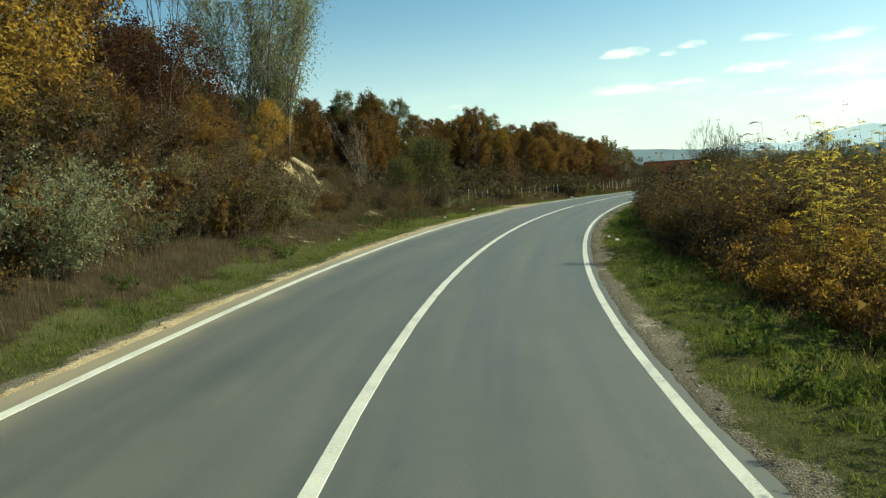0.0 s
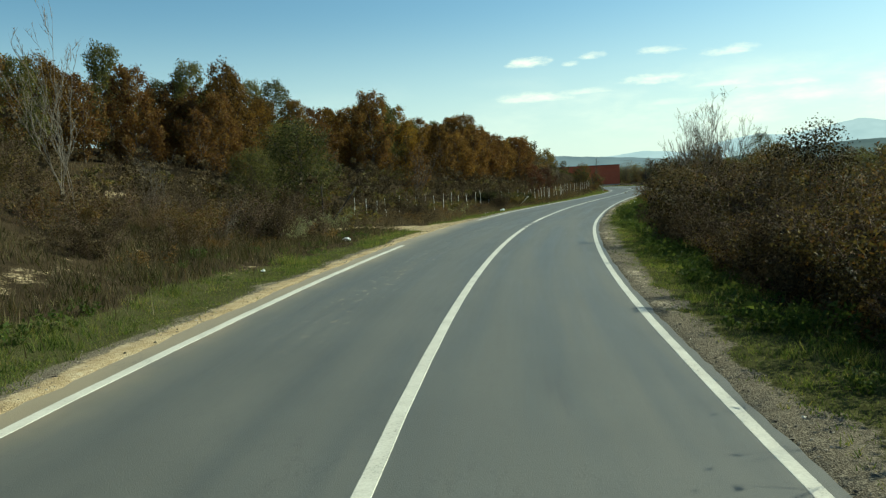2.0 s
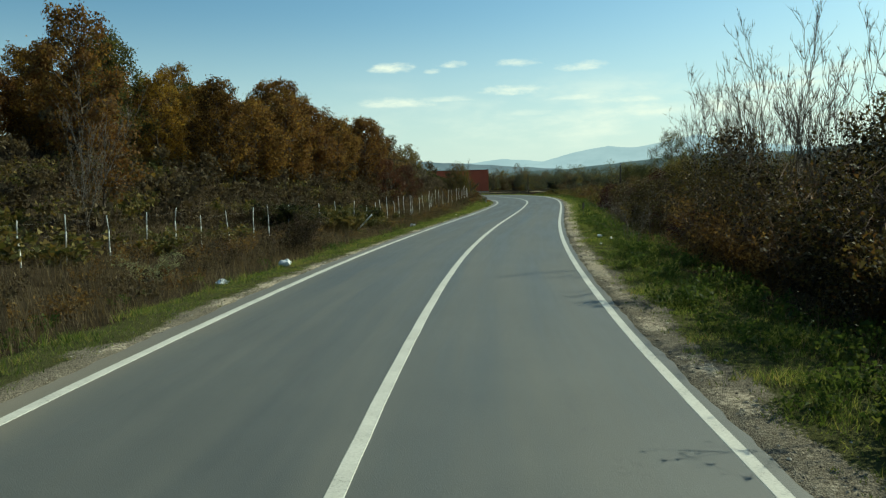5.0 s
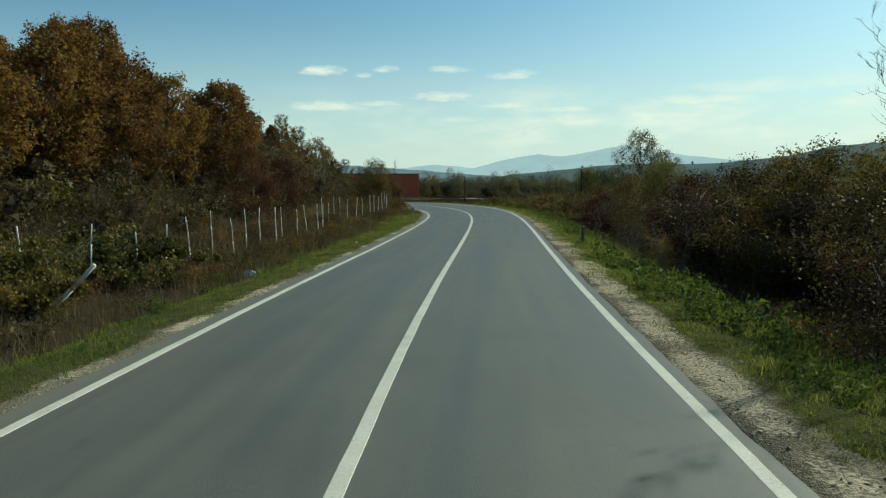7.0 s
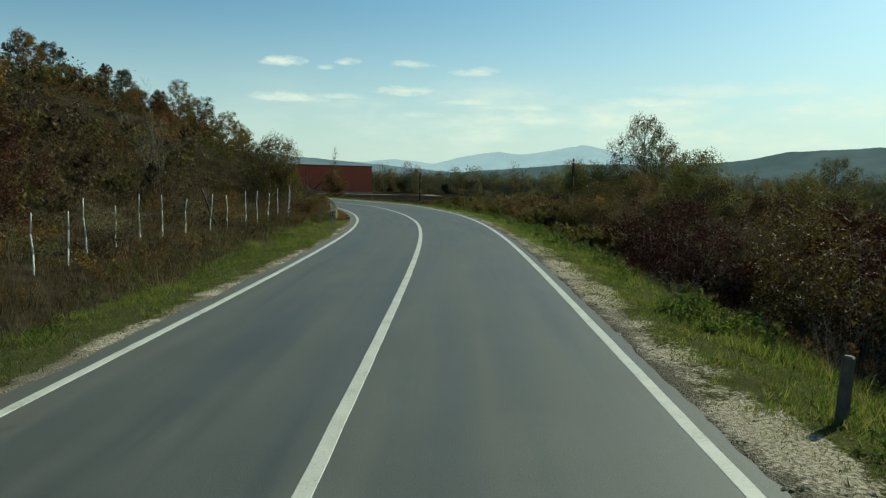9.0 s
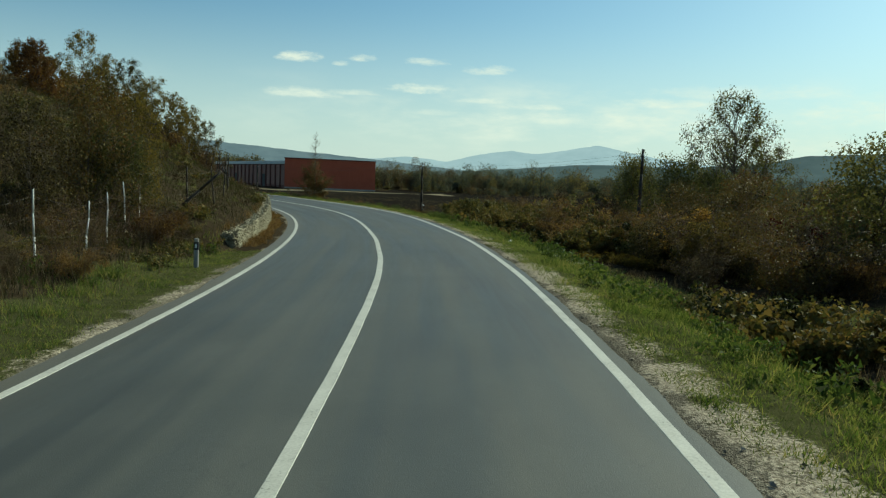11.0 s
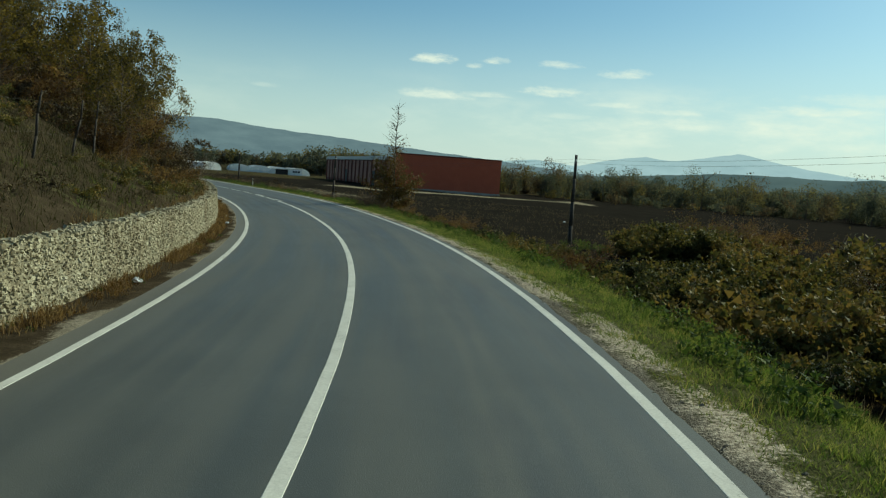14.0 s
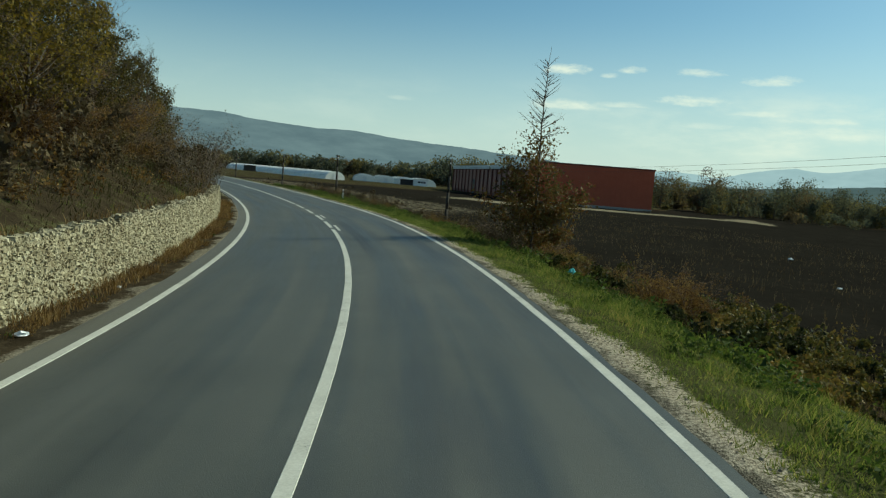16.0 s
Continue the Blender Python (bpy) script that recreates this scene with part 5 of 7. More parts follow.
for s_, d_, k_, z_ in ((176.8, 9.9, "ivy", 1.15), (178.4, 10.8, "ivy", 1.0), (181.2, 9.4, "ivy", .9), (183.0, 10.2, "bramble", 1.2), (190.5, 18.4, "ivy", 1.7), (192.5, 20.0, "ivy", 1.5), (188.6, 20.4, "ivy", 1.5),
                      (192.0, 25.2, "rust", 1.0), (193.5, 27, "ivy", 1.4), (190, 29, "rust", .9), (173.5, 11.2, "ivy", 1.1), (170, 12.5, "rust", .9), (195.5, 9.3, "bramble", .9), (174.5, 14.8, "red", .8)):
    SHRUBS[k_].at(s_, d_, z_, (s_ * 37) % 360, .1)
scatter([("ivy", 4), ("bramble", 1.5), ("mixed", .8), ("rust", .8)], 152, 178, 12, 20, 2.2, (.85, 1.5), 123, lambda s, d: wave(s, d, 2.6, 53) > -.25 and off_ditch(s, d))
scatter([("ivy", 1)], 168, 180, 15, 36, 2.9, (1.4, 1.9), 1231)
scatter([("mixed", 1), ("dark", 1), ("red", .6)], 166, 178, 17, 34, 4.0, (.8, 1.2), 1234)
for a_, b_, c_, k_ in ((190.6, 16.4, 1.25, "ivy"), (191.2, 18.6, 1.65, "ivy"), (192.6, 21.0, 1.7, "ivy"), (193.8, 23.6, 1.4, "mixed"), (194.2, 26.2, 1.15, "rust"), (194.6, 28.6, 1.25, "rust"), (190.2, 31, 1.4, "ivy"),
                       (180.8, 10.6, .95, "ivy"), (181.2, 12.0, 1.2, "ivy"), (182.0, 13.6, 1.0, "ivy"), (177.5, 9.6, .9, "bramble"), (176.4, 11.2, 1.0, "bramble"), (175.2, 9.4, .9, "bramble"), (178.6, 12.6, .9, "bramble"),
                       (183.6, 9.9, 1.05, "bramble"), (185.6, 10.3, 1.15, "bramble"), (187.8, 10.4, 1.1, "bramble"), (190.0, 10.8, 1.0, "bramble"), (192.4, 10.9, .95, "bramble"), (195.0, 11.2, 1.0, "bramble"), (198, 11.4, .95, "bramble")):
    SHRUBS[k_].at(a_, b_, c_, (a_ * 53) % 360, .12)
scatter([("bramble", 3), ("ivy", 1), ("rust", .8)], 179, 200, 8.6, 10.2, 1.8, (.45, .8), 1233)
scatter([("twiggy", 2), ("dark", 2), ("rust", 1.5), ("bramble", 2)], 207, 262, 7.6, 10.4, 1.8, (.3, .62), 1232)
scatter([("rust", 2), ("ivy", 2), ("twiggy", 1.5)], 200.5, 206.8, 6.4, 8.6, 1.3, (.4, .8), 125)
fill([("brush5", 2), ("brush3", 2), ("brush2", 1)], 146, 174, 19.5, 31, 3.0, (1.1, 1.6), 154)
fill([("heath", 1), ("heath2", 1), ("tangle", 2), ("weed", 2)], 196, 262, 8.6, 11, 1.9, (.4, .8), 124)
fill([("weed", 3), ("tangle", 1)], 131, 196, 8.4, 16, 2.6, (.5, 1.0), 1241, lambda s, d: wave(s, d, 2.2, 43) > .1 and off_ditch(s, d))
fill([("tangle", 2), ("brush3", 2), ("brush5", 2), ("brush4", .5)], 128, 180, 17.5, 42, 3.6, (.5, 1.3), 126, lambda s, d: off_lawn(s, d) and wave(s, d, 3.0, 57) > -.3)
fill([("weed", 1)], 164, 196, 9.5, 20, 1.3, (.6, 1.3), 164, lambda s, d: wave(s, d, 2.4, 37) > 0)
fill([("brush", 1), ("heath", 2)], 208, 300, 9.6, 13, 2.2, (.4, .8), 129)

for s_, d_, z_, a_ in ((112.6, 7.3, .85, 40), (110.2, 7.6, .8, 160), (116.5, 7.5, .7, 250), (43.2, -7.6, .55, 20), (44.6, -8.2, .6, 120), (42.0, -7.9, .5, 200)):
    SHRUBS["bare"].at(s_, d_, z_, a_)

# left bank of the first bend
for a_, b_, c_ in ((12.6, -6.6, 1.25), (14.2, -7.6, 1.3), (11.2, -7.3, 1.1), (15.6, -6.7, .8)):
    SHRUBS["grey"].at(a_, b_, c_, a_ * 90)
scatter([("twiggy", 4), ("dark", 1.0), ("mixed", 1.6), ("grey", 2), ("rust", 1.2)], 7, 25, -10.5, -6.4, 1.7, (.7, 1.15), 131, lambda s, d: not bare_scar(s, d))
scatter([("twiggy", 1), ("rust", 1)], 26, 37, -9, -6.6, 3.0, (.3, .45), 132)
scatter([("rust", 2), ("mixed", 1), ("twiggy", 1)], 29, 33, -17, -13.2, 2.1, (.7, 1.0), 133)
scatter([("twiggy", 1), ("dark", 1), ("grey", .5)], 44, 142, -9.0, -6.4, 5.5, (.5, .75), 136)
scatter([("twiggy", 2), ("rust", 1)], 43, 54, -9.5, -6.0, 1.9, (.22, .38), 1361)
scatter([("twiggy", 3), ("dark", 1), ("rust", 1), ("mixed", 1), ("grey", .6)], 34, 53, -15, -6.8, 1.8, (.42, .8), 1362, lambda s, d: not bare_scar(s, d) and s < 50.5 + (d + 6.8) * -.15)
scatter([("ivy", 3), ("bramble", 2)], 93, 104, -10.5, -7.8, 2.2, (.75, 1.05), 138)
fill([("brush", 2), ("brush2", 3), ("heath", 1)], 4, 25.5, -17, -6.4, 1.9, (.6, .95), 151)
fill([("brush", 1), ("brush2", 2)], 25.5, 31, -17, -12.0, 1.9, (.6, .95), 1512)
scatter([("rust", 3), ("orange", 3), ("twiggy", 1), ("yellow", .5)], 24, 32.2, -12.5, -8.2, 1.8, (.55, .95), 1513)
fill([("heath", 3), ("heath2", 2)], 4, 56, -9.5, -5.6, 1.3, (.4, .75), 134, lambda s, d: s < 29 or wave(s, d, 1.7, 41) > -.1)
fill([("heath", 3), ("brush", 1), ("tangle", 1)], 33, 56, -22, -9.5, 2.3, (.6, 1.0), 135)
fill([("heath", 3), ("heath2", 1.5)], 63.5, 146, -9.4, -5.6, 1.4, (.5, .85), 152)
fill([("heath", 3), ("tangle", 2), ("brush", 2)], 63.5, 146, -22, -9.4, 2.2, (.8, 1.3), 137, lambda s, d: not in_wood(s, d + 3))
fill([("brush", 2), ("brush2", 2), ("tangle", 1)], 30, 190, -32, -14, 4.8, (1.0, 1.6), 153, lambda s, d: in_wood(s, d - 1))
fill([("heath", 3), ("brush", 1), ("tangle", 1)], 40, 100, -32, -20, 3.2, (.9, 1.4), 139, lambda s, d: not in_wood(s, d))
fill([("heath", 3), ("heath2", 2)], 124, 160, -24, -12, 2.0, (.7, 1.1), 1391, lambda s, d: not in_wood(s, d))
# slope above the stone wall
scatter([("twiggy", 2), ("bramble", 2), ("dark", 1), ("rust", 1)], 138, 147, -7.4, -5.2, 1.2, (.35, .6), 1432)
scatter([("twiggy", 1), ("bramble", 2), ("rust", .6)], 145.4, 148.6, -5.8, -4.9, 1.1, (.3, .5), 1431)
fill([("heath", 3), ("tangle", 1)], 143, 186, -14, -5.2, 1.7, (.3, .6), 141)
fill([("heath", 2), ("heath2", 3), ("brush", 1.5)], 182, 236, -10.5, -5.0, 1.5, (.5, .9), 142)
fill([("brush", 1), ("brush2", 4)], 186, 246, -15, -8.5, 2.2, (.8, 1.25), 143)
for a_, b_, c_, e_ in ((212, -9.2, .8, 100), (207, -9.8, .85, 200), (219, -9.0, .75, 300), (201, -10.6, .8, 50), (224, -8.6, .7, 10), (216, -8.2, .6, 170)):
    BARE_B.at(a_, b_, c_, e_)
scatter([("twiggy", 2), ("bare", 1)], 204, 236, -8.4, -5.6, 2.6, (.9, 1.4), 144)
scatter([("rust", 3), ("mixed", 2), ("twiggy", 1)], 184, 236, -10.5, -6.2, 2.4, (.55, .95), 145)
# leafy weeds in the verges
fill([("weed", 1)], 2, 132, 4.5, 6.9, .85, (.4, 1.15), 161, lambda s, d: wave(s, d, 1.9, 31) > .0)
fill([("weed", 1)], 130, 262, 4.9, 8.6, .75, (.4, 1.15), 162, lambda s, d: wave(s, d, 1.9, 33) > .05)
fill([("weed", 1)], 2, 147, -6.2, -4.5, 1.0, (.3, .8), 163, lambda s, d: wave(s, d, 1.9, 35) > .1 and not 53 < s < 66)
fill([("weed", 2), ("tangle", .4)], 54.4, 57.0, -8.0, -5.2, .9, (.2, .42), 165)
fill([("weed", 1)], 34, 104, 4.9, 6.8, .62, (.55, 1.25), 166, lambda s, d: wave(s, d, 1.5, 39) > -.25)
fill([("weed", 1)], 8, 34, 4.7, 6.6, .8, (.4, .8), 167, lambda s, d: wave(s, d, 1.5, 38) > .05)
fill([("heath2", 3), ("weed", 1)], 149.5, 222, -4.3, -3.95, .33, (.16, .34), 168, lambda s, d: wave(s, s * 0, 1.6, 45) > .05)
rough_me = mesh_of("undergrowth", np.concatenate(rough_v), np.concatenate(rough_f), ROUGH_MATS, False, np.concatenate(rough_m))
tagged(new("undergrowth", rough_me), "tangled dry brown undergrowth along the road", "undergrowth", kind="stuff")

# ---------------------------------------------------------------- distance: hills and far woods
def ridge(name, radius, line, tones, seed, label, base_el=-1.2):
    """A far range: a band of hillside whose top follows the given azimuths and elevations. Haze is part of its glow
    colour.
    """
    a = np.arange(line[0][0], line[-1][0] + .01, .2)
    e = np.interp(a, [p[0] for p in line], [p[1] for p in line])
    e = e + .035 * wave(a * 1.0, a * 0 + seed, .8, seed) + .012 * wave(a * 1.0, a * 0, .18, seed + 2)
    rows_ = []
    for f in (0, .3, .6, .85, 1.0):
        r = radius * (1 - .16 * (1 - f))
        h = 2.1 + np.tan(np.radians(base_el + (e - base_el) * f)) * r
        rows_.append(np.stack([30 + np.sin(np.radians(a)) * r, 100 + np.cos(np.radians(a)) * r, h], 1))
    v = np.stack(rows_, 1).reshape(-1, 3)
    i = np.arange(len(a) * 5).reshape(len(a), 5)
    f = np.stack([i[:-1, :-1], i[1:, :-1], i[1:, 1:], i[:-1, 1:]], -1).reshape(-1, 4)
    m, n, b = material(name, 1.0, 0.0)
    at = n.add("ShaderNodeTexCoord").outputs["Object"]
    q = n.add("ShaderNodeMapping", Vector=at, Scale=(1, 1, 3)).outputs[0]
    # daylight and haze on the range are painted into its emission colour
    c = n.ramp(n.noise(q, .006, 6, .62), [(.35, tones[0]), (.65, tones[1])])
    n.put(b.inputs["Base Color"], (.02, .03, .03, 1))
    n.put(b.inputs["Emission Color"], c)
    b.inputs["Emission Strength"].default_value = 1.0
    ob = new(name, mesh_of(name, v, f, m, True))
    ob.visible_shadow = False
    return tagged(ob, label, "hills", kind="structure")


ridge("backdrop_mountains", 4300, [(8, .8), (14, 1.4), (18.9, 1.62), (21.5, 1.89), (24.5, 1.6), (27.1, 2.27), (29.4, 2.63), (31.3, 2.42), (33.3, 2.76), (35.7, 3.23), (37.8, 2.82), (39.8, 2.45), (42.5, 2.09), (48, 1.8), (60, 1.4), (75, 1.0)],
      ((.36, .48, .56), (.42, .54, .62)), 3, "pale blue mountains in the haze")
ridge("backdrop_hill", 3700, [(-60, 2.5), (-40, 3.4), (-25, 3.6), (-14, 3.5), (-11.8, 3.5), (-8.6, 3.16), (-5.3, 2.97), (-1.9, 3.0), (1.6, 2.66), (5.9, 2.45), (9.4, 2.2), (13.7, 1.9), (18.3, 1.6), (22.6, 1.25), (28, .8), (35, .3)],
      ((.115, .160, .20), (.16, .215, .255)), 5, "long hill across the plain, blue-grey with painted haze")
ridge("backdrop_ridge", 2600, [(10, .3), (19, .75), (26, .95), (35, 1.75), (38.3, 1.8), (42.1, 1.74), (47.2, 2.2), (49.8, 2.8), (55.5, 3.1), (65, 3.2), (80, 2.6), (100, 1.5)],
      ((.066, .094, .106), (.098, .134, .145)), 7, "wooded ridge behind the fields, bluish dark with painted haze")

# woods on the plain: one object
rng = np.random.default_rng(77)
fv, ff, fm, fn = [], [], [], 0


def far_tree(x, y, z, h, w, leaves, leaf):
    global fn
    st = [(np.array([x, y, z - .2]), np.array([x + rng.normal() * .1, y, z + h * .75]), h * .022, h * .008)]
    for k in range(4):
        a_ = rng.uniform(0, 6.28)
        f_ = rng.uniform(.3, .7)
        p_ = np.array([x, y, z + h * f_])
        st.append((p_, p_ + np.array([math.cos(a_) * w * .35, math.sin(a_) * w * .35, h * .2]), h * .01, 0.0))
    v, f = wood_arrays(st)
    c = rng.normal(size=(leaves, 3))
    c /= np.linalg.norm(c, axis=1, keepdims=True)
    lobes = np.clip(rng.normal(size=(7, 3)), -1.15, 1.15) * np.array([w * .24, w * .24, h * .24])
    c = lobes[rng.integers(0, 7, leaves)] + c * (rng.uniform(.15, 1, leaves) ** .6)[:, None] * np.array([w * .26, w * .26, h * .26]) + np.array([x, y, z + h * .5])
    c[:, 2] = np.maximum(c[:, 2], z + .15)
    lv, tri_ = leaf_tris(c, (c - np.array([x, y, z + h * .4])) / h + np.array([0, 0, .2]), leaf * 1.3, rng, .85)
    fv.append(np.concatenate([v, lv]))
    ff.append(np.concatenate([f, tri_ + len(v)]) + fn)
    fm.append(np.concatenate([np.zeros(len(f), int), np.full(len(tri_), 1 + int(rng.choice(4, p=[.5, .2, .16, .14])))]))
    fn += len(v) + len(lv)


def polar(az_, r, x0=50.0, y0=150.0):
    return x0 + math.sin(radians(az_)) * r, y0 + math.cos(radians(az_)) * r


for k in range(270):       # behind the dark field
    a_ = rng.uniform(18, 66)
    r_ = np.interp(a_, [18, 24, 34, 45, 66], [215, 195, 180, 165, 150]) + rng.exponential(45)
    h_ = rng.uniform(3.4, 9.0) * (1.28 if rng.uniform() < .16 else 1)
    far_tree(*polar(a_, r_), -1.1, h_, h_ * rng.uniform(.6, 1.2), 1150, .0011 * r_)
for k in range(110):       # lower hedge in front of and between them
    a_ = rng.uniform(17, 70)
    r_ = np.interp(a_, [17, 24, 34, 45, 70], [205, 186, 170, 150, 130]) + rng.uniform(-8, 120)
    h_ = rng.uniform(1.6, 3.2)
    far_tree(*polar(a_, r_), -1.1, h_, h_ * 1.6, 420, .0012 * r_)
for k in range(420):       # a far band to the foot of the hills
    a_ = rng.uniform(-22, 60)
    r_ = rng.uniform(430, 900)
    if -4 < a_ < 10 and r_ < 470:
        continue
    h_ = rng.uniform(6, 10)
    far_tree(*polar(a_, r_), -1.1, h_, h_ * rng.uniform(1.0, 1.6), 150, 1.1)
for k in range(150):       # along the right of the first straight, past the thickets
    s_, d_ = rng.uniform(-5, 165), rng.uniform(26, 70)
    x_, y_ = plan(s_, d_)
    h_ = rng.uniform(2.2, 4.6)
    far_tree(float(x_), float(y_), float(land(s_, d_)), h_, h_ * 1.1, 300, .27)
for k in range(26):        # tall ones behind the long hall
    x_, y_ = 84 + rng.uniform(-9, 26), 486 + rng.uniform(-10, 25)
    h_ = rng.uniform(10, 14.5)
    far_tree(x_, y_, -1.0, h_, h_ * .85, 520, .6)
for k in range(90):        # a dark belt behind the greenhouses
    x_, y_ = rng.uniform(-40, 84), 505 + rng.uniform(-8, 40)
    h_ = rng.uniform(6.5, 10.5)
    far_tree(x_, y_, -1.0, h_, h_ * 1.15, 320, .7)
for k in range(60):        # where the road leaves the hill
    s_ = rng.uniform(262, 400)
    d_ = rng.uniform(-34, -14)
    x_, y_ = plan(s_, d_)
    h_ = rng.uniform(2.2, 4.2)
    far_tree(float(x_), float(y_), float(land(s_, d_)), h_, h_ * .9, 320, .36)
woods_me = mesh_of("far_woods", np.concatenate(fv), np.concatenate(ff), [BARK, WOODS_HAZE, WOODS_HAZE_GOLD, WOODS_HAZE, WOODS_HAZE_RUST], False, np.concatenate(fm))
tagged(new("far_woods", woods_me), "distant autumn woods and hedges on the plain", "woods", kind="stuff")

# ---------------------------------------------------------------- buildings
RED = grainy("red_cladding", (.36, .075, .036), (.44, .10, .05), .6, .55, 8, .1)
RED_DARK = grainy("red_trim", (.10, .025, .018), (.15, .038, .026), 2, .6, 20, .1)
PANEL = grainy("pale_panel", (.24, .105, .08), (.33, .16, .125), .8, .6, 12, .1)
COLUMN = grainy("red_column", (.11, .04, .03), (.16, .06, .045), 1, .6, 12, .1)
SHEET = grainy("roof_sheet", (.42, .43, .42), (.56, .57, .56), 1.5, .45, 14, .1)
CONC = grainy("concrete", (.22, .21, .19), (.40, .38, .34), 3, .9, 40, .4)
DARKM = grainy("dark_metal", (.02, .02, .022), (.045, .045, .048), 4, .5, 30, .2)
FILM = grainy("greenhouse_film", (.76, .77, .74), (.88, .88, .85), 1.2, .6, 9, .15)
tr_ = FILM.node_tree.nodes.new("ShaderNodeBsdfTranslucent")
tr_.inputs[0].default_value = (.85, .86, .82, 1)
mx_ = FILM.node_tree.nodes.new("ShaderNodeMixShader")
mx_.inputs[0].default_value = .25
FILM.node_tree.links.new(FILM.node_tree.nodes["Principled BSDF"].outputs[0], mx_.inputs[1])
FILM.node_tree.links.new(tr_.outputs[0], mx_.inputs[2])
FILM.node_tree.links.new(mx_.outputs[0], FILM.node_tree.nodes["Material Output"].inputs[0])
WOODEN = grainy("old_wood", (.028, .023, .019), (.085, .072, .058), 8, .9, 60, .6)
POSTWHITE = grainy("limewashed_post", (.52, .51, .46), (.80, .79, .73), 9, .85, 60, .5)
GLASS, n_, b_ = material("window_glass", .08, .5)
n_.put(b_.inputs["Base Color"], (.03, .035, .04, 1))
WIRE = grainy("wire", (.05, .045, .04), (.11, .10, .09), 20, .6, 90, .1)
PLASTIC = grainy("white_plastic", (.62, .63, .62), (.85, .86, .84), 9, .4, 50, .2)
TURQ = grainy("turquoise_plastic", (.05, .42, .42), (.12, .60, .58), 9, .4, 50, .2)
TARP = grainy("grey_blue_tarp", (.18, .28, .30), (.32, .42, .43), 7, .5, 50, .3)
RUBBER = grainy("rubber", (.018, .018, .018), (.04, .04, .038), 9, .8, 60, .3)

GZ = -1.0


def frame_at(a, b, z):
    """A pose whose x runs from a to b along a wall's foot and whose y points behind it."""
    ang = math.degrees(math.atan2(b[1] - a[1], b[0] - a[0]))
    return pose(a[0], a[1], z, 0, 0, ang)


# red hall: its front runs from B to A
A_, B_ = (102.6, 305.4), (79.8, 310.9)
L_ = math.hypot(A_[0] - B_[0], A_[1] - B_[1])
hall = thing("industrial_hall", frame_at(B_, A_, GZ), "large plain hall clad in dark red sheet metal beside the field", "building")
H_ = 7.75
bm = bmesh.new()
for x0, x1, y0, y1 in ((0, L_, 0, .3), (0, L_, 29.7, 30), (0, .3, .3, 29.7), (L_ - .3, L_, .3, 29.7)):
    box(bm, (x1 - x0, y1 - y0, H_), ((x0 + x1) / 2, (y0 + y1) / 2, H_ / 2))
part("wall", from_bm("wall", bm, RED), hall)
rib = bmesh.new()
box(rib, (.09, .05, H_ - .35), (0, 0, H_ / 2), .012)
rib_me = from_bm("cladding_rib", rib, RED)
for k in range(1, 24):
    part("cladding_rib", rib_me, hall, m=pose(k * L_ / 24, -.026, 0))
bm = bmesh.new()
box(bm, (L_ + .3, .34, .28), (L_ / 2, .08, H_ + .10), .03)
part("parapet", from_bm("parapet", bm, RED_DARK), hall, "dark red metal parapet cap")
bm = bmesh.new()
box(bm, (L_ - .6, 29.4, .15), (L_ / 2, 15, H_ - .3))
part("roof", from_bm("roof", bm, SHEET), hall)
bm = bmesh.new()
box(bm, (L_ + .1, .4, .45), (L_ / 2, -.02, .2), .02)
part("plinth", from_bm("plinth", bm, CONC), hall, "low grey concrete plinth")

# long hall behind it, with columns
C_, D2_ = (72.9, 390.8), (80.6, 313.5)
L2 = math.hypot(D2_[0] - C_[0], D2_[1] - C_[1])
H2 = 7.1
wing = thing("long_hall", frame_at(C_, D2_, GZ), "long low hall with dark columns and dull red wall panels", "building")
bm = bmesh.new()
box(bm, (L2, .25, H2), (L2 / 2, .3, H2 / 2))
box(bm, (L2, .25, H2), (L2 / 2, 18, H2 / 2))
box(bm, (.25, 17.4, H2), (.13, 9.15, H2 / 2))
part("wall", from_bm("wall", bm, COLUMN), wing)
col_bm = bmesh.new()
box(col_bm, (.4, .5, H2 - .8), (0, 0, (H2 - .8) / 2), .02)
col_me = from_bm("column", col_bm, COLUMN)
pan_bm = bmesh.new()
box(pan_bm, (L2 / 18 - .46, .12, H2 - 1.7), (0, 0, (H2 - 1.7) / 2 + .7), .02)
pan_me = from_bm("wall_panel", pan_bm, PANEL)
for k in range(19):
    part("column", col_me, wing, m=pose(k * L2 / 18, .02, 0))
    if k < 18:
        part("wall_panel", pan_me, wing, m=pose((k + .5) * L2 / 18, .14, 0))
bm = bmesh.new()
box(bm, (L2 + .6, .5, .85), (L2 / 2, -.05, H2 - .35), .04)
part("fascia", from_bm("fascia", bm, SHEET), wing, "pale grey sheet fascia under the roof")
bm = bmesh.new()
box(bm, (L2, 18, .2), (L2 / 2, 9.2, H2 + .05))
part("roof", from_bm("roof", bm, SHEET), wing)
for k in (6, 13):
    bm = bmesh.new()
    box(bm, (2.4, .1, 3.6), (0, 0, 1.8), .03)
    part("gate", from_bm("gate", bm, DARKM), wing, "dark sliding metal gate", pose((k + .5) * L2 / 18, -.02, 0))


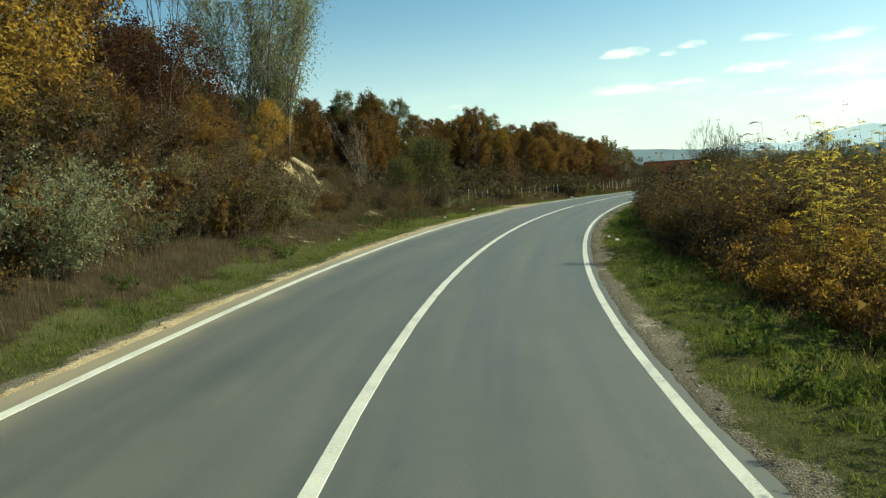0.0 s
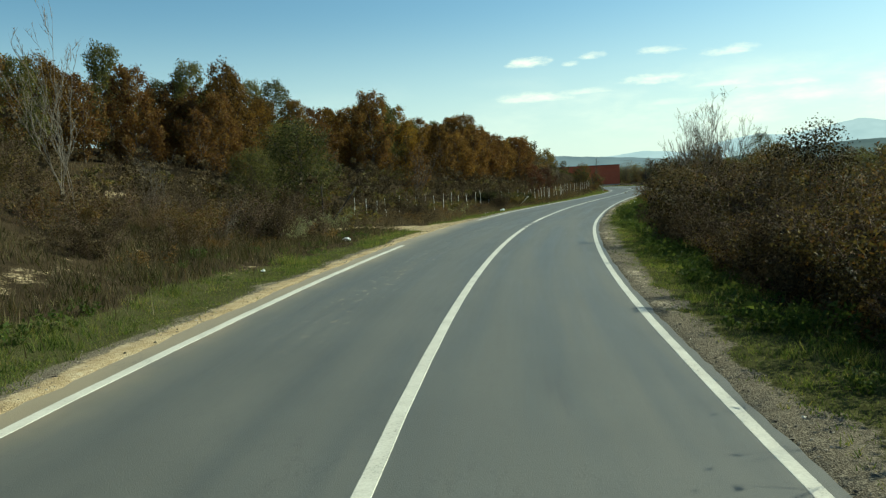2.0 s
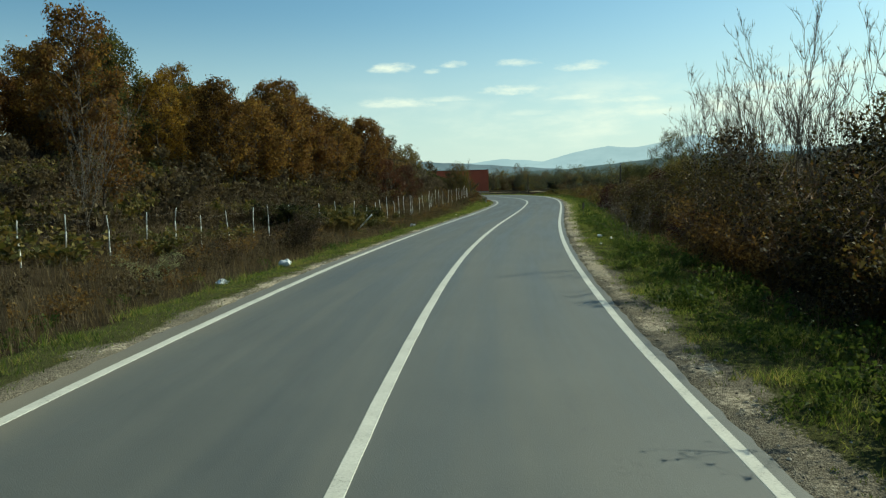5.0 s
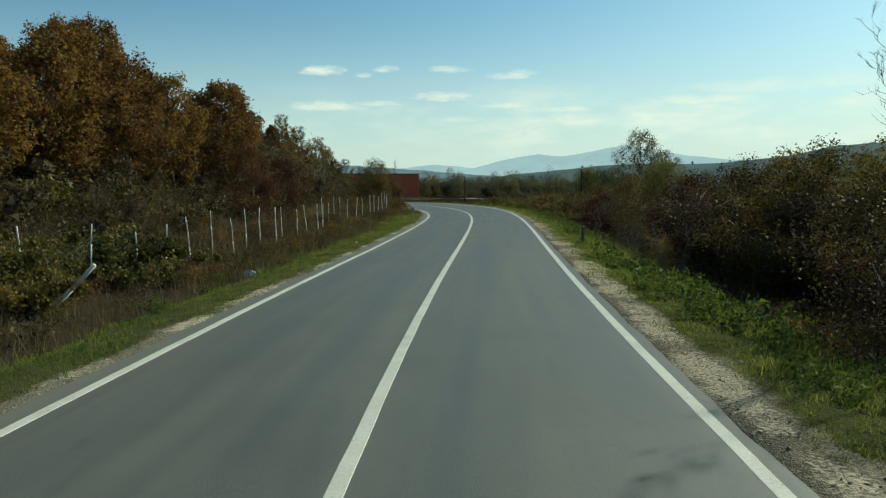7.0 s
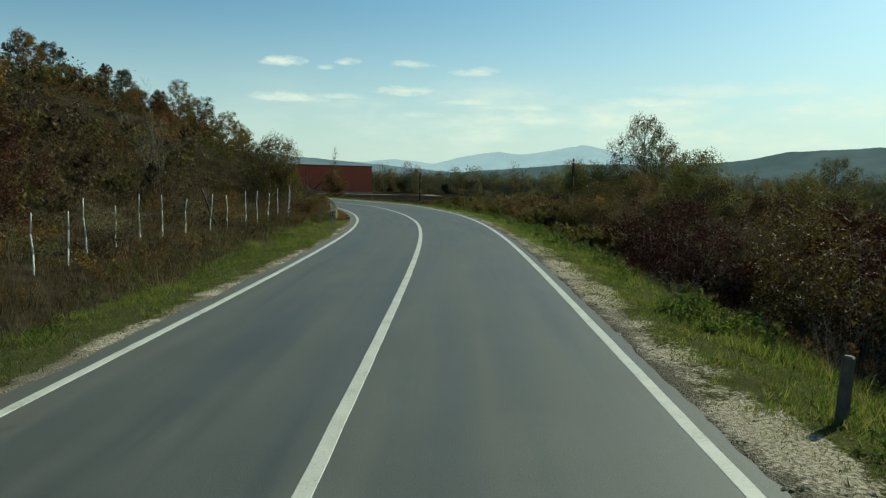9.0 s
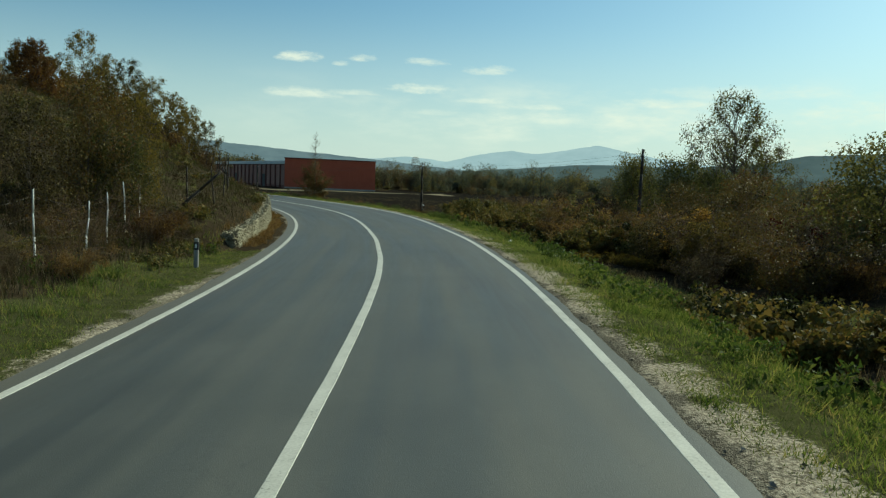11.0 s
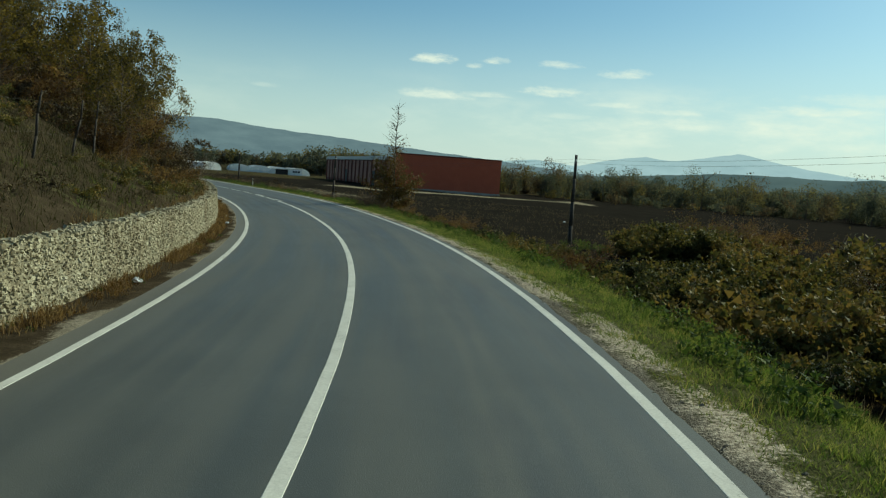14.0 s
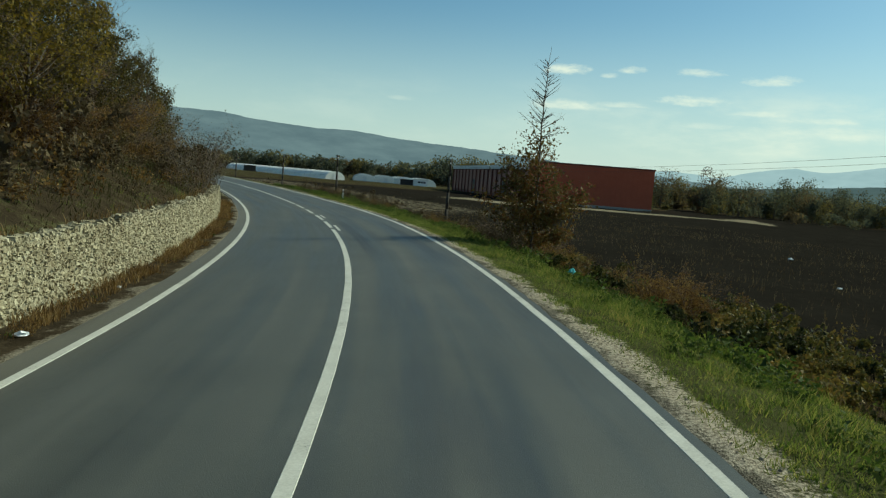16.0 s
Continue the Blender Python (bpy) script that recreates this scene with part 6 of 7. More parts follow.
# plastic tunnels
def tunnel(x, y, ang, width, length, height, label):
    ob = thing("greenhouse", pose(x, y, GZ - .15, 0, 0, ang), label, "greenhouse", "plastic greenhouses")
    n = 14
    ph = np.linspace(0, math.pi, n)
    ys = np.linspace(0, length, max(3, int(length / 2)))
    prof = np.stack([np.cos(ph) * width / 2, np.sin(ph) ** .8 * height], 1)
    v, f = [], []
    for j, yy in enumerate(ys):
        sag = 1 - (.025 if j % 2 else 0)
        v.append(np.stack([prof[:, 0] * sag, np.full(n, yy), prof[:, 1] * sag], 1))
    i = np.arange(len(ys) * n).reshape(len(ys), n)
    f = np.stack([i[:-1, :-1], i[:-1, 1:], i[1:, 1:], i[1:, :-1]], -1).reshape(-1, 4)
    skin_me = mesh_of("film", np.concatenate(v), f, FILM, True)
    part("film", skin_me, ob)
    for yy in (0, length):
        bm_ = bmesh.new()
        bm_.faces.new([bm_.verts.new((p[0] * .995, yy, p[1] * .995)) for p in prof])
        part("end_sheet", from_bm("end_sheet", bm_, FILM), ob)
    ring_, m_ = [], 5            # one bent tube
    for a, dx, dz in zip(prof, np.gradient(prof[:, 0]), np.gradient(prof[:, 1])):
        nx, nz = -dz / math.hypot(dx, dz), dx / math.hypot(dx, dz)
        ring_ += [(a[0] * 1.01 + nx * .03 * math.cos(q), .03 * math.sin(q), a[1] * 1.01 + nz * .03 * math.cos(q)) for q in np.arange(m_) * 6.2832 / m_]
    hoop_f = [(j * m_ + q, j * m_ + (q + 1) % m_, (j + 1) * m_ + (q + 1) % m_, (j + 1) * m_ + q) for j in range(n - 1) for q in range(m_)]
    hoop_me = mesh_of("hoop", ring_, hoop_f, SHEET, True)
    for yy in ys[::2]:
        part("hoop", hoop_me, ob, m=pose(0, float(yy), 0))
    bm_ = bmesh.new()
    box(bm_, (1.4, .06, 1.9), (0, -.05, .95), .02)
    part("door", from_bm("door", bm_, PLASTIC), ob, "white plastic sheet door")
    return ob


tunnel(36.6, 413.6, math.degrees(math.atan2(47.5, 80.0)), 7.0, 94, 2.85, "very long white plastic greenhouse tunnel beside the road")
for k, (x_, y_, w_) in enumerate(((45.5, 440, 8), (53.0, 437, 8), (60.0, 434, 8), (67.0, 431, 7.5))):
    tunnel(x_, y_, 3, w_, 40, 2.75, "rounded white plastic greenhouse among others")
shed = thing("shed", pose(65.0, 425.5, GZ - .1, 0, 0, 4), "small white shed with dark windows by the greenhouses", "shed")
bm = bmesh.new()
box(bm, (5.0, 3.0, 2.3), (0, 1.5, 1.15), .03)
part("body", from_bm("body", bm, PLASTIC), shed)
bm = bmesh.new()
box(bm, (5.3, 3.3, .14), (0, 1.5, 2.37), .03)
part("roof", from_bm("roof", bm, SHEET), shed)
for k in range(3):
    bm = bmesh.new()
    box(bm, (.75, .06, .6), (-.6 + k * .95, -.02, 1.35), .01)
    part("window", from_bm("window", bm, GLASS), shed, "dark window pane")
lean = thing("open_shelter", pose(60.2, 425.0, GZ - .1, 0, 0, 4), "low dark open shelter beside a white shed", "shelter")
bm = bmesh.new()
box(bm, (4.6, 2.6, .12), (0, 1.3, 2.05), .02)
part("roof", from_bm("roof", bm, SHEET), lean)
bm = bmesh.new()
box(bm, (4.3, .1, 1.95), (0, .9, .98))
part("back_panel", from_bm("back_panel", bm, DARKM), lean, "dark panel under the roof")
for k in (-1, 1):
    bm = bmesh.new()
    rod(bm, (k * 2.1, .1, 0), (k * 2.1, .1, 2.02), .05, sides=6)
    part("post", from_bm("post", bm, DARKM), lean)
hut = thing("roadside_hut", pose(2.0, 455.0, GZ, 0, 0, 20), "small brown wooden hut at the tunnel", "hut")
bm = bmesh.new()
box(bm, (4, 3, 2.2), (0, 0, 1.1), .03)
part("body", from_bm("body", bm, WOODEN), hut)
bm = bmesh.new()
box(bm, (4.5, 3.5, .18), (0, 0, 2.28), .03)
part("roof", from_bm("roof", bm, DARKM), hut)


# ---------------------------------------------------------------- poles and their wires
def utility_pole(x, y, z0, z1, ang, tilt=0.0):
    ob = thing("utility_pole", pose(x, y, z0 - .2, tilt, 0, ang), "weathered dark wooden line pole standing in the field edge", "pole", "poles along the road")
    h = z1 - z0 + .2
    bm_ = bmesh.new()
    for j in range(4):
        rod(bm_, (0, 0, h * j / 4), (0, 0, h * (j + 1) / 4), .125 - .012 * j, .125 - .012 * (j + 1), 9)
    part("shaft", from_bm("shaft", bm_, WOODEN, True), ob)
    for k, (sx, dz) in enumerate(((1, .25), (-1, .45))):
        bm_ = bmesh.new()
        rod(bm_, (sx * .08, 0, h - dz), (sx * .26, 0, h - dz), .012, sides=6)
        rod(bm_, (sx * .26, 0, h - dz), (sx * .26, 0, h - dz + .1), .012, sides=6)
        br = part("bracket", from_bm("bracket", bm_, DARKM), ob)
        bm_ = bmesh.new()
        for q, r in ((.1, .035), (.14, .045), (.18, .03)):
            rod(bm_, (sx * .26, 0, h - dz + q - .02), (sx * .26, 0, h - dz + q + .02), r, r * .8, 8)
        part("insulator", from_bm("insulator", bm_, PLASTIC), br, "white porcelain insulator")
    return ob


POLES = [(65.7, 152.4, 4.5), (66.25, 186.4, 4.0), (57.0, 224.6, 3.6), (47.4, 245.8, 3.65), (37.5, 279.3, 3.8), (24.5, 312, 3.9)]
prev_ = None
for k, (x_, y_, top_) in enumerate(POLES):
    s_, d_ = along(x_, y_)
    utility_pole(x_, y_, float(land(s_, d_)), top_, 60 - heading(s_) * 0 + k * 11, (.4, -.6, .8, -.5, .3, 0)[k])
    if prev_:
        for dz in (.22, .42):
            bm = bmesh.new()
            n = 10
            for j in range(n):
                p_ = [np.array([prev_[0] + (x_ - prev_[0]) * f, prev_[1] + (y_ - prev_[1]) * f, prev_[2] - dz + (top_ - prev_[2]) * f - 1.6 * f * (1 - f)]) for f in (j / n, (j + 1) / n)]
                rod(bm, p_[0], p_[1], .005, sides=3)
            tagged(new("overhead_wire", from_bm("overhead_wire", bm, DARKM)), "thin sagging wire between two line poles", "wire", "overhead wires")
    prev_ = (x_, y_, top_)


# ---------------------------------------------------------------- fences
def fence(name, line, gap, height, mat, wires, label, seed, lean=3.0, thick=.027, jitter=.1):
    """Thin posts with strands of wire along a line of (s, d)."""
    rng_ = np.random.default_rng(seed)
    ob = thing(name, Matrix(), label, "fence")
    variants = []
    for k in range(4):
        bm_ = bmesh.new()
        a = Vector((0, 0, -.25))
        for j in range(3):
            b = Vector((rng_.normal() * .012, rng_.normal() * .012, height * (j + 1) / 3))
            rod(bm_, a, b, thick * (1 - .12 * j), thick * (1 - .12 * (j + 1)), 6)
            a = b
        variants.append(from_bm("post", bm_, mat, True))
    s, tops = line[0][0], []
    while s < line[-1][0]:
        d = float(np.interp(s, [p[0] for p in line], [p[1] for p in line])) + rng_.normal() * .08
        x, y, z = spot(s, d)
        k = rng_.uniform(.88, 1.12)
        m = pose(x, y, z, rng_.normal() * lean, rng_.normal() * lean, rng_.uniform(0, 360)) @ Matrix.Diagonal((1, 1, k, 1))
        part("post", variants[int(rng_.integers(4))], ob, m=m)
        tops.append((m, height))
        s += gap * rng_.uniform(1 - jitter, 1 + jitter)
    for f in wires:
        bm_ = bmesh.new()
        for (m0, h0), (m1, h1) in zip(tops[:-1], tops[1:]):
            p, q = m0 @ Vector((0, 0, h0 * f)), m1 @ Vector((0, 0, h1 * f))
            mid_ = (p + q) / 2 - Vector((0, 0, .05))
            rod(bm_, p, mid_, .0014, sides=3)
            rod(bm_, mid_, q, .0014, sides=3)
        part("wire", from_bm("wire", bm_, WIRE), ob)
    return ob


fence("wire_fence", [(66.5, -11.4), (69.3, -11.2), (75, -11.0), (86, -9.8), (92.5, -9.2), (96, -8.9), (99, -8.0), (105, -7.6), (113.5, -7.7), (119.4, -7.5), (122.6, -7.9), (127.5, -8.0), (132, -7.4), (139, -6.6), (144, -6.4), (147, -6.9)], 1.72, 1.3, POSTWHITE, (.35, .62, .9), "pale thin posts with barbed wire before the slope", 5, 2.2, .024, .13)
fence("pasture_fence", [(146, -7.2), (150.4, -5.6), (154.7, -6.0), (162, -6.4), (175, -7.2), (186, -8.0), (205, -8.2)], 3.4, 1.45, WOODEN, (.4, .85), "crooked dark wooden posts above the stone wall", 6, 7.0, .036, .3)
for (s_, d_), tilt_, spin_, h_, mat_ in (((62.8, -11.8), 2, 0, 2.1, WOODEN), ((62.2, -11.2), 38, 100, 2.6, WOODEN), ((96.2, -7.2), 48, 60, 1.35, POSTWHITE), ((149.2, -6.3), 48, 70, 1.75, WOODEN), ((132.5, -7.7), 40, 200, 1.8, WOODEN)):
    bm = bmesh.new()
    rod(bm, (0, 0, -.15), (.01, 0, h_ / 2), .05, .045, 7)
    rod(bm, (.01, 0, h_ / 2), (0, .02, h_), .045, .038, 7)
    ob = new("leaning_post", from_bm("leaning_post", bm, mat_, True))
    x_, y_, z_ = spot(s_, d_)
    ob.matrix_basis = pose(x_, y_, z_, 0, 0, spin_) @ pose(0, 0, 0, tilt_)
    tagged(ob, "old wooden pole leaning beside a wire fence" if mat_ is WOODEN else "fallen pale fence post leaning in the brambles", "post")


def delineator(s, d, h, label, top):
    ob = thing("delineator", pose(*spot(s, d), 0, 0, heading(s)), label, "roadside post", "delineators")
    bm_ = bmesh.new()
    box(bm_, (.11, .08, h), (0, 0, h / 2 - .1), .02)
    part("post", from_bm("post", bm_, CONC if top else POSTWHITE), ob)
    bm_ = bmesh.new()
    box(bm_, (.116, .086, .2), (0, 0, h - .28), .01)
    band = part("band", from_bm("band", bm_, DARKM), ob, "black band near the top")
    bm_ = bmesh.new()
    box(bm_, (.04, .01, .1), (0, -.047, h - .28))
    part("reflector", from_bm("reflector", bm_, PLASTIC), band, "small white reflector")
    return ob


delineator(143.0, -4.35, .8, "grey delineator post with a black band in the grass", True)
delineator(237.2, 6.0, .95, "white delineator post on the grass verge", False)
bm = bmesh.new()
box(bm, (.11, .10, .8), (0, 0, .25), .02)
stump = new("marker_post", from_bm("marker_post", bm, BARK_PALE))
stump.matrix_basis = pose(*spot(110.9, 4.55), 2, 1, 20)
tagged(stump, "short weathered grey post standing in the verge", "post")


# ---------------------------------------------------------------- rubbish on the verges
def scrap(s, d, size, mat, label, seed, category="litter", lift=.02):
    """A crumpled sheet or bag."""
    bm_ = bmesh.new()
    r = np.random.default_rng(seed)
    bmesh.ops.create_icosphere(bm_, subdivisions=2, radius=size / 2)
    for v in bm_.verts:
        v.co = Vector((v.co.x * (1 + r.normal() * .22), v.co.y * (.7 + r.normal() * .15), max(v.co.z, -size * .15) * (.55 + r.normal() * .15)))
    ob = new("litter", from_bm("litter", bm_, mat))
    x, y, z = spot(s, d)
    ob.matrix_basis = pose(x, y, z + size * .12 + lift, 0, 0, float(r.uniform(0, 360)))
    return tagged(ob, label, category, "litter on the verge")


for k, (s_, d_, z_) in enumerate(((24.5, -5.1, .14), (39.8, -4.9, .12), (48.9, -5.6, .3), (79.2, -4.7, .4), (76.1, -5.2, .28), (102.9, -5.5, .42), (112.4, -4.3, .1), (26.8, 4.2, .2), (28.4, 3.95, .14),
                                   (88.5, 4.5, .26), (88.4, 4.9, .12), (85.4, 4.3, .1), (102.3, 5.0, .18), (147.6, 6.1, .38), (146.8, 5.4, .2), (161, 7.5, .25), (161.2, 6.0, .22), (149.9, 4.5, .16), (216, 29.5, .3), (205.3, 21.6, .22),
                                   (187.5, -3.85, .16), (191.5, -3.95, .1), (171, -3.9, .22), (154.5, 5.6, .14), (109.5, 5.3, .1))):
    scrap(s_, d_, z_, PLASTIC, "crumpled white plastic scrap lying in the grass", 300 + k)
scrap(200.3, 7.2, .42, TURQ, "turquoise plastic bag dropped in the verge", 340, lift=.12)
scrap(31.5, -8.7, .55, TARP, "grey-blue crumpled tarp on the sandy bank", 341)
scrap(100.7, 7.4, .34, TARP, "pale blue plastic bag under the bushes", 342)
scrap(103.0, 4.9, .46, RUBBER, "torn black piece of rubber lying in the grass", 343)

# ---------------------------------------------------------------- grass and dry stalks
def blades(p, h, w, lean, rng_, bent=True):
    """Blades from two corners at the foot to a tip, bent or straight."""
    n = len(p)
    a = rng_.uniform(0, 6.283, n)
    side = np.stack([np.cos(a), np.sin(a), np.zeros(n)], 1)
    b = rng_.uniform(0, 6.283, n)
    bend = np.stack([np.cos(b), np.sin(b), np.zeros(n)], 1) * (lean * h * rng_.uniform(.3, 1.2, n))[:, None]
    up = np.stack([np.zeros(n), np.zeros(n), h], 1)
    w = w[:, None]
    if not bent:
        v = np.stack([p - side * w / 2, p + side * w / 2, p + up + bend], 1).reshape(-1, 3)
        return v, np.arange(n * 3).reshape(-1, 3)
    m = p + up * .55 + bend * .3
    v = np.stack([p - side * w / 2, p + side * w / 2, m - side * w * .35, m + side * w * .35, p + up + bend], 1).reshape(-1, 3)
    i = np.arange(n)[:, None] * 5
    f = np.concatenate([i + np.array([[0, 1, 3]]), i + np.array([[0, 3, 2]]), i + np.array([[2, 3, 4]])], 1).reshape(-1, 3)
    return v, f


def sow(count, s0, s1, d0, d1, accept, seed):
    rng_ = np.random.default_rng(seed)
    s, d = rng_.uniform(s0, s1, count), rng_.uniform(d0, d1, count)
    x, y = plan(s, d)
    keep = rng_.uniform(0, 1, count) < accept(x, y, s, d)
    s, d, x, y = s[keep], d[keep], x[keep], y[keep]
    return np.stack([x, y, land(s, d) - .01], 1), s, d, rng_


def turf(x, y, s, d):
    g, gr, sa, fi, ya = zones(x, y, s, d)
    tuft_ = .08 + .92 * np.clip(.42 + 1.4 * wave(x, y, .55, 8) + .9 * wave(x, y, 1.9, 9), 0, 1)
    return gr * np.clip(1 - g * 1.0, 0.10, 1) * np.clip(1 - sa * 1.1, .02, 1) * tuft_


gv, gf, n0 = [], [], 0
for count, s0, s1, d0, d1, seed in ((330000, -2, 130, 3.5, 7.2, 1), (440000, 130, 240, 3.6, 8.9, 2), (230000, -2, 148, -6.4, -3.5, 3), (60000, 134, 160, 9, 20, 4), (70000, 118, 226, -12, -4.6, 5), (24000, 166, 190, 9, 20, 6)):
    p, s, d, r = sow(count // 9, s0, s1, d0, d1, turf, seed)
    big = np.clip(.55 + .8 * wave(p[:, 0], p[:, 1], .8, 12) + .5 * wave(p[:, 0], p[:, 1], 3.0, 13), 0.15, 1.35) * r.uniform(.5, 1.3, len(p))
    big = big * np.clip(.3 + (np.abs(d) - HALF - .4) / 1.7, .3, 1)
    k = 10                      # blades to a tuft
    spot_ = np.repeat(p, k, 0)
    off_ = r.normal(size=(len(spot_), 2)) * np.repeat(.03 + .05 * big, k)[:, None]
    spot_[:, :2] += off_
    h = (.03 + .19 * np.repeat(big, k)) * r.uniform(.45, 1.2, len(spot_))
    v, f = blades(spot_, h, r.uniform(.008, .017, len(spot_)), .75, r, False)
    gv.append(v)
    gf.append(f + n0)
    n0 += len(v)
g_slots = [np.zeros(sum(len(q) for q in gf), int)]
for count, s0, s1, d0, d1, seed in ((170000, -2, 130, 3.6, 5.8, 61), (300000, 128, 225, 3.5, 6.6, 62), (110000, -2, 148, -5.6, -3.6, 63)):
    p, s, d, r = sow(count, s0, s1, d0, d1, lambda x, y, s, d: zones(x, y, s, d)[1] * np.clip(1.1 - zones(x, y, s, d)[0], .12, 1) * np.clip(1 - zones(x, y, s, d)[2], .05, 1) * np.clip(.65 + .6 * wave(x, y, .9, 84), .15, 1), seed)
    v, f = blades(p, r.uniform(.02, .07, len(p)), r.uniform(.009, .016, len(p)), 1.2, r, False)
    gv.append(v)
    gf.append(f + n0)
    g_slots.append(np.ones(len(f), int))
    n0 += len(v)
# lank pale sedge laid over in the ditch
p, s, d, r = sow(16000, 145, 161, 5.2, 10.0, lambda x, y, s, d: np.clip(.6 + 1.1 * wave(x, y, 1.2, 91) - ((d - 6.0 - .27 * (s - 147)) / .9) ** 2, 0, 1), 64)
v, f = blades(p, r.uniform(.10, .24, len(p)), r.uniform(.012, .022, len(p)), 2.4, r)
gv.append(v)
gf.append(f + n0)
g_slots.append(np.full(len(f), 2))
tagged(new("grass", mesh_of("grass", np.concatenate(gv), np.concatenate(gf), [GRASS, TURF, SEDGE], False, np.concatenate(g_slots))), "green and yellowing grass of the road verges", "grass", kind="stuff")


# loose stones of the shoulders
OCTA = np.array([(1, 0, 0), (0, 1, 0), (-1, 0, 0), (0, -1, 0), (0, 0, .8), (0, 0, -.6)])
OCTA_F = np.array([[0, 1, 4], [1, 2, 4], [2, 3, 4], [3, 0, 4], [1, 0, 5], [2, 1, 5], [3, 2, 5], [0, 3, 5]])
sv, sf, n0 = [], [], 0
for count, s0, s1, d0, d1, seed in ((26000, -2, 130, 3.3, 4.9, 51), (16000, 130, 235, 3.28, 4.3, 52), (15000, -2, 147, -4.5, -3.42, 53), (5000, 50, 66, -9, -3.4, 54)):
    p, s, d, r = sow(count, s0, s1, d0, d1, lambda x, y, s, d: np.clip(np.maximum(zones(x, y, s, d)[0], zones(x, y, s, d)[2] * .5), 0, 1) * np.clip(.5 + .9 * wave(x, y, .5, 81), .06, 1) * .6, seed)
    size = np.minimum(.008 + .008 * r.exponential(1.0, len(p)), .03)
    ang = r.uniform(0, 6.283, len(p))
    q = OCTA[None] * (1 + r.normal(size=(len(p), 6, 1)) * .28) * np.array([1, .75, .6]) + r.normal(size=(len(p), 6, 3)) * .12
    q = q * size[:, None, None]
    c_, n_ang = np.cos(ang)[:, None], np.sin(ang)[:, None]
    q = np.stack([q[..., 0] * c_ - q[..., 1] * n_ang, q[..., 0] * n_ang + q[..., 1] * c_, q[..., 2]], -1) + (p + np.array([0, 0, .014]))[:, None, :]
    sv.append(q.reshape(-1, 3))
    sf.append((OCTA_F[None] + (np.arange(len(p)) * 6)[:, None, None]).reshape(-1, 3) + n0)
    n0 += len(p) * 6
PEBBLE, n_, b_ = material("loose_stone", .9, .2)
n_.put(b_.inputs["Base Color"], n_.ramp(n_.add("ShaderNodeNewGeometry").outputs["Random Per Island"], [(.0, (.07, .062, .05)), (.5, (.18, .16, .125)), (.85, (.32, .285, .225)), (1, (.48, .45, .38))]))
tagged(new("gravel", mesh_of("gravel", np.concatenate(sv), np.concatenate(sf), PEBBLE)), "loose grey and pale stones on the road shoulders", "gravel", kind="stuff")


def rank(x, y, s, d):
    g, gr, sa, fi, ya = zones(x, y, s, d)
    off = np.abs(d) - HALF
    return np.clip(off / 2.5, .05, 1) * np.clip(1 - gr * .8, .12, 1) * np.clip(1 - sa * 1.2, 0, 1) * np.clip(1 - ya * 1.2, 0, 1) * np.clip(1 - g, 0, 1)


gv, gf, gm, n0 = [], [], [], 0
for count, s0, s1, d0, d1, hh, ww, seed in ((52000, -2, 56, -13, -4.6, .34, .011, 21), (60000, 56, 148, -14, -4.6, .55, .012, 22), (36000, 0, 132, 5.2, 9, .45, .011, 24), (30000, 130, 262, 6.5, 11, .45, .011, 25),
                                           (14000, 165, 262, 10, 48, .3, .02, 26), (16000, 40, 140, -34, -14, .6, .03, 27)):
    p, s, d, r = sow(count, s0, s1, d0, d1, rank, seed)
    h = hh * r.uniform(.35, 1.35, len(p)) * np.clip(.75 + .6 * wave(p[:, 0], p[:, 1], 1.4, 15), .3, 1.4)
    v, f = blades(p, h, ww * r.uniform(.7, 1.4, len(p)), .4, r, False)
    gv.append(v)
    gf.append(f + n0)
    gm.append(np.zeros(len(f), int))
    n0 += len(v)
# a ragged dry strip at the foot of the stone wall, and tufts that hang over its top
for count, da, db, hh, seed in ((26000, -4.36, -3.84, .17, 31), (5000, -4.95, -4.6, .22, 32)):
    r = np.random.default_rng(seed)
    s, d = r.uniform(148, 222, count), r.uniform(da, db, count)
    keep = r.uniform(0, 1, count) < np.clip(.3 + 1.3 * wave(s, d, 1.3, 16), .03, 1)
    s, d = s[keep], d[keep]
    x, y = plan(s, d)
    v, f = blades(np.stack([x, y, land(s, d) - .01], 1), hh * r.uniform(.3, 1.4, len(s)), r.uniform(.009, .016, len(s)), .6, r)
    gv.append(v)
    gf.append(f + n0)
    gm.append(np.full(len(f), 2))
    n0 += len(v)
# short olive-brown heath grass of the slopes
for count, s0, s1, d0, d1, hh, seed in ((80000, 142, 236, -13, -4.7, .24, 41), (40000, 100, 146, -16, -5.2, .3, 42), (26000, 29, 56, -12, -5.4, .28, 43), (30000, 130, 200, -26, -12, .35, 44)):
    p, s, d, r = sow(count, s0, s1, d0, d1, rank, seed)
    h = hh * r.uniform(.35, 1.35, len(p)) * np.clip(.75 + .6 * wave(p[:, 0], p[:, 1], 1.4, 15), .3, 1.4)
    v, f = blades(p, h, r.uniform(.012, .024, len(p)), .6, r, False)
    gv.append(v)
    gf.append(f + n0)
    gm.append(np.full(len(f), 1))
    n0 += len(v)
tagged(new("dry_grass", mesh_of("dry_grass", np.concatenate(gv), np.concatenate(gf), [STRAW, HEATH, TAN], False, np.concatenate(gm))), "withered brown grass and weed stalks", "dry grass", kind="stuff")

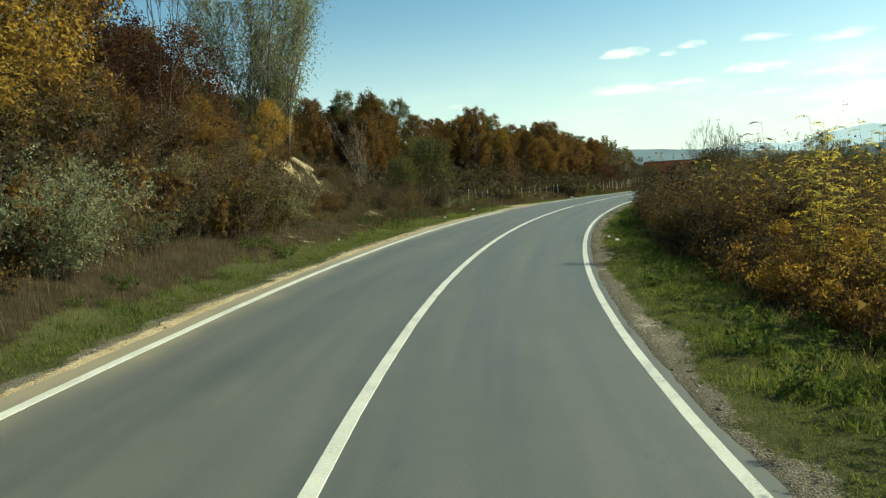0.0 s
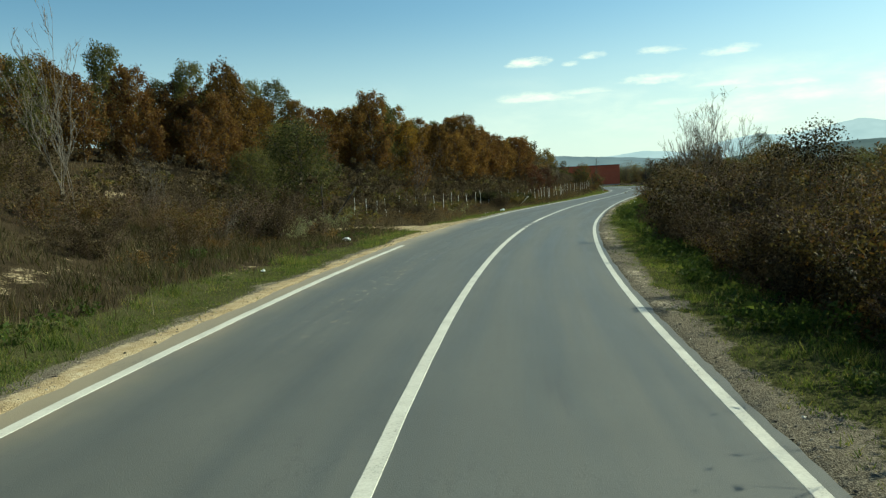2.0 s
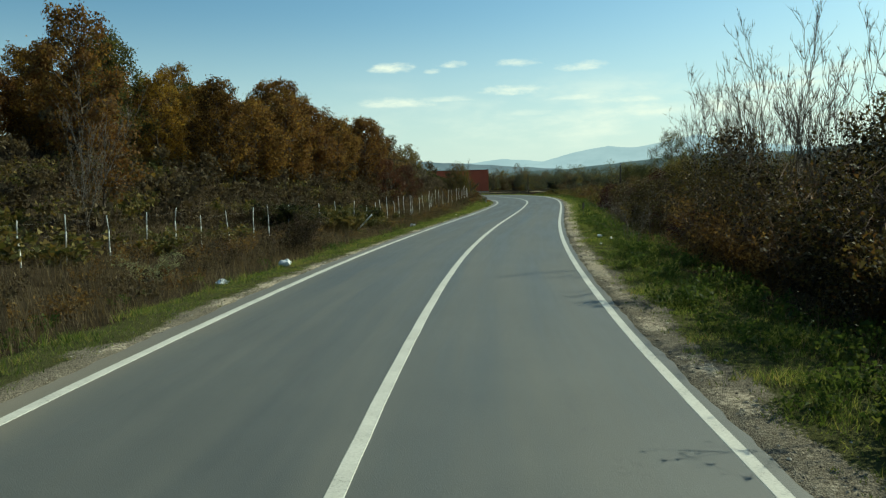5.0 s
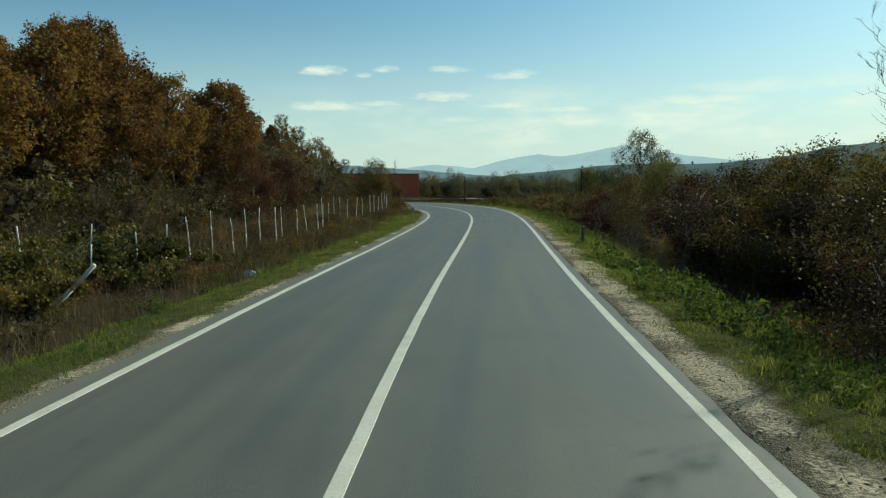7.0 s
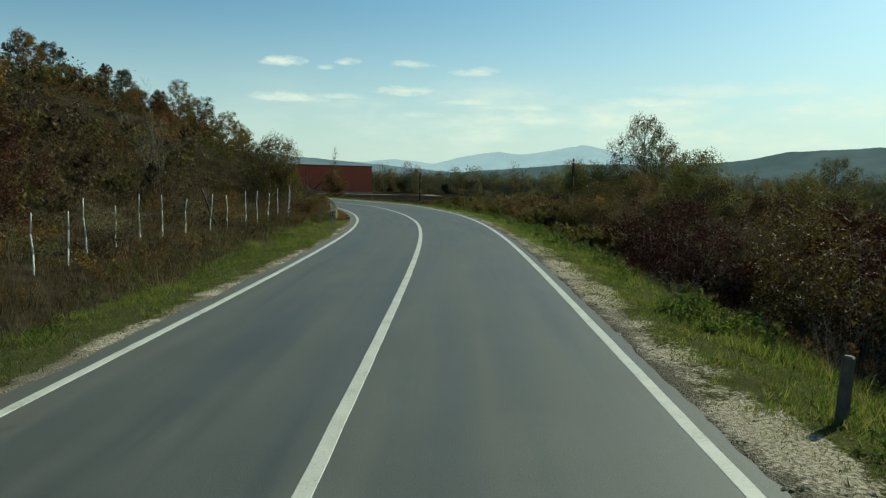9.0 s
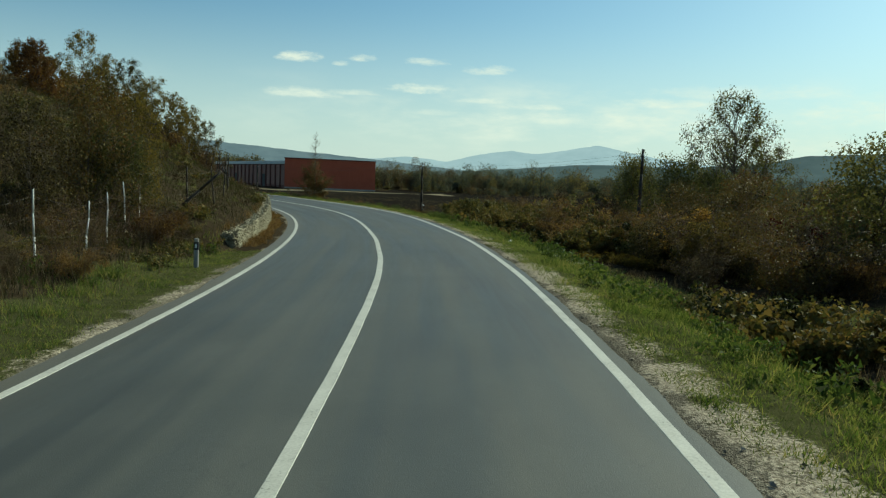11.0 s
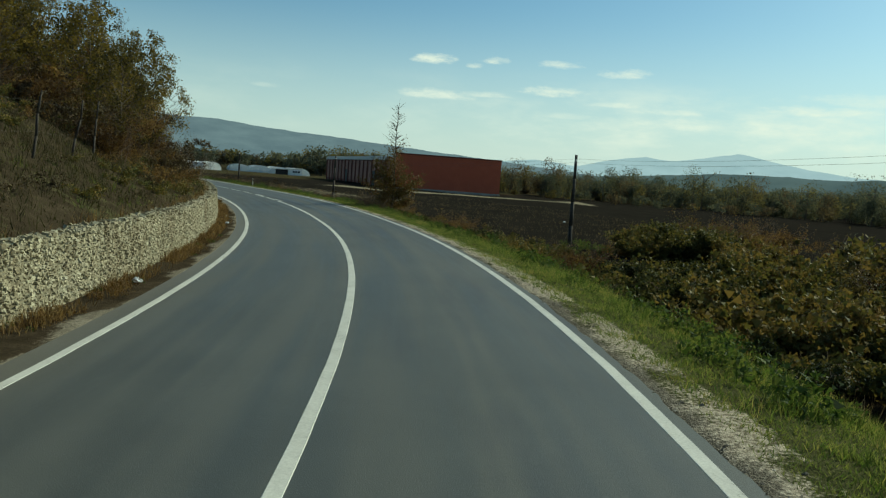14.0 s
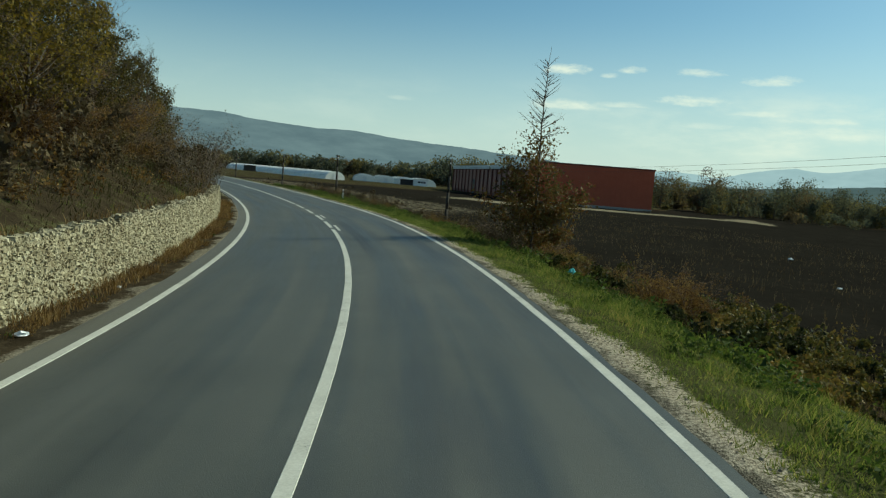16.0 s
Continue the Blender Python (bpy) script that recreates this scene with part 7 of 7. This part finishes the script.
# ---------------------------------------------------------------- the stone wall
STONE, n_, b_ = material("rubble_stone", .9, .25)
at_ = n_.add("ShaderNodeTexCoord").outputs["Object"]
one_ = n_.math("ADD", n_.math("MULTIPLY", n_.add("ShaderNodeObjectInfo").outputs["Random"], .5), n_.math("MULTIPLY", n_.add("ShaderNodeNewGeometry").outputs["Random Per Island"], .5))
grain_ = n_.noise(at_, 40, 4, .6)
stone_col = n_.ramp(n_.math("ADD", n_.math("MULTIPLY", one_, .6), n_.math("MULTIPLY", grain_, .4)), [(.2, (.18, .15, .09)), (.42, (.33, .295, .195)), (.6, (.46, .425, .30)), (.8, (.61, .58, .45))])
runs_ = n_.add("ShaderNodeMapping", Vector=n_.add("ShaderNodeNewGeometry").outputs["Position"], Scale=(1, 1, .35)).outputs[0]
stain_ = n_.span(n_.math("ADD", n_.math("MULTIPLY", n_.noise(runs_, .55, 3, .5), .6), n_.math("MULTIPLY", n_.noise(runs_, 3.2, 4, .6), .4)), .50, .62, 0, .7)
n_.put(b_.inputs["Base Color"], n_.mix(stain_, stone_col, (.20, .165, .10)))
bump(n_, b_, grain_, .6, .01)
MORTAR = grainy("mortar", (.13, .11, .075), (.27, .24, .17), 2.5, .95, 45, .8, .02)
W_S0, W_S1 = 148.2, 223.0


def wall_top(s):
    return level(s) + fall(s) * -4.3 + np.interp(s, [147.8, 152, 158, 164, 167, 200, 219, 223], [.48, .60, .76, .94, 1.1, 1.12, 1.0, .5]) + .05 * wave(s, s * 0, .9, 21)


def face(s, h):
    """Distance of the wall's face from the road's middle at the height h over its foot."""
    return -4.36 - .08 * h


ws = np.arange(W_S0, W_S1 + .01, .4)
rows_ = []
foot = level(ws) + fall(ws) * -4.3 - .25
top_ = wall_top(ws) - .13
for dd, zz in ((-4.345, foot), (-4.445, top_), (-4.86, top_ + .02), (-4.95, foot)):
    x, y = plan(ws, dd)
    rows_.append(np.stack([x, y, zz], 1))
v = np.stack(rows_, 1).reshape(-1, 3)
i = np.arange(len(ws) * 4).reshape(-1, 4)
f = np.stack([i[:-1, :-1], i[:-1, 1:], i[1:, 1:], i[1:, :-1]], -1).reshape(-1, 4)
f = np.concatenate([f, i[:1, ::-1], i[-1:, :]])
wall = tagged(new("retaining_wall", mesh_of("retaining_wall", v, f, MORTAR)), "low retaining wall of pale rubble stone along the road", "stone wall", kind="structure")
JOINTS = np.arange(151.2, 223, 5.15)
r = np.random.default_rng(404)
CUBE = np.array([(x, y, z) for x in (-.5, .5) for y in (-.5, .5) for z in (-.5, .5)])
CF = np.array([[0, 1, 3], [0, 3, 2], [4, 6, 7], [4, 7, 5], [0, 4, 5], [0, 5, 1], [2, 3, 7], [2, 7, 6], [0, 2, 6], [0, 6, 4], [1, 5, 7], [1, 7, 3]])
# the built-in stones leave out the two sides that lie in the mortar
CF_OPEN = np.array([f_ for f_ in CF.tolist() if not (all(CUBE[j][1] > 0 for j in f_) or all(CUBE[j][2] < 0 for j in f_))])
shapes = [CUBE * (1 + r.normal(size=(8, 1)) * .14) + r.normal(size=(8, 3)) * .13 for _ in range(10)]
stone_me = [mesh_of("stone", q, CF, STONE) for q in shapes]
jv, jf, n0, single = [], [], 0, 0
for row in range(36):
    s = W_S0 + .1
    h = .02 + row * .0325
    while s < W_S1 - .1:
        w = r.uniform(.028, .066)
        mid_s = s + w / 2
        s += w * r.uniform(.82, 1.0)
        base = float(level(mid_s) + fall(mid_s) * -4.3)
        hh = h + r.normal() * .015
        if hh > float(wall_top(mid_s)) - base + r.uniform(-.05, .06) or float(np.abs(JOINTS - mid_s).min()) < .035 or r.uniform() < .02:
            continue
        x, y = plan(mid_s, face(mid_s, hh) + r.uniform(-.012, .016))
        m = pose(float(x), float(y), base + hh, r.normal() * 9, r.normal() * 18, heading(mid_s) + 90 + r.normal() * 8) @ Matrix.Diagonal((w * r.uniform(.9, 1.2), r.uniform(.07, .12), r.uniform(.026, .052), 1))
        k = int(r.integers(10))
        if 168.5 < mid_s < 169.3 and single < 300:
            part("stone", stone_me[k], wall, m=m)
            single += 1
        else:
            q = shapes[k] @ np.array(m.to_3x3()).T + np.array(m.translation)
            jv.append(q)
            jf.append(CF_OPEN + n0)
            n0 += 8
for k in range(110):        # the wall's near end
    dd, hh = r.uniform(-4.92, -4.38), r.uniform(0, .48)
    x, y = plan(W_S0 - r.uniform(.0, .03), dd)
    base = float(level(W_S0) + fall(W_S0) * -4.3)
    m = pose(float(x), float(y), base + hh, r.normal() * 14, r.normal() * 14, heading(W_S0) + r.normal() * 12) @ Matrix.Diagonal((r.uniform(.05, .11), r.uniform(.06, .12), r.uniform(.04, .08), 1))
    jv.append(shapes[k % 10] @ np.array(m.to_3x3()).T + np.array(m.translation))
    jf.append(CF + n0)
    n0 += 8
for k in range(5200):       # the uneven top
    mid_s = r.uniform(W_S0, W_S1 - .2)
    x, y = plan(mid_s, r.uniform(-4.88, -4.42))
    m = pose(float(x), float(y), float(wall_top(mid_s)) - .10 + r.uniform(-.02, .05), r.normal() * 16, r.normal() * 20, r.uniform(0, 360)) @ Matrix.Diagonal((r.uniform(.06, .13), r.uniform(.05, .10), r.uniform(.05, .10), 1))
    jv.append(shapes[k % 10] @ np.array(m.to_3x3()).T + np.array(m.translation))
    jf.append(CF + n0)
    n0 += 8
rest = part("stonework", mesh_of("stonework", np.concatenate(jv), np.concatenate(jf), STONE), wall, "rubble stones of the rest of the wall")
rest["kind"] = "stuff"
